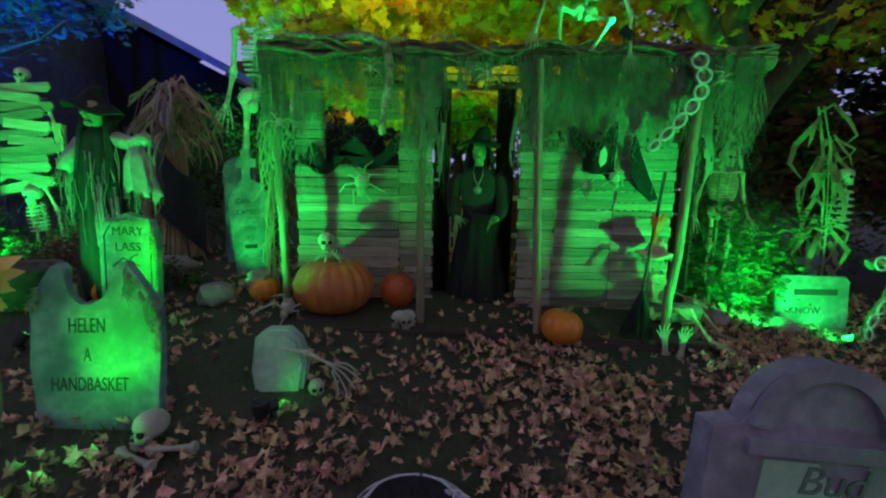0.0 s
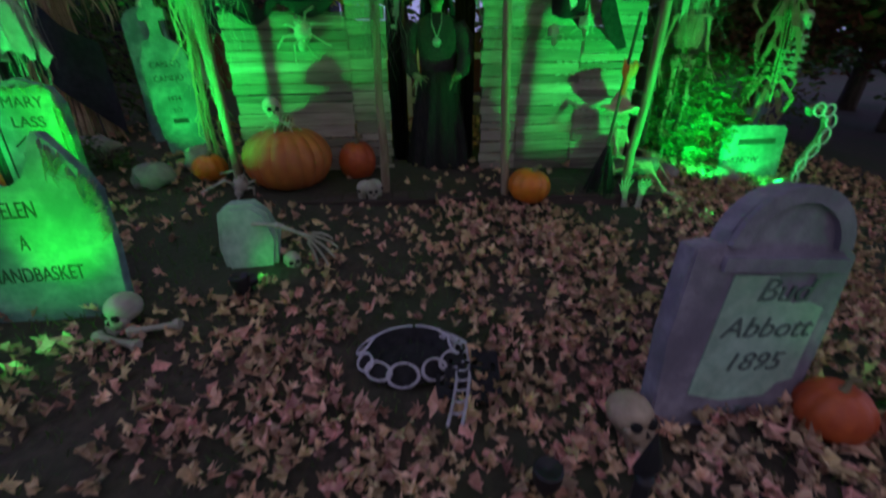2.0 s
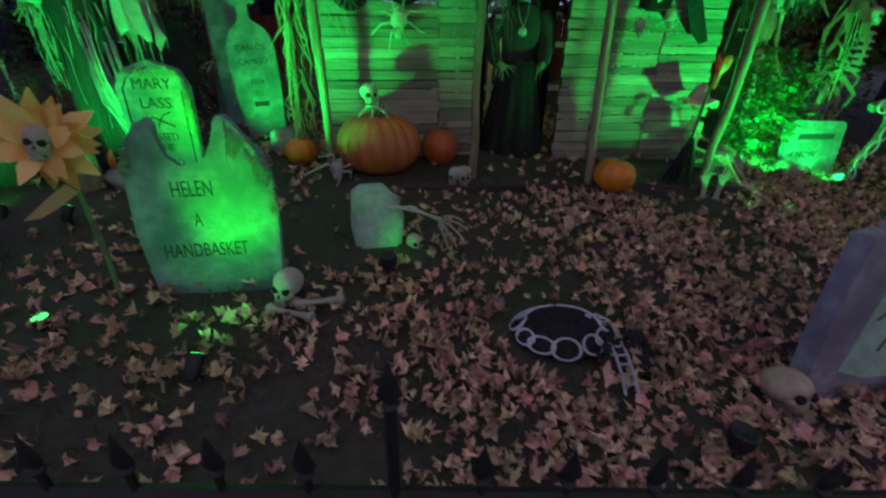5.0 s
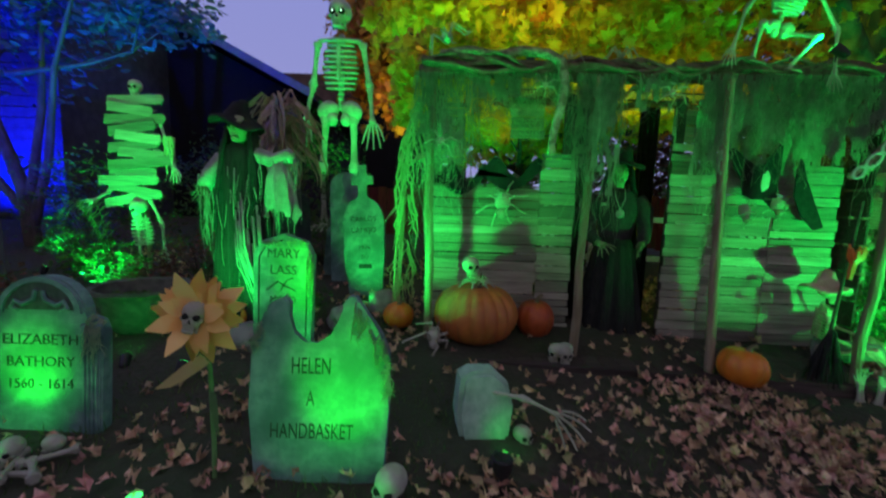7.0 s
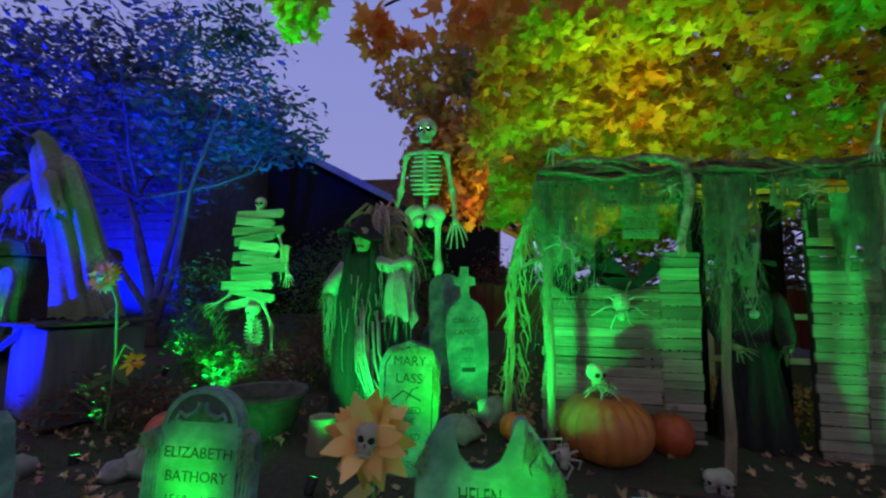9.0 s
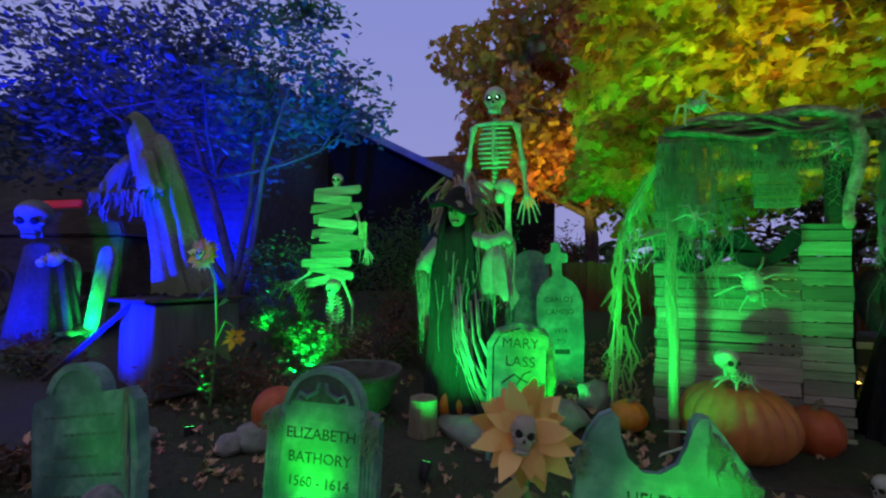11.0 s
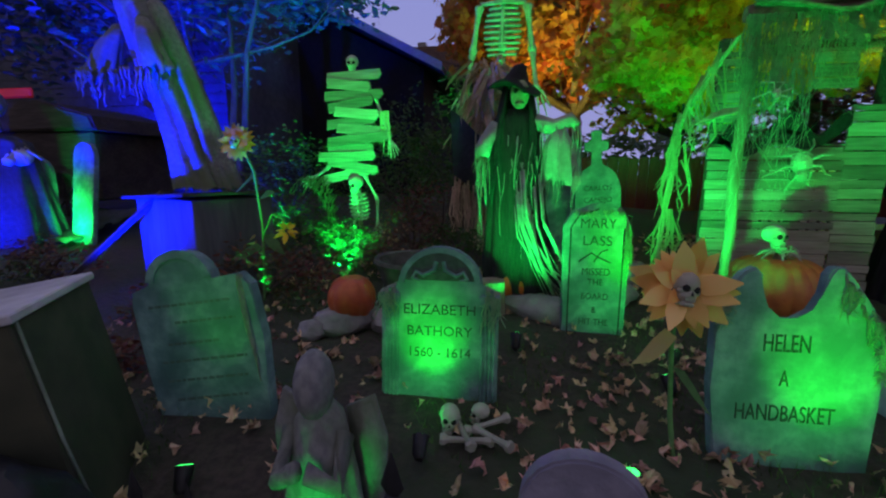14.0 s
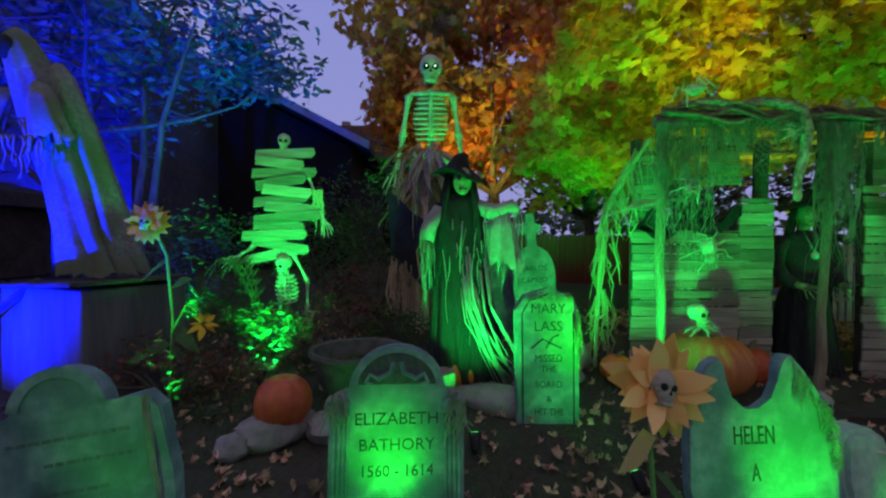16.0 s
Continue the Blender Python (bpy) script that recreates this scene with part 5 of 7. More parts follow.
def field_stone(x, y, z, s, label, seed, mat=None, name="field_stone"):
    bm = bm_new()
    bmesh.ops.create_icosphere(bm, subdivisions=3, radius=1.0)
    for v in bm.verts:
        d = v.co.copy()
        v.co = Vector((d.x * s[0], d.y * s[1], d.z * s[2])) * (1 + 0.28 * noise.noise(d * 1.6 + Vector((seed, 0, 0))) + 0.06 * noise.noise(d * 5 + Vector((seed, 0, 0))))
    return solo(name, bm, mat or M_ROCK, pose(x, y, z, 0, 0, seed * 40), label, "stone", "field stones")


# upright stone with an arm across its top
bm = bm_new()
slab(bm, [(-0.17, 0), (0.16, 0), (0.19, 0.22), (0.14, 0.38), (0.05, 0.45), (-0.10, 0.45), (-0.18, 0.40), (-0.20, 0.2)], -0.09, 0.09, 0.03)
for v in bm.verts:
    v.co += Vector((noise.noise(v.co * 7), noise.noise(v.co * 7 + Vector((3, 0, 0))), noise.noise(v.co * 7 + Vector((0, 5, 0))))) * 0.02
solo("upright_stone", bm, M_FOAM_PALE, pose(-1.06, 2.62, gz(-1.1, 2.62) - 0.05, -6, 0, 8) @ Matrix.Diagonal((0.88, 1, 1.0, 1)), "small upright grey-green stone with rough edges", "stone")
th = thing("skeleton_arm", pose(-0.94, 2.50, 0.21), "pale skeleton arm reaching over the small stone", "skeleton arm")
bm = bm_new()
bone(bm, (-0.14, 0.10, 0.07), (0.10, 0.0, 0.08), 0.013)
bone(bm, (0.10, 0.0, 0.08), (0.28, -0.06, 0.02), 0.011)
part("bones", bm, M_BONE, th)
bm = bm_new()
hand_shape(bm, (0.28, -0.06, 0.02), (0.8, -0.25, -0.5), 0.17, 0.7)
part("finger_bones", bm, M_BONE, th)
loose_skull(-0.82, 2.58, 0.0, 0.075, (-20, 0, 25), "small pale skull beside the upright stone")

for k, (x, y, s) in enumerate(((-4.55, 3.22, (0.28, 0.2, 0.13)), (-4.75, 3.05, (0.14, 0.12, 0.09)), (-4.2, 3.25, (0.18, 0.16, 0.1)), (-2.95, 3.62, (0.36, 0.2, 0.12)), (-3.3, 5.0, (0.25, 0.2, 0.14)), (-2.0, 4.55, (0.22, 0.16, 0.14)), (2.95, 4.3, (0.15, 0.13, 0.1)), (3.75, 4.35, (0.14, 0.12, 0.11)), (-5.35, 2.35, (0.13, 0.1, 0.08)), (-5.45, 2.6, (0.13, 0.12, 0.09)), (-5.55, 2.9, (0.15, 0.12, 0.1)), (-2.3, 4.1, (0.2, 0.18, 0.12)), (0.25, 4.8, (0.25, 0.15, 0.1)))):
    field_stone(x, y, gz(x, y) + s[2] * 0.45, s, "rounded grey field stone lying in the yard", k + 1)


# ---- skull and bones, sack creature, front things ----
def skull_and_bones(x, y, r, turn, label, mat=None):
    th = thing("skull_and_bones", pose(x, y, gz(x, y), 0, 0, turn), label, "skull")
    skull_parts(th, "skull", (0, 0, r * 0.88), r, (-10, 8, 0), mat)
    for a, b in (((0.08, -0.06, 0.03), (0.32, 0.02, 0.06)), ((-0.05, -0.12, 0.03), (0.22, -0.14, 0.03))):
        bm = bm_new()
        bone(bm, a, b, 0.016, 2.0)
        part("long_bone", bm, mat or M_BONE, th)
    return th


skull_and_bones(-1.55, 2.03, 0.105, -20, "pale plastic skull with crossed bones lying by the horned gravestone")
loose_skull(0.755, 1.18, gz(0.8, 1.2) + 0.09, 0.12, (-30, 0, 5), "tan plastic skull lying beside the violet gravestone", M_BONE_DARK)


def build_sack():
    th = thing("webbed_hole", pose(-0.12, 1.69, gz(-0.2, 1.66)) @ Matrix.Scale(0.84, 4), "dark hollow sack with a pale lace-edged mouth and a lace tail", "halloween prop")
    bm = bm_new()
    n = 40
    ring_o, ring_i, deep = [], [], []
    for k in range(n):
        a = 2 * math.pi * k / n
        f = 1 + 0.07 * abs(math.sin(a * 5))
        ring_o.append(bm.verts.new((0.29 * f * math.cos(a), 0.23 * f * math.sin(a), 0.02)))
        ring_i.append(bm.verts.new((0.23 * math.cos(a), 0.175 * math.sin(a), 0.10)))
        deep.append(bm.verts.new((0.17 * math.cos(a), 0.12 * math.sin(a), 0.025)))
    for p, q in ((ring_o, ring_i), (ring_i, deep)):
        for k in range(n):
            bm.faces.new((p[k], p[(k + 1) % n], q[(k + 1) % n], q[k]))
    bm.faces.new(deep)
    part("sack", bm, M_BLACKCLOTH, th)
    bm = bm_new()
    for k in range(11):
        mid, half = 2 * math.pi * (k + 0.12 * math.sin(k * 2.3)) / 11, 0.30 + 0.03 * math.sin(k * 1.9)
        wide = 0.042 + 0.008 * math.sin(k * 1.7)
        oval = []
        for q in range(17):
            u = 2 * math.pi * q / 16
            a, out = mid + half * math.cos(u), 0.045 + wide * math.sin(u)
            oval.append(((0.225 + out) * math.cos(a), (0.172 + out) * math.sin(a), 0.112 - 0.85 * out))
        tube(bm, oval, [0.0085 + 0.0025 * math.cos(2 * math.pi * q / 8) for q in range(17)], 6)
    part("lace_rim", bm, M_LACE, th)
    bm = bm_new()
    path = [(0.22, 0.06, 0.10), (0.30, 0.02, 0.07), (0.29, -0.12, 0.05), (0.27, -0.26, 0.045), (0.23, -0.40, 0.04), (0.18, -0.54, 0.035)]
    for o in (-0.035, 0.035):
        tube(bm, [(x + o, y, z) for x, y, z in path], 0.009, 6)
    for i in range(len(path) - 1):
        for f in (0.0, 0.5):
            p = Vector(path[i]).lerp(Vector(path[i + 1]), f)
            tube(bm, [p + Vector((-0.035, 0, 0)), p + Vector((0, -0.02, 0.012)), p + Vector((0.035, 0, 0))], 0.007, 5)
    part("lace_tail", bm, M_LACE, th)
    bm = bm_new()
    n = 16
    grid = [[bm.verts.new((0.16 + 0.34 * i / n - 0.05 * j / n, -0.02 - 0.34 * j / n - 0.06 * i / n, 0.09 - 0.06 * j / n - 0.03 * i / n + 0.02 * noise.noise(Vector((i * 0.5, j * 0.5, 1))))) for i in range(n + 1)] for j in range(n + 1)]
    for j in range(n):
        for i in range(n):
            if noise.noise(Vector((i * 0.6, j * 0.45, 4))) < 0.18:
                bm.faces.new((grid[j][i], grid[j][i + 1], grid[j + 1][i + 1], grid[j + 1][i]))
    bmesh.ops.delete(bm, geom=[v for v in bm.verts if not v.link_faces], context="VERTS")
    bmesh.ops.solidify(bm, geom=bm.faces[:], thickness=0.004)
    part("torn_cloth", bm, M_BLACKCLOTH, th)


build_sack()


def build_spotlights():
    proto = None
    for eye, target, watts, degrees, colour in SPOTS:
        e = Vector(eye)
        d = (Vector(target) - e).normalized()
        g = 2.56 if e.z > 2 else gz(e.x, e.y)
        # added fill lamps get this fixture too; two of them stand on the roof
        th = thing("stake_spotlight", pose(e.x - d.x * 0.045, e.y - d.y * 0.045, g), "small black plastic stake spotlight, at real and added lamps alike", "spotlight", "stake spotlights")
        o = Vector((0, 0, e.z - g)) - Vector((0, 0, d.z * 0.045))
        bm = bm_new()
        tube(bm, [o - d * 0.09, o - d * 0.07, o, o + d * 0.02], [0.018, 0.032, 0.038, 0.042], 12)
        part("housing", bm, M_BLACKPLASTIC, th)
        bm = bm_new()
        tube(bm, [o + d * 0.0205, o + d * 0.0235], [0.034, 0.034], 12)
        part("lens", bm, M_LED if colour in (GREEN, PURE) else M_FILLLENS if colour in (AMBER_FILL, WARM_FILL) else M_BLUELED, th, "glowing lens")
        bm = bm_new()
        tube(bm, [(0, 0, -0.08), (0, 0, 0.0), o - d * 0.04], [0.004, 0.011, 0.011], 7)
        part("stake", bm, M_BLACKPLASTIC, th)


build_spotlights()


def build_path_light(x, y):
    th = thing("path_light", pose(x, y, gz(x, y)), "unlit black plastic stake light in the grass", "garden light", "stake lights")
    bm = bm_new()
    tube(bm, [(0, 0, -0.05), (0, 0, 0.11)], [0.008, 0.01], 7)
    part("stake", bm, M_BLACKPLASTIC, th)
    bm = bm_new()
    lathe(bm, [(0.0, 0.10), (0.035, 0.11), (0.05, 0.15), (0.052, 0.20), (0.045, 0.205), (0.0, 0.19)], 14)
    part("head", bm, M_BLACKPLASTIC, th)


build_path_light(-1.0, 2.15)
build_path_light(0.3, 0.95)


def build_fence():
    th = thing("spiked_fence", pose(0, 0, 0), "low black plastic fence with spear-topped pickets along the pavement", "fence")
    def line(x):
        return 0.60 - 0.125 * (x + 0.27)
    x0, x1 = -4.4, 2.6
    for z in (0.27, -0.17):
        bm = bm_new()
        a, b = Vector((x0, line(x0), z + gz(x0, 0.6) * 0.0)), Vector((x1, line(x1), z - 0.05))
        tube(bm, [a, a.lerp(b, 0.5), b], 0.021, 4)
        part("rail", bm, M_BLACKPLASTIC, th)
    made = []
    for tall in (0.54, 0.78):
        bm = bm_new()
        tube(bm, [(0, 0, 0.0), (0, 0, tall)], 0.011 if tall < 0.6 else 0.016, 7)
        ball(bm, (0, 0, tall + 0.01), (0.02, 0.02, 0.012), 8, 6)
        tube(bm, [(0, 0, tall + 0.015), (0, 0, tall + 0.04), (0, 0, tall + 0.13)], [0.012, 0.03, 0.002], 6, 0.5)
        made.append(mesh_of("picket", bm, M_BLACKPLASTIC))
    k = 0
    x = x0 + 0.05
    while x < x1:
        ob = new("picket", made[1 if k % 6 == 4 else 0])
        ob.parent, ob.location = th, (x, line(x), gz(x, 0.6) - 0.02)
        x += 0.21
        k += 1


build_fence()


# ---- figures ----
def figure(name, pieces, m, label, category, group=""):
    """One plain mesh out of several shapes, each with its cloth or skin."""
    me = bpy.data.meshes.new(name)
    whole = bmesh.new()
    for k, (bm, mat) in enumerate(pieces):
        bmesh.ops.recalc_face_normals(bm, faces=bm.faces)
        for f in bm.faces:
            f.material_index = k
            f.smooth = True
        tmp = bpy.data.meshes.new("tmp")
        bm.to_mesh(tmp)
        bm.free()
        whole.from_mesh(tmp)
        bpy.data.meshes.remove(tmp)
        me.materials.append(mat)
    whole.to_mesh(me)
    whole.free()
    ob = new(name, me)
    ob.matrix_basis = m
    return tagged(ob, label, category, group)


def drape(bm, rows, folds=11, depth=0.12, seed=0.0, seg=56, ragged=0.0):
    """Cloth hung round a body. rows from the top: (z, half width, half depth, x, y)."""
    rings = []
    n = len(rows)
    for i, (z, rx, ry, cx, cy) in enumerate(rows):
        f = i / (n - 1)
        ring = []
        for k in range(seg):
            a = 2 * math.pi * k / seg
            w = 1 + depth * f * (math.sin(a * folds + seed + 1.5 * noise.noise(Vector((math.cos(a) * 2, math.sin(a) * 2, seed)))) + 0.5 * noise.noise(Vector((a * 3, z * 2, seed))))
            drop = ragged * (0.5 + noise.noise(Vector((math.cos(a) * 5, math.sin(a) * 5, seed + 3)))) if i == n - 1 else 0
            ring.append(bm.verts.new((cx + rx * w * math.cos(a), cy + ry * w * math.sin(a), z + drop)))
        rings.append(ring)
    for p, q in zip(rings, rings[1:]):
        for k in range(seg):
            bm.faces.new((p[k], p[(k + 1) % seg], q[(k + 1) % seg], q[k]))
    bm.faces.new(rings[0])


def rags(bm, rng, x0, x1, y0, y1, z_top, n, long, w=(0.008, 0.03), drift=0.06, stagger=0.0):
    for _ in range(n):
        z = z_top - stagger * rng.random()
        x, y = rng.uniform(x0, x1), rng.uniform(y0, y1)
        l = long * rng.uniform(0.45, 1)
        dx, dy = rng.uniform(-drift, drift), rng.uniform(-drift, drift)
        ww = rng.uniform(*w)
        pts = [(x + dx * k / 6 + rng.uniform(-0.012, 0.012), y + dy * k / 6 + rng.uniform(-0.012, 0.012), z - l * k / 6) for k in range(7)]
        tube(bm, pts, [ww * 0.6 * (1.05 - k / 7.5) for k in range(7)], 4, 0.35)


def face_shape(bm, c, s):
    c = Vector(c)
    ball(bm, c, (0.078 * s, 0.095 * s, 0.115 * s), 14, 10)
    ball(bm, c + Vector((0, -0.09, -0.005)) * s, (0.018 * s, 0.04 * s, 0.035 * s), 8, 6)
    ball(bm, c + Vector((0, -0.07, -0.09)) * s, (0.035 * s, 0.035 * s, 0.03 * s), 8, 6)
    for k in (-1, 1):
        ball(bm, c + Vector((0.045 * k, -0.06, 0.0)) * s, (0.026 * s, 0.03 * s, 0.022 * s), 8, 6)
        ball(bm, c + Vector((0.035 * k, -0.08, 0.045)) * s, (0.03 * s, 0.02 * s, 0.012 * s), 8, 6)


def hat_shape(bm, c, r, h, droop=0.0):
    c = Vector(c)
    rings = []
    for rr, z in ((r, -0.01), (r * 0.98, 0.008), (r * 0.52, 0.02), (r * 0.47, h * 0.3), (r * 0.33, h * 0.65), (r * 0.30, h * 0.8), (0.01, h)):
        ring = []
        for k in range(24):
            a = 2 * math.pi * k / 24
            wob = 0.03 * math.sin(3 * a + 1) * (rr / r) - droop * max(0, rr / r - 0.5) * (1 + math.cos(a))
            ring.append(bm.verts.new(c + Vector((rr * math.cos(a) + 0.06 * (z / h) ** 2, rr * math.sin(a), z + wob))))
        rings.append(ring)
    for p, q in zip(rings, rings[1:]):
        for k in range(24):
            bm.faces.new((p[k], p[(k + 1) % 24], q[(k + 1) % 24], q[k]))
    bm.faces.new(rings[0])


def build_witch():
    rng = random.Random(2)
    skirt, top, skin, eyes, hair, hat, silver = (bm_new() for _ in range(7))
    drape(skirt, [(1.02, 0.16, 0.12, 0, 0), (0.85, 0.21, 0.17, 0, 0), (0.55, 0.26, 0.21, 0, 0), (0.25, 0.30, 0.25, 0, 0), (0.0, 0.33, 0.28, 0, 0)], 13, 0.15, 1.0)
    drape(top, [(1.52, 0.07, 0.06, 0, 0), (1.47, 0.17, 0.09, 0, 0), (1.38, 0.22, 0.12, 0, 0), (1.2, 0.19, 0.13, 0, 0), (1.0, 0.165, 0.125, 0, 0)], 5, 0.03, 2.0)
    for s in (-1, 1):
        tube(top, [(0.19 * s, 0, 1.43), (0.27 * s, 0.01, 1.30), (0.28 * s, -0.02, 1.15), (0.25 * s, -0.12, 1.02), (0.21 * s, -0.22, 0.98)], [0.08, 0.095, 0.08, 0.065, 0.05], 12)
        rags(top, rng, 0.19 * s - 0.04, 0.19 * s + 0.04, -0.24, -0.12, 0.98, 6, 0.25)
        tube(skin, [(0.21 * s, -0.22, 0.975), (0.17 * s, -0.30, 0.955)], [0.032, 0.036], 8)
        hand_shape(skin, (0.17 * s, -0.30, 0.955), (-0.15 * s, -0.75, -0.25 if s < 0 else 0.05), 0.15, 0.8, 6)
        ball(eyes, (0.03 * s, -0.085, 1.685), 0.014, 8, 6)
    ball(eyes, (0.0, -0.085, 1.615), (0.026, 0.02, 0.009), 8, 6)
    face_shape(skin, (0, -0.02, 1.67), 1.0)
    tube(skin, [(0, 0, 1.48), (0, -0.005, 1.62)], [0.05, 0.05], 8)
    for k in range(46):
        a = radians(rng.uniform(-20, 200))
        x, y = 0.10 * math.cos(a), 0.07 * math.sin(a)
        tube(hair, [(x, y, 1.76), (x * 1.35, y * 1.2, 1.62), (x * 1.6 + rng.uniform(-0.03, 0.03), y * 1.3, 1.45)], [0.018, 0.02, 0.006], 5)
    hat_shape(hat, (0, 0, 1.755), 0.24, 0.20, 0.02)
    for s in (-1, 1):
        tube(silver, [(0.05 * s, -0.07, 1.51), (0.045 * s, -0.13, 1.42), (0.0, -0.15, 1.30)], 0.005, 5)
    m = Matrix.Translation((0, -0.155, 1.265)) @ Matrix.Rotation(radians(90), 4, "X")
    bmesh.ops.create_cone(silver, cap_ends=True, segments=20, radius1=0.042, radius2=0.038, depth=0.012, matrix=m)
    figure("witch_mannequin", [(skirt, M_SKIRT), (top, M_MAUVE), (skin, M_MASK), (eyes, M_SOCKET), (hair, M_BLACKCLOTH), (hat, M_BLACKCLOTH), (silver, M_SILVER)], pose(0.39, 4.58, 0.06, 0, 0, -8), "life-size witch mannequin in dark dress standing in the shack doorway", "mannequin")
    # left sheet is a drape; the right one is put in for the doorway's darkness
    bm = bm_new()
    for x0, x1, y in ((-0.10, 0.08, 4.66), (0.58, 0.79, 4.66)):
        n = 14
        top_row = [bm.verts.new((x0 + (x1 - x0) * k / n, y + 0.025 * math.sin(k * 1.9), 2.42)) for k in range(n + 1)]
        low_row = [bm.verts.new((x0 + (x1 - x0) * k / n, y + 0.04 * math.sin(k * 1.9 + 0.6), 0.1)) for k in range(n + 1)]
        for k in range(n):
            bm.faces.new((top_row[k], top_row[k + 1], low_row[k + 1], low_row[k]))
    bmesh.ops.solidify(bm, geom=bm.faces[:], thickness=0.006)
    solo("doorway_dark_cloth", bm, M_BLACKCLOTH, Matrix(), "black doorway sheets, a drape left and put-in darkness right", "curtain")


build_witch()


def build_hag():
    rng = random.Random(6)
    robe, pale, skin, eyes, hair, hat = (bm_new() for _ in range(6))
    drape(robe, [(1.66, 0.08, 0.07, 0, 0), (1.58, 0.20, 0.11, 0, 0), (1.3, 0.22, 0.14, 0, 0), (0.8, 0.25, 0.18, 0.02, 0), (0.35, 0.30, 0.22, 0.06, 0), (0.0, 0.33, 0.24, 0.10, 0)], 12, 0.16, 4.0, ragged=0.1)
    # outstretched arm with hanging rags
    for s, path in ((1, [(0.15, -0.02, 1.55), (0.32, -0.04, 1.50), (0.46, -0.06, 1.56), (0.50, -0.08, 1.50)]), (-1, [(-0.16, -0.02, 1.52), (-0.27, -0.06, 1.36), (-0.28, -0.12, 1.25)])):
        tube(pale, path, [0.075, 0.07, 0.06, 0.045][:len(path)], 10)
    rags(pale, rng, 0.20, 0.54, -0.12, 0.02, 1.52, 30, 0.85, (0.004, 0.016))
    rags(pale, rng, -0.34, -0.22, -0.14, 0.0, 1.36, 16, 0.85, (0.006, 0.022))
    rags(pale, rng, -0.16, 0.20, -0.19, -0.14, 1.45, 14, 1.1, (0.004, 0.012), 0.10, 0.3)
    for k in range(16):
        x, w = rng.uniform(0.0, 0.24), rng.uniform(0.005, 0.014)
        z, out = rng.uniform(0.75, 1.15), rng.uniform(0.12, 0.42)
        tube(pale, [(x, -0.17, z), (x + 0.04, -0.21, z * 0.66), (x + 0.12 + 0.3 * out, -0.27, z * 0.33), (x + 0.16 + out, -0.32, 0.04)], [w, w, w * 0.8, w * 0.4], 4, 0.4)
    drape(pale, [(1.50, 0.05, 0.03, 0.36, -0.06), (1.35, 0.12, 0.06, 0.37, -0.06), (1.1, 0.15, 0.07, 0.38, -0.05), (0.95, 0.16, 0.07, 0.39, -0.05)], 8, 0.25, 9.0, 32, 0.2)
    face_shape(skin, (0.02, -0.08, 1.77), 1.05)
    hand_shape(skin, (-0.28, -0.13, 1.25), (-0.15, -0.3, -0.8), 0.14, 0.7)
    for s in (-1, 1):
        ball(eyes, (0.02 + 0.036 * s, -0.17, 1.785), 0.02, 8, 6)
    ball(eyes, (0.02, -0.16, 1.69), (0.04, 0.025, 0.012), 8, 6)
    for k in range(95):
        a = radians(rng.uniform(-40, 220))
        x, y = 0.11 * math.cos(a), 0.08 * math.sin(a)
        tube(hair, [(x, y, 1.85), (x * 1.4, y * 1.2 - 0.03, 1.62), (x * 1.7 + rng.uniform(-0.05, 0.05), y - 0.10, 1.15 - rng.uniform(0, 0.35))], [0.016, 0.022, 0.006], 5)
    hat_shape(hat, (-0.03, -0.02, 1.86), 0.23, 0.17, 0.10)
    figure("hag_mannequin", [(robe, M_SKIRT), (pale, M_RAG), (skin, M_MASK), (eyes, M_SOCKET), (hair, M_BLACKCLOTH), (hat, M_BLACKCLOTH)], pose(-3.25, 4.02, gz(-3.28, 4.08) + 0.03), "hag mannequin in black robe hung with pale tattered gauze strips", "mannequin")


build_hag()


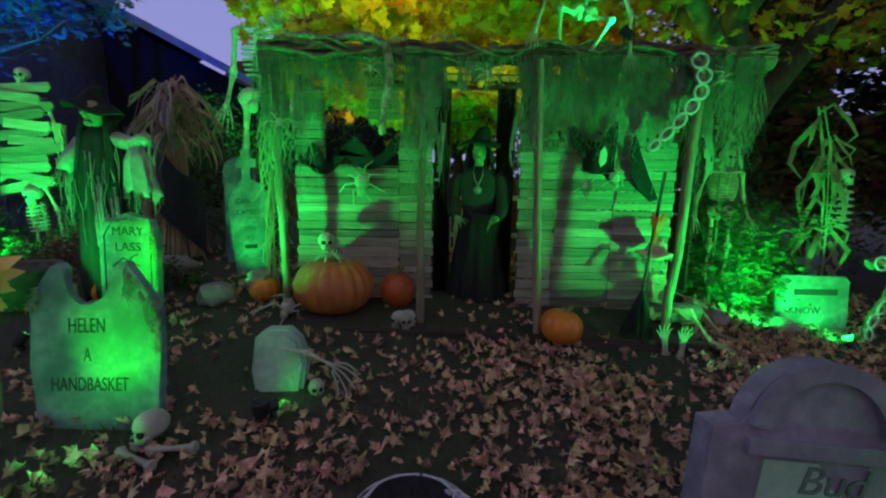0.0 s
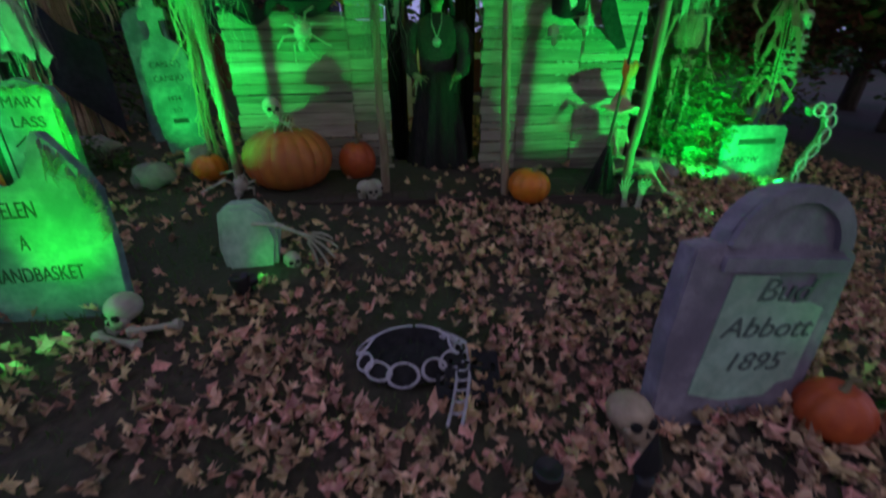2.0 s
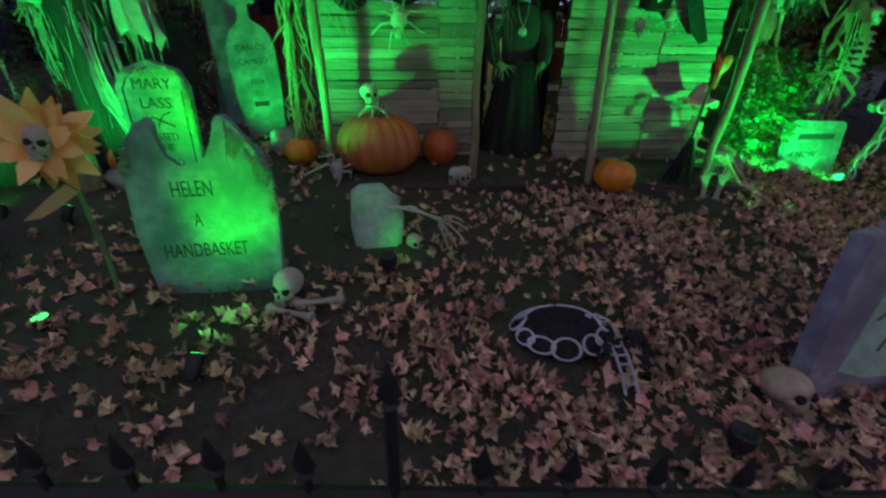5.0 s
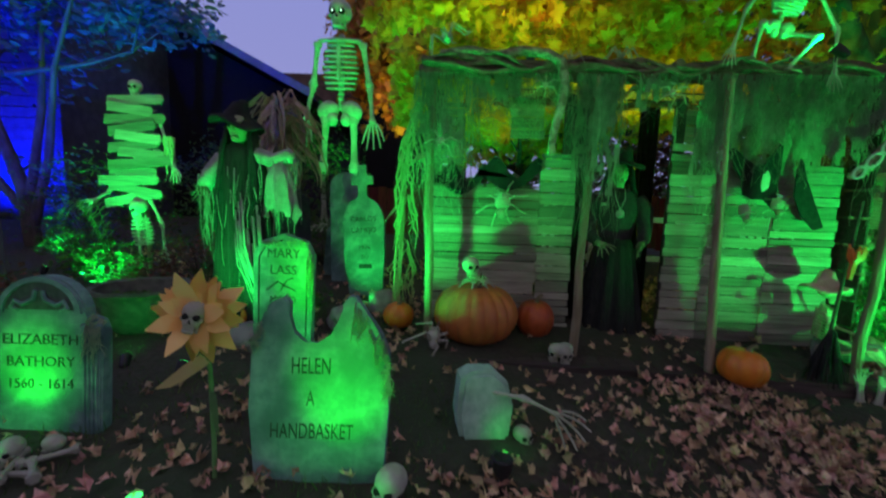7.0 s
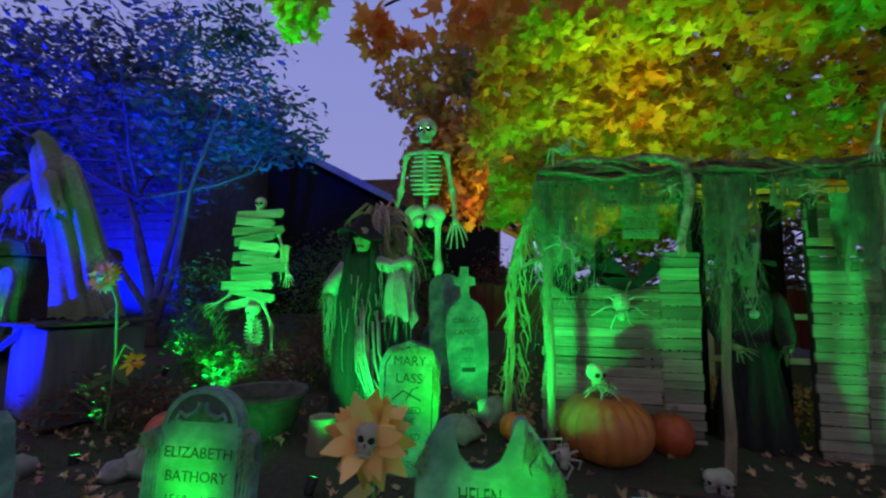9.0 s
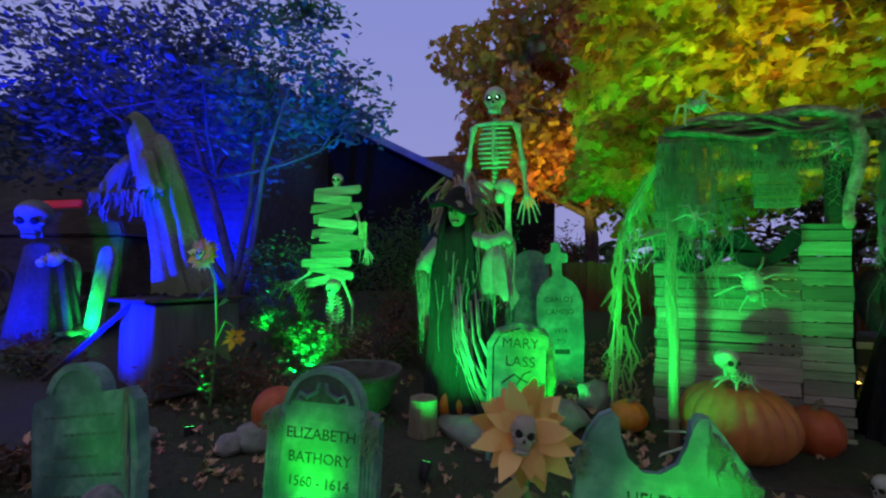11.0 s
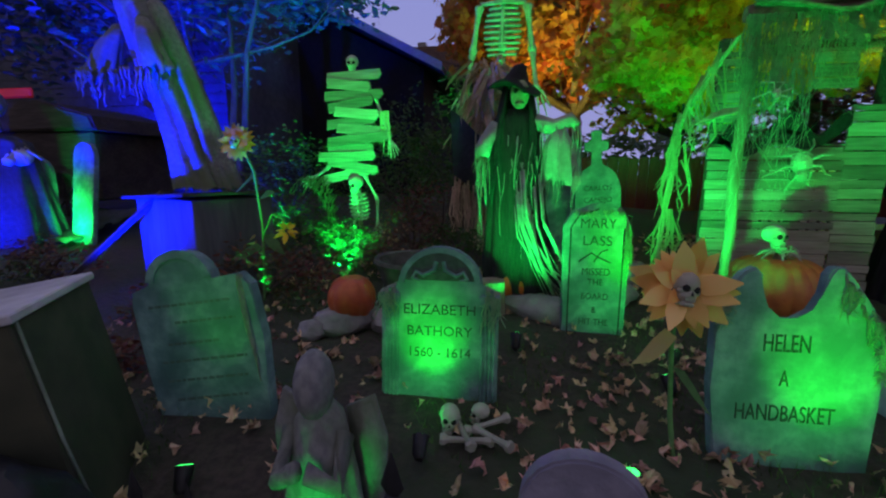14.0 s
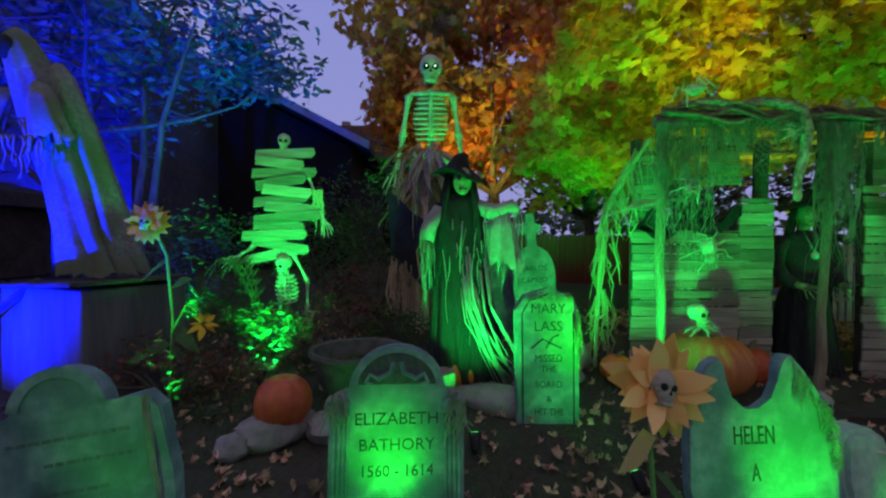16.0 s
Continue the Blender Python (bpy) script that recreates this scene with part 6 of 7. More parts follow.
def build_straw_figure():
    rng = random.Random(9)
    th = thing("corn_shock", pose(-3.6, 5.65, gz(-3.6, 5.65)), "tall shock of dry brown corn stalks under a dark cloth", "corn shock")
    bm = bm_new()
    for k in range(46):
        a, r = rng.uniform(0, 6.28), rng.uniform(0.03, 0.16)
        x, y = r * math.cos(a), r * math.sin(a)
        tube(bm, [(x * 1.9, y * 1.9, 0), (x, y, 0.9), (x * 0.8, y * 0.8, rng.uniform(1.7, 2.1))], [0.014, 0.013, 0.008], 5)
    tagged(part("stalk", bm, M_STRAW, th), kind="stuff")
    bm = bm_new()
    for k in range(150):
        a = rng.uniform(0, 6.28)
        d = Vector((math.cos(a), 0.8 * math.sin(a), 0))
        p = d * rng.uniform(0.0, 0.12) + Vector((0, 0, rng.uniform(1.55, 2.3)))
        out, fall, w = rng.uniform(0.14, 0.42), rng.uniform(0.15, 0.6), rng.uniform(0.025, 0.06)
        side = Vector((rng.uniform(-0.06, 0.06), rng.uniform(-0.06, 0.06), 0))
        strip(bm, [p, p + d * out * 0.45 + Vector((0, 0, rng.uniform(0.03, 0.13))), p + d * out + side + Vector((0, 0, -fall * 0.25)), p + d * out * 1.15 + side * 2 - Vector((0, 0, fall * 0.7)), p + d * out * 1.1 + side * 3 - Vector((0, 0, fall))], [w * 0.5, w, w, w * 0.7, 0.005], (rng.uniform(-1, 1), rng.uniform(-1, 1), 0.4))
    for k in range(40):
        p = Vector((rng.uniform(-0.42, -0.05), rng.uniform(-0.3, -0.1), rng.uniform(0.75, 1.0)))
        w = rng.uniform(0.012, 0.028)
        strip(bm, [p, p + Vector((rng.uniform(-0.05, 0.05), -0.03, -0.3)), p + Vector((rng.uniform(-0.1, 0.1), -0.04, -rng.uniform(0.45, 0.7)))], [w, w, 0.004])
    bmesh.ops.solidify(bm, geom=bm.faces[:], thickness=0.004)
    tagged(part("husk_mass", bm, M_STRAW, th, smooth=False), kind="stuff")
    bm = bm_new()
    n = 18
    rows = []
    for j in range(n + 1):
        f = j / n
        rows.append([bm.verts.new((-0.44 + 0.92 * g + 0.05 * f, -0.30 - 0.05 * math.sin(g * 11 + f * 2), (1.72 - 0.72 * g) * (1 - f) + (0.95 - 0.9 * g) * f + 0.02 * math.sin(g * 14))) for g in [i / 14 for i in range(15)]])
    for p, q in zip(rows, rows[1:]):
        for k in range(14):
            bm.faces.new((p[k], p[k + 1], q[k + 1], q[k]))
    bmesh.ops.solidify(bm, geom=bm.faces[:], thickness=0.006)
    part("dark_cloth", bm, M_SLATECLOTH, th, "dark slate cloth")


build_straw_figure()


def build_plank_skeleton():
    rng = random.Random(12)
    base = gz(-5.3, 5.42)
    th = thing("plank_skeleton", pose(-5.3, 5.42, base), "skeleton nailed behind a crooked stack of short boards on a post", "skeleton")
    bm = bm_new()
    tube(bm, [(0.02, 0.08, 0), (0.0, 0.08, 1.2), (0.0, 0.08, 2.25)], 0.03, 8)
    part("post", bm, M_POLE, th)
    skull_parts(th, "skull", (0.0, 0.0, 2.33), 0.105, (0, 0, 10))
    zs = [2.18, 2.07, 1.95, 1.84, 1.73, 1.63, 1.53, 1.42, 1.31, 1.20, 1.08, 0.97]
    tilts = [3, -6, 2, 10, -5, 7, -4, 6, -2, 2, -10, 13]
    for z, t in zip(zs, tilts):
        bm = bm_new()
        w = rng.uniform(0.58, 0.88)
        x = rng.uniform(-0.1, 0.1)
        slab(bm, [(-w / 2, -0.06), (w / 2 - 0.05, -0.065), (w / 2, -0.01), (w / 2 - 0.02, 0.055), (-w / 2 + 0.02, 0.06)], -0.012, 0.012, 0.003)
        m = pose(x, -0.06 + rng.uniform(-0.02, 0.02), z, rng.uniform(-6, 6), -t, 0)
        for v in bm.verts:
            v.co = m @ v.co
        part("board", bm, M_PALLET, th, smooth=False)
    bm = bm_new()
    rib_shape(bm, (0.02, 0.03, 2.1), (0.02, 0.03, 1.4), 0.17, 0.08, 8, 0.012)
    part("ribcage", bm, M_BONE, th).location = (0, 0.12, 0)
    for pts in (((0.28, 0, 1.95), (0.42, -0.05, 1.62), (0.52, -0.1, 1.35)), ((-0.25, 0, 1.3), (-0.36, -0.05, 1.05), (-0.55, -0.1, 0.92)), ((-0.05, 0, 0.95), (-0.02, -0.04, 0.6), (-0.05, 0, 0.2)), ((0.12, 0, 0.95), (0.3, -0.05, 0.65), (0.28, 0, 0.3))):
        bm = bm_new()
        bone(bm, pts[0], pts[1], 0.02)
        bone(bm, pts[1], pts[2], 0.018)
        hand_shape(bm, pts[2], Vector(pts[2]) - Vector(pts[1]), 0.16)
        part("limb", bm, M_BONE, th)
    skull_parts(th, "lower_skull", (0.02, -0.08, 0.84), 0.12, (10, 0, -30))
    bm = bm_new()
    rib_shape(bm, (0.05, -0.05, 0.72), (0.08, -0.05, 0.42), 0.13, 0.07, 7, 0.011)
    tube(bm, [(0.05, -0.01, 0.76), (0.06, 0.0, 0.58), (0.08, -0.01, 0.38)], 0.014, 6)
    part("lower_ribcage", bm, M_BONE, th)
    # dangling husks at the side
    bm = bm_new()
    rags(bm, rng, 0.34, 0.48, -0.1, 0.05, 1.75, 12, 0.6, (0.015, 0.035))
    part("husk_rag", bm, M_CORN, th)
    # fern fronds
    th = thing("fern", pose(-5.35, 5.0, gz(-5.35, 5.0)), "fern fronds lit bright green beside the plank skeleton", "fern")
    for a, l in ((165, 0.75), (190, 0.6), (140, 0.55), (215, 0.5)):
        bm = bm_new()
        d = Vector((math.cos(radians(a)), math.sin(radians(a)) * 0.5, 0))
        pts = [Vector((0, 0, 0.1)) + d * l * k / 12 + Vector((0, 0, 0.85 * math.sin(k / 12 * 2.2))) for k in range(13)]
        tube(bm, pts, 0.005, 5)
        for k in range(3, 13):
            for s in (-1, 1):
                e = Vector((0.15, 0.3 * s, 0.35 * s)) * (0.34 - 0.02 * k)
                strip(bm, [pts[k], pts[k] + e * 0.5, pts[k] + e], [0.03, 0.028, 0.004])
        bmesh.ops.solidify(bm, geom=bm.faces[:], thickness=0.002)
        part("frond", bm, M_STALK, th, smooth=False)


build_plank_skeleton()


def corn_stalk(m, path, label, seed, leaves=26, tassel=True, spread=0.16, wide=1.0):
    rng = random.Random(seed)
    th = thing("corn_stalk", m, label, "corn stalk", "dry corn stalks")
    path = [Vector(p) for p in path]
    for j in range(4):
        bm = bm_new()
        o = Vector((rng.uniform(-0.05, 0.05), rng.uniform(-0.05, 0.05), 0))
        tube(bm, [p + o * (1 + 0.4 * math.sin(i * 2 + j)) for i, p in enumerate(path)], [0.012 - 0.006 * i / len(path) for i in range(len(path))], 6)
        part("stalk", bm, M_CORN, th)
    for j in range(leaves):
        f = rng.uniform(0.08, 0.97) * (len(path) - 1)
        i = min(int(f), len(path) - 2)
        p = path[i].lerp(path[i + 1], f - i)
        a = rng.uniform(0, 6.28)
        d = Vector((math.cos(a), math.sin(a) * 0.7, 0))
        l = rng.uniform(0.18, 0.62)
        bm = bm_new()
        w = rng.uniform(0.010, 0.028) * wide
        pts = [p, p + d * spread * 0.5 + Vector((0, 0, 0.08)), p + d * spread * rng.uniform(0.8, 1.5) + Vector((0, 0, -l * 0.25)), p + d * spread * rng.uniform(0.7, 1.6) + Vector((rng.uniform(-0.06, 0.06), 0, -l * 0.65)), p + d * spread * rng.uniform(0.6, 1.5) + Vector((rng.uniform(-0.08, 0.08), 0, -l))]
        strip(bm, pts, [w * 0.6, w, w, w * 0.7, 0.004])
        bmesh.ops.solidify(bm, geom=bm.faces[:], thickness=0.003)
        part("husk_leaf", bm, M_CORN, th, smooth=False)
    return th


g0 = gz(-1.83, 4.45)
th = corn_stalk(pose(-1.83, 4.42, g0), [(0, 0, 0), (0.02, 0, 0.6), (0.04, -0.02, 1.2), (0.06, -0.1, 1.55), (0.16, -0.25, 1.85), (0.28, -0.45, 2.15)], "dry corn stalks tied to the shack corner and lit green", 31, 52, spread=0.10)
bm = bm_new()
for k in range(5):
    tube(bm, [(0.06, -0.1, 1.5), (0.2 + 0.01 * k, -0.4, 1.56 + 0.015 * k), (0.42 + 0.02 * k, -0.62, 1.60 + 0.02 * math.sin(k))], [0.010, 0.009, 0.004], 5)
part("side_stalk", bm, M_CORN, th)
th = corn_stalk(pose(4.62, 4.95, gz(4.6, 4.95)), [(0, 0, 0), (-0.02, 0, 0.8), (-0.06, 0, 1.5), (-0.16, 0, 2.1), (-0.30, -0.02, 2.55)], "dry corn stalks with broad husk leaves standing behind a gravestone", 33, 34, spread=0.24, wide=2.6)
skull_parts(th, "skull", (0.02, -0.14, 1.75), 0.1, (0, 0, 20), M_BONE)
bm = bm_new()
rib_shape(bm, (0.02, -0.1, 1.6), (0.02, -0.1, 1.2), 0.13, 0.06, 6, 0.011)
part("ribcage", bm, M_BONE, th)


def petals(parent, c, r, n, mat, tilt, seed, wild=1.0):
    rng = random.Random(seed)
    bm = bm_new()
    for i, (a, w) in enumerate(((0.18, 0.05), (0.40, 0.215), (0.68, 0.20), (1.0, 0.02))):
        bm.verts.new((-w * r * 0.9, -0.06 * r * math.sin(a * 3), a * r))
        bm.verts.new((w * r * 0.9, -0.06 * r * math.sin(a * 3), a * r))
    bm.verts.ensure_lookup_table()
    for i in range(3):
        bm.faces.new((bm.verts[2 * i], bm.verts[2 * i + 1], bm.verts[2 * i + 3], bm.verts[2 * i + 2]))
    bmesh.ops.solidify(bm, geom=bm.faces[:], thickness=0.003)
    me = mesh_of("petal", bm, mat)
    for k in range(n):
        ob = new("petal", me)
        ob.parent = parent
        s = 1 + wild * rng.uniform(-0.30, 0.16)
        ob.matrix_basis = Matrix.Translation(c) @ tilt @ Matrix.Rotation(2 * math.pi * (k + rng.uniform(-0.3, 0.3)) / n, 4, "Y") @ Matrix.Rotation(radians(wild * rng.uniform(-34, 26) + (14 if k % 2 else -6)), 4, "X") @ Matrix.Diagonal((s, s, s, 1))


def leaf_blade(parent, base, tip, width, mat=None):
    b, t = Vector(base), Vector(tip)
    bm = bm_new()
    strip(bm, [b, b.lerp(t, 0.3) + Vector((0, 0, 0.02)), b.lerp(t, 0.6) + Vector((0, 0, 0.01)), t], [0.01, width, width * 0.85, 0.004], (0.2, 0.6, 0.75))
    bmesh.ops.solidify(bm, geom=bm.faces[:], thickness=0.003)
    part("leaf", bm, mat or M_STALK, parent)


def sunflower(x, y, z, r, mat, label, stem, seed, skull=0.42, tilt=(-12, 0, 0), wild=1.0):
    g = gz(x, y)
    th = thing("sunflower", pose(x, y, g), label, "artificial flower", "artificial sunflowers with skulls")
    c = Vector((0, 0, z - g))
    t = pose(0, 0, 0, *tilt)
    petals(th, c, r * 1.08, 30, mat, t, seed, wild)
    petals(th, c + Vector((0, -0.012, 0)), r * 0.85, 26, mat, t, seed + 1, wild)
    bm = bm_new()
    ball(bm, c + Vector((0, 0.01, 0)), (r * 0.36, 0.025, r * 0.36), 14, 8)
    part("flower_heart", bm, M_BARK, th)
    skull_parts(th, "skull", c + Vector((0, -0.03, 0)), r * skull, (tilt[0], 12, 12), M_BONE)
    bm = bm_new()
    tube(bm, [c + Vector((0, 0.03, 0))] + [Vector(p) for p in stem], [0.012] * (len(stem) + 1), 7)
    part("stem", bm, M_STALK, th)
    return th


th = sunflower(-2.50, 2.13, 0.82, 0.20, M_PETAL, "large orange fabric sunflower with a small skull in its heart", [(0.01, 0.06, 0.55), (0.03, 0.04, 0.2), (0.05, 0.0, 0.0)], 41)
leaf_blade(th, (0.02, 0.04, 0.60), (-0.19, -0.06, 0.50), 0.13, M_PALEBLADE)
leaf_blade(th, (0.02, 0.04, 0.45), (0.14, -0.1, 0.30), 0.06)
th = sunflower(-5.68, 3.6, 1.57, 0.155, M_PETALY, "yellow fabric sunflower with a small skull on a tall green stem", [(0.1, 0.05, 1.2), (0.16, 0.03, 0.7), (0.14, 0.0, 0.0)], 43, wild=0.25)
leaf_blade(th, (0.1, 0.05, 1.15), (-0.06, -0.02, 1.0), 0.12)
leaf_blade(th, (0.14, 0.04, 0.95), (0.35, -0.04, 1.02), 0.10)
leaf_blade(th, (0.16, 0.03, 0.62), (0.42, -0.06, 0.46), 0.12)
leaf_blade(th, (0.15, 0.02, 0.5), (-0.12, -0.08, 0.4), 0.14)
bm = bm_new()
tube(bm, [(0.16, 0.03, 0.62), (0.28, 0, 0.82), (0.40, -0.03, 0.78), (0.44, -0.05, 0.70)], 0.009, 6)
part("side_stem", bm, M_STALK, th)
petals(th, (0.45, -0.06, 0.68), 0.13, 14, M_PETALY, pose(0, 0, 0, -70, 30, 0), 44)


def build_planter():
    g = gz(-4.12, 3.8)
    th = thing("round_planter", pose(-4.12, 3.85, g), "round dark planter tub with a wide open rim", "planter")
    bm = bm_new()
    lathe(bm, [(0.0, 0.0), (0.22, 0.0), (0.30, 0.12), (0.36, 0.30), (0.385, 0.36), (0.40, 0.37), (0.39, 0.40), (0.345, 0.39), (0.30, 0.24), (0.2, 0.12), (0.0, 0.10)], 36)
    for v in bm.verts:
        v.co *= 1 + 0.03 * noise.noise(v.co * 6)
    part("tub", bm, M_CAULDRON, th)
    rng = np.random.default_rng(3)
    pts = cloud(rng, 260, (0.1, -0.24, 0.34), (0.28, 0.12, 0.06), 0.0, 0.3, 2, 1)
    ob = new("trailing_leaves", leaf_mesh("trailing_leaves", pts, rng.uniform(0.03, 0.06, len(pts)), M_GREENLEAF, OVAL, 0.2, 0.3, 2))
    ob.parent = th
    th["kind"] = "thing"
    bm = bm_new()
    lathe(bm, [(0.0, 0.0), (0.135, 0.0), (0.12, 0.1), (0.115, 0.28), (0.11, 0.30), (0.0, 0.305)], 22, 7, 0.06)
    solo("tree_stump", bm, M_POLE, pose(-3.41, 3.6, gz(-3.4, 3.6)), "small sawn log stump standing in the yard", "stump")


build_planter()


def build_ghost():
    rng = random.Random(15)
    cloth, rag, dark = (bm_new() for _ in range(3))
    drape(cloth, [(2.01, 0.03, 0.03, -0.17, -0.22), (1.95, 0.09, 0.10, -0.17, -0.20), (1.78, 0.145, 0.14, -0.14, -0.17), (1.5, 0.18, 0.16, -0.08, -0.12), (1.2, 0.20, 0.17, -0.02, -0.06), (0.8, 0.20, 0.18, 0.08, 0.0), (0.4, 0.22, 0.20, 0.16, 0.05), (0.0, 0.30, 0.24, 0.24, 0.08)], 9, 0.13, 3.0, ragged=0.08)
    drape(cloth, [(1.78, 0.03, 0.03, 0.05, -0.11), (1.70, 0.085, 0.09, 0.055, -0.10), (1.3, 0.14, 0.13, 0.12, -0.03), (0.8, 0.17, 0.15, 0.20, 0.06), (0.02, 0.23, 0.2, 0.33, 0.14)], 7, 0.14, 8.0, 40, 0.06)
    drape(cloth, [(1.55, 0.06, 0.05, -0.30, -0.16), (1.40, 0.13, 0.07, -0.44, -0.16), (1.20, 0.17, 0.08, -0.55, -0.16), (0.95, 0.2, 0.09, -0.62, -0.16)], 7, 0.2, 5.0, 32, 0.2)
    drape(cloth, [(1.58, 0.05, 0.05, 0.0, -0.22), (1.45, 0.11, 0.06, 0.06, -0.27), (1.25, 0.13, 0.07, 0.10, -0.27), (1.02, 0.15, 0.07, 0.12, -0.25)], 6, 0.2, 7.0, 32, 0.22)
    rags(rag, rng, -0.80, 0.22, -0.32, -0.20, 1.15, 34, 0.36, (0.015, 0.045))
    ball(dark, (-0.19, -0.27, 1.84), (0.075, 0.07, 0.10), 12, 8)
    figure("hooded_ghost_figure", [(cloth, M_BURLAP), (rag, M_BURLAP), (dark, M_SOCKET)], pose(-6.62, 3.95, 1.10), "hooded ghost figure in grey burlap standing on a wooden box", "ghost figure")
    # the box that it stands on: a leaning coffin-like crate
    th = thing("wooden_box", pose(-6.42, 4.02, gz(-6.3, 4.0), 0, 0, -24), "grey wooden box with a small door and an overhanging lid", "box")
    bm = bm_new()
    box(bm, (0, 0, 0.45), (1.15, 0.8, 0.9), bevel=0.01)
    part("body", bm, M_BOXPAINT, th, smooth=False)
    bm = bm_new()
    box(bm, (-0.02, -0.02, 0.92), (1.32, 0.95, 0.035), rot=Matrix.Rotation(radians(-3), 4, "Y"), bevel=0.006)
    part("lid", bm, M_DARKWOOD, th, smooth=False)
    bm = bm_new()
    box(bm, (-0.585, -0.05, 0.42), (0.02, 0.5, 0.62), bevel=0.004)
    part("door", bm, M_BOXPAINT, th, smooth=False)
    bm = bm_new()
    box(bm, (-0.605, -0.27, 0.42), (0.02, 0.03, 0.5), bevel=0.003)
    part("door_slot", bm, M_LETTER, th, smooth=False)
    th = thing("leaning_plank", pose(-7.2, 3.7, gz(-7.2, 3.7)), "long plank leaning up to the box lid", "plank")
    bm = bm_new()
    tube(bm, [(-0.75, 0.0, 0.0), (0.55, 0.05, 0.98)], 0.035, 4)
    part("plank_board", bm, M_DARKWOOD, th, smooth=False)


build_ghost()


def build_front_left():
    # crate with a pale lid, leaning
    m = pose(-4.81, 1.34, gz(-4.9, 1.3) - 0.03, 0, -9, 30)
    th = thing("storage_crate", m, "olive board crate with pale grey lid at the yard edge", "crate")
    bm = bm_new()
    box(bm, (-0.35, 0.31, 0.485), (0.70, 0.62, 0.97), bevel=0.008)
    part("body", bm, M_CRATE, th, smooth=False)
    bm = bm_new()
    box(bm, (-0.35, 0.31, 0.989), (0.74, 0.66, 0.035), bevel=0.006)
    part("lid", bm, M_CRATELID, th, "pale grey lid", smooth=False)
    bm = bm_new()
    tube(bm, [(0.012, 0.02, 0.98), (0.016, 0.0, 0.5), (0.014, 0.03, 0.05)], 0.006, 5)
    part("cord", bm, M_MOSS, th)
    bm = bm_new()
    bmesh.ops.create_icosphere(bm, subdivisions=4, radius=1.0)
    for v in bm.verts:
        d = v.co.copy()
        v.co = Vector((d.x * 0.38, d.y * 0.3, max(d.z, -0.4) * 0.42)) * (1 + 0.16 * noise.noise(d * 2.2) + 0.12 * abs(noise.noise(d * 5)))
    solo("black_bag", bm, M_BLACKPLASTIC, pose(-4.95, 1.02, gz(-5.0, 1.0) + 0.15), "crumpled shiny black plastic bag", "bag")
    # winged statue lit from the front
    body = bm_new()
    drape(body, [(0.40, 0.05, 0.05, 0, 0), (0.36, 0.10, 0.08, 0, 0), (0.2, 0.14, 0.11, 0, 0), (0.0, 0.17, 0.14, 0, 0)], 7, 0.1, 1.0, 36)
    ball(body, (0.0, -0.03, 0.46), (0.075, 0.085, 0.095), 14, 10)
    for s in (-1, 1):
        slab(body, [(0.08 * s, 0.36), (0.20 * s, 0.40), (0.25 * s, 0.28), (0.24 * s, 0.0), (0.14 * s, 0.02)], 0.05, 0.085, 0.012)
        tube(body, [(0.11 * s, -0.02, 0.32), (0.12 * s, -0.12, 0.22), (0.02 * s, -0.16, 0.28)], [0.04, 0.035, 0.03], 8)
    figure("winged_statue", [(body, M_BURLAP)], pose(-3.95, 1.52, gz(-4, 1.55)) @ Matrix.Diagonal((0.95, 1.05, 1.42, 1)), "small grey winged statue with folded hands on the grass", "statue")
    skull_and_bones(-3.55, 2.16, 0.075, 10, "small pale skull and bones heaped before the fluted gravestone")
    skull_and_bones(-3.40, 2.24, 0.06, -60, "small pale skull and bones heaped before the fluted gravestone")
    gravestone(pose(-3.05, 1.12, gz(-3, 1.1) - 0.01, -6, 0, -6), [(-0.16, 0), (0.16, 0), (0.17, 0.6)] + arc(0, 0.6, 0.17, 0, 180, 12, 0.16) + [(-0.17, 0.6)], 0.06, "small violet-grey round-topped gravestone near the pavement", M_FOAM_PURPLE)


build_front_left()


# seated skeleton, broom and bone hands at the porch corner
SIT = {"elbow": ((-0.20, -0.05, 0.66), (0.20, -0.05, 0.66)), "hand": ((-0.16, -0.22, 0.60), (0.17, -0.22, 0.62)), "knee": ((-0.10, -0.26, 0.60), (0.14, -0.24, 0.62)), "foot": ((-0.12, -0.40, 0.42), (0.16, -0.42, 0.40))}
th = skeleton("seated_skeleton", pose(2.13, 4.0, -0.53, 0, 0, 48), 1.32, "skeleton in a floppy brown hat sitting on the porch corner", SIT, M_BONE_DARK, head_turn=(0, 0, 10))
bm = bm_new()
hat_shape(bm, (0, 0.03, 1.27), 0.19, 0.16, 0.05)
part("floppy_hat", bm, M_STRAW, th, "floppy brown hat")
bm = bm_new()
tube(bm, [(0.05, 0.03, 0.70), (-0.02, -0.18, 0.72), (0.1, -0.38, 0.74)], [0.12, 0.10, 0.07], 12)
part("striped_trouser", bm, M_BURLAP, th)
th = thing("witch_broom", pose(1.74, 3.52, 0.02, 0, 4, 0), "witch broom with dark bristles leaning on the porch edge", "broom")
bm = bm_new()
tube(bm, [(0, 0.02, 0.3), (0.02, 0.03, 0.9), (0.05, 0.05, 1.5)], 0.014, 7)
part("handle", bm, M_DARKWOOD, th)
bm = bm_new()
rng = random.Random(4)
for k in range(70):
    a = rng.uniform(0, 6.28)
    tube(bm, [(0.015 * math.cos(a), 0.015 * math.sin(a), 0.46), (0.07 * math.cos(a), 0.06 * math.sin(a), 0.3), (0.13 * math.cos(a) * rng.uniform(0.5, 1.2), 0.11 * math.sin(a) * rng.uniform(0.5, 1.2), rng.uniform(0.0, 0.06))], [0.006, 0.006, 0.003], 4)
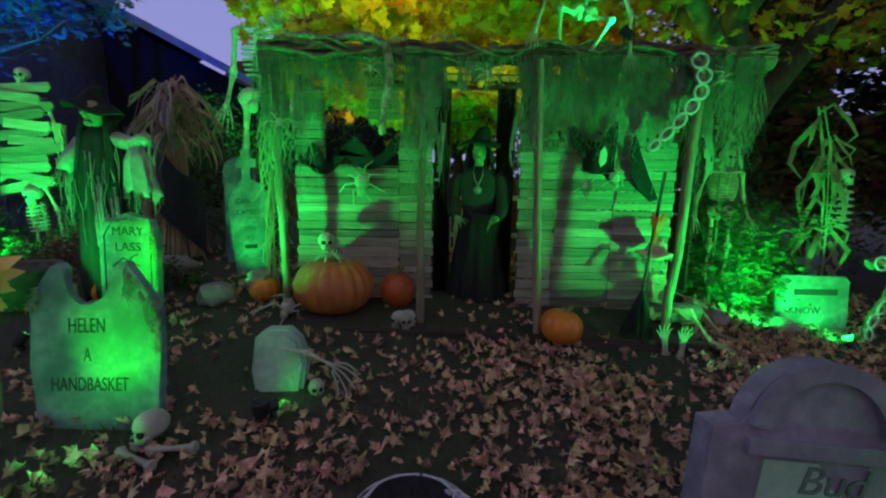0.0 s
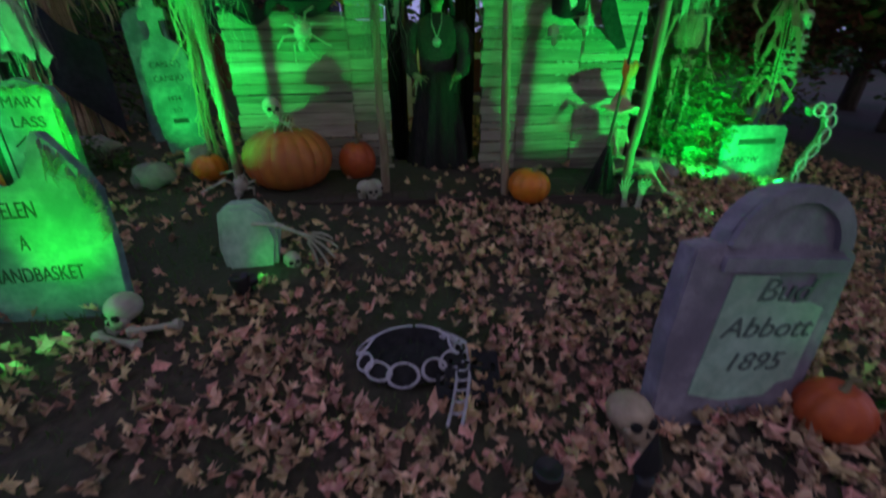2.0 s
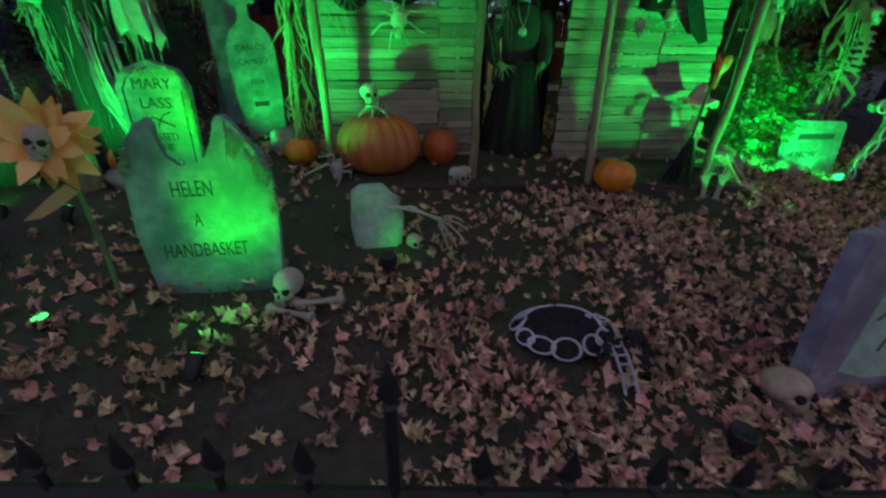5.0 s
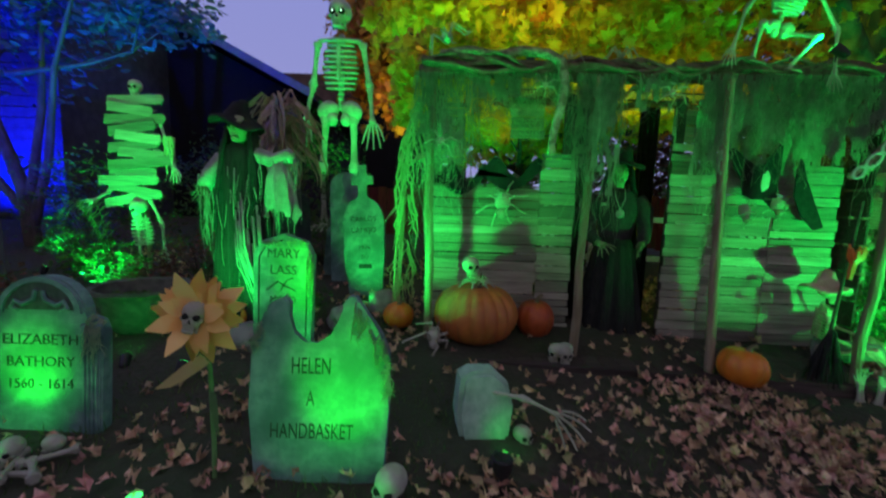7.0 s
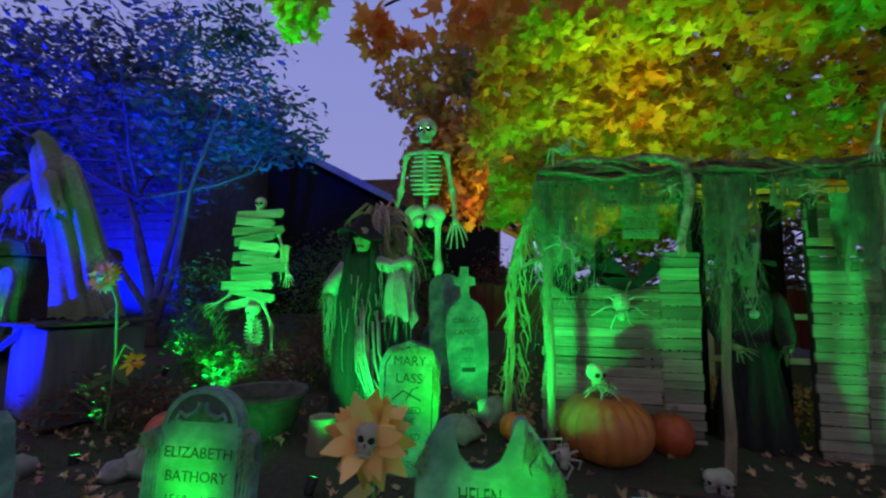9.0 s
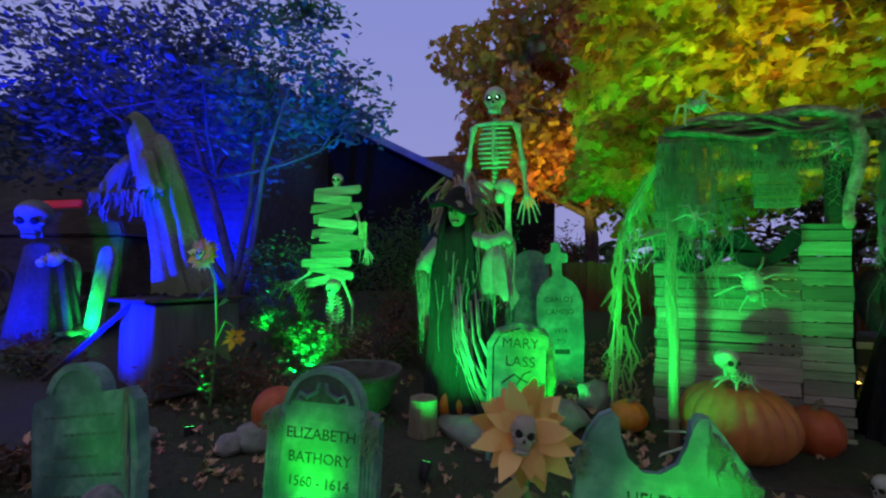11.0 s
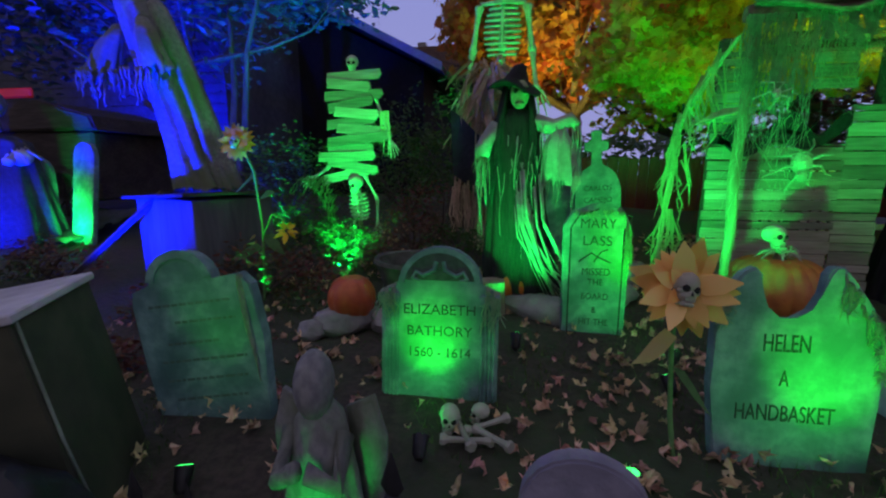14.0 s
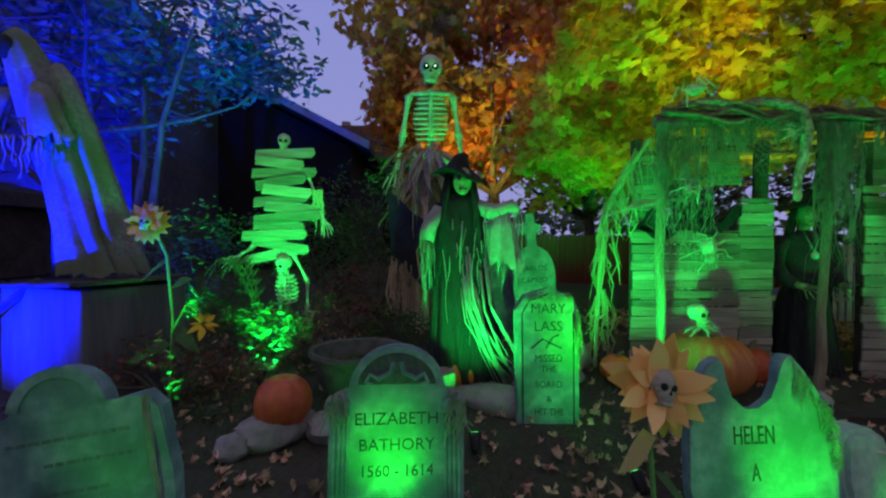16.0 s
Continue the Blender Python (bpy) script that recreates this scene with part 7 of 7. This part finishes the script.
part("bristles", bm, M_SKIRT, th)
bm = bm_new()
for k in range(9):
    a = 2 * math.pi * k / 9
    tube(bm, [(0, 0, 0), (0.035 * math.cos(a), 0.03 * math.sin(a), 0.06), (0.06 * math.cos(a), 0.05 * math.sin(a), 0.13 + 0.02 * math.sin(k * 2))], [0.02, 0.026, 0.006], 6)
tube(bm, [(0, 0, -0.12), (0, 0, 0.02)], [0.018, 0.026], 7)
solo("orange_flower", bm, M_FLAME, pose(1.83, 3.50, 1.02, 0, 8, 0), "bright orange plastic flower tied to the broom handle", "flower")
for k, (x, y, t) in enumerate(((1.94, 3.40, -8), (2.06, 3.38, 6))):
    th = thing("bone_hand", pose(x, y, gz(x, y), 0, t, 0), "upright skeleton hand sticking up by the corner post", "bone hand", "bone hands by the post")
    bm = bm_new()
    bone(bm, (0, 0, -0.02), (0.0, 0, 0.15), 0.014)
    bone(bm, (0.03, 0, -0.02), (0.025, 0, 0.15), 0.011)
    part("forearm", bm, M_BONE, th)
    bm = bm_new()
    hand_shape(bm, (0.01, 0, 0.15), (0.0, -0.05, 1), 0.15, 0.5)
    part("fingers", bm, M_BONE, th)

CROUCH = {"elbow": ((-0.30, -0.10, 0.56), (0.30, -0.10, 0.54)), "hand": ((-0.33, -0.16, 0.28), (0.36, -0.14, 0.28)), "knee": ((-0.19, -0.14, 0.47), (0.17, -0.14, 0.47)), "foot": ((-0.13, -0.06, 0.27), (0.11, -0.06, 0.27))}
skeleton("roof_skeleton", pose(1.02, 3.70, 2.21, 6, 11, 0), 1.15, "skeleton crouching on all fours on the shack roof", CROUCH, M_BONE)
g = gz(3.22, 4.78)
th = skeleton("shrub_skeleton", pose(3.22, 4.78, g + 0.36), 1.55, "skeleton standing on a stake inside the green shrub", STAND, M_BONE_DARK, head_turn=(0, 0, 15))
bm = bm_new()
tube(bm, [(0, 0.04, -0.42), (0, 0.04, 0.8)], 0.014, 7)
part("stake", bm, M_POLE, th)


def tentacle(m, path, r, label):
    """A limp net tentacle: a chain of lace rings on a dark core."""
    th = thing("net_tentacle", m, label, "halloween prop", "net tentacles")
    path = [Vector(p) for p in path]
    bm = bm_new()
    n = len(path)
    tube(bm, path, [r * (1 - 0.7 * i / n) for i in range(n)], 8)
    part("core", bm, M_SNAKE, th)
    for i in range(n - 1):
        bm = bm_new()
        c = path[i].lerp(path[i + 1], 0.5)
        rr = r * 1.25 * (1 - 0.65 * i / n)
        d = (path[i + 1] - path[i])
        l = d.length * 0.46
        d.normalize()
        s = d.cross(Vector((0, 1, 0))).normalized()
        tube(bm, [c + (d * l * math.cos(a) + s * rr * math.sin(a)) + Vector((0, -rr * 0.95, 0)) for a in [2 * math.pi * k / 16 for k in range(17)]], r * 0.22, 5)
        part("lace_ring", bm, M_LACE, th)


tentacle(pose(1.98, 3.5, 2.38), [(0.0, 0, 0.05), (0.06, -0.02, -0.06), (0.08, -0.03, -0.18), (0.04, -0.03, -0.30), (-0.04, -0.03, -0.41), (-0.12, -0.02, -0.52), (-0.22, -0.02, -0.62), (-0.30, -0.02, -0.70)], 0.05, "pale net tentacle hanging from the roof corner")
g = gz(4.7, 4.45)
tentacle(pose(4.72, 4.42, g), [(-0.06, 0, 0.86), (0.06, -0.02, 0.92), (0.17, -0.03, 0.84), (0.2, -0.04, 0.68), (0.14, -0.05, 0.5), (0.03, -0.05, 0.34), (-0.04, -0.06, 0.18), (-0.02, -0.07, 0.03)], 0.06, "pale net tentacle curling over the gravestone")


def snake(m, path, r, label):
    th = thing("snake", m, label, "plastic snake")
    bm = bm_new()
    n = len(path)
    tube(bm, path, [r * (0.55 + 0.45 * math.sin(math.pi * (0.2 + 0.75 * i / n))) for i in range(n)], 10)
    part("snake_body", bm, M_SNAKE, th)
    bm = bm_new()
    e = Vector(path[-1])
    ball(bm, e + Vector((0, -0.01, -0.03)), (r * 0.85, r * 0.75, r * 1.2), 10, 8)
    part("snake_head", bm, M_BONE_DARK, th)


snake(pose(0, 0, 0), [(-1.45, 3.74, 2.58), (-1.2, 3.70, 2.60), (-1.0, 3.72, 2.57), (-0.8, 3.68, 2.60), (-0.6, 3.68, 2.58), (-0.5, 3.64, 2.52), (-0.46, 3.63, 2.35), (-0.48, 3.64, 2.15), (-0.52, 3.65, 1.98), (-0.53, 3.65, 1.86)], 0.040, "brown patterned plastic snake draped over the roof beam")
th = thing("roof_vine", pose(0, 0, 0), "tangled dry brown vine wound along the roof beam", "vine")
rng = random.Random(17)
for j in range(8):
    bm = bm_new()
    pts = [(-1.6 + 4.3 * k / 60, 3.72 - 0.17 * k / 60 + 0.09 * noise.noise(Vector((k * 0.16, j * 7.3, 0))), 2.51 - 0.03 * k / 60 + 0.11 * noise.noise(Vector((k * 0.19, j * 5.1, 4)))) for k in range(61)]
    tube(bm, pts, [rng.uniform(0.010, 0.024) for _ in pts], 6)
    part("vine_stem", bm, M_VINE, th)


# ---- blue corner by the house ----
def build_blue_corner():
    cloth, bone_bm, dark = bm_new(), bm_new(), bm_new()
    skull_shape(bone_bm, 0.26, pose(0, -0.05, 1.55, 10, 0, 40))
    drape(cloth, [(1.28, 0.1, 0.1, 0, 0.1), (1.2, 0.3, 0.16, 0, 0.1), (0.8, 0.36, 0.2, 0.02, 0.1), (0.0, 0.5, 0.3, 0.05, 0.1)], 9, 0.15, 2.0)
    for s in (-1, 1):
        ball(dark, pose(0, -0.05, 1.55, 10, 0, 40) @ Vector((0.07 * s, -0.17, 0.0)), 0.05, 8, 6)
    figure("skull_figure", [(cloth, M_SLATECLOTH), (bone_bm, M_BURLAP), (dark, M_SOCKET)], pose(-10.35, 4.95, gz(-9, 4.9)) @ Matrix.Scale(1.2, 4), "large-skulled cloaked figure standing in blue light", "ghost figure")
    cloth2, hood = bm_new(), bm_new()
    drape(cloth2, [(1.75, 0.08, 0.08, 0, 0), (1.55, 0.2, 0.18, 0, 0), (1.1, 0.3, 0.22, 0, 0), (0.0, 0.45, 0.35, 0, 0)], 9, 0.15, 6.0, ragged=0.1)
    ball(hood, (0, -0.1, 1.62), (0.1, 0.09, 0.12), 10, 8)
    figure("hooded_ghost_figure", [(cloth2, M_BURLAP), (hood, M_SOCKET)], pose(-11.9, 4.7, gz(-9, 4.7)), "dark hooded figure at the edge of the blue corner", "ghost figure")
    # black carriage behind
    th = thing("black_carriage", pose(-11.6, 6.6, gz(-9, 6.6)), "low black wooden carriage with a rounded roof under blue light", "carriage")
    bm = bm_new()
    box(bm, (0, 0, 0.95), (3.6, 1.5, 1.1), bevel=0.04)
    part("body", bm, M_DARKWOOD, th, smooth=False)
    bm = bm_new()
    slab(bm, [(-2.0, 1.50), (2.0, 1.50), (1.9, 1.72), (1.0, 1.95), (-1.0, 2.0), (-1.9, 1.75)], -0.85, 0.85, 0.03)
    part("roof", bm, M_DARKWOOD, th, smooth=False)
    for x in (-1.2, 1.2):
        bm = bm_new()
        tube(bm, [(x + 0.42 * math.cos(2 * math.pi * k / 28), -0.82, 0.42 + 0.42 * math.sin(2 * math.pi * k / 28)) for k in range(29)], 0.035, 6)
        for k in range(8):
            a = 2 * math.pi * k / 8
            tube(bm, [(x, -0.82, 0.42), (x + 0.4 * math.cos(a), -0.82, 0.42 + 0.4 * math.sin(a))], 0.018, 5)
        part("wheel", bm, M_DARKWOOD, th)
    bm = bm_new()
    box(bm, (0.2, -0.78, 2.08), (1.3, 0.06, 0.15), bevel=0.02)
    part("red_lamp", bm, M_TAIL, th, "dim red lamp strip")
    # pale folded cloth on the ground
    bm = bm_new()
    n = 26
    grid = [[bm.verts.new((-1.3 + 2.6 * i / n, -0.6 + 1.2 * j / n, 0.03 + 0.10 * abs(noise.noise(Vector((i * 0.32, j * 0.4, 2)))) + 0.35 * j / n)) for i in range(n + 1)] for j in range(n + 1)]
    for p, q in zip(grid, grid[1:]):
        for i in range(n):
            bm.faces.new((p[i], p[i + 1], q[i + 1], q[i]))
    bmesh.ops.solidify(bm, geom=bm.faces[:], thickness=0.01)
    solo("crumpled_sheet", bm, M_BURLAP, pose(-10.6, 5.5, gz(-9, 5.2)), "crumpled pale sheet heaped on the ground in blue light", "sheet")
    bony_creature(-9.95, 4.95, gz(-9, 5) + 1.22, 1.0, (20, 0, 0), "small bone-coloured creature skeleton sitting on a gravestone", 6, 0.11)


build_blue_corner()


# ---- darker trees that close the yard at its side ----
def side_trees():
    rng = np.random.default_rng(31)
    for k, (x, y, c, r, n, mat) in enumerate(((6.5, 9.5, (6.5, 9.5, 4.4), (2.8, 1.8, 3.0), 3200, M_REDLEAF), (9.5, 8.0, (9.3, 8.0, 4.0), (2.6, 2.0, 3.4), 3200, M_GREENLEAF), (4.2, 12.5, (4.2, 12.5, 4.2), (3.0, 1.6, 3.4), 3000, M_REDLEAF), (8.5, 4.6, (8.4, 4.6, 2.8), (1.8, 1.6, 2.6), 2400, M_GREENLEAF), (6.4, 7.2, (6.4, 7.2, 2.9), (1.7, 1.2, 2.2), 2800, M_REDLEAF), (8.6, 6.4, (8.6, 6.4, 3.2), (1.7, 1.2, 2.6), 2600, M_REDLEAF))):
        g = gz(x, y)
        forks = [([(0, 0, 0), (0.1, 0, 1.4), (0, 0.1, 3.0), (0.1, 0, 5.0)], 0.18, 0.05)] + limbs(rng, (0, 0, 1.6), 6, 1.8, 1.6, 0.07)
        pts = cloud(rng, int(1.8 * n), c, r, 0.0, 0.4, 0.8, k + 0.5)
        tree("side_tree", (x, y, g), forks, pts, rng.uniform(0.14, 0.30, len(pts)), mat, "dark tree in shadow at the side of the yard", OVAL, 50 + k)


side_trees()
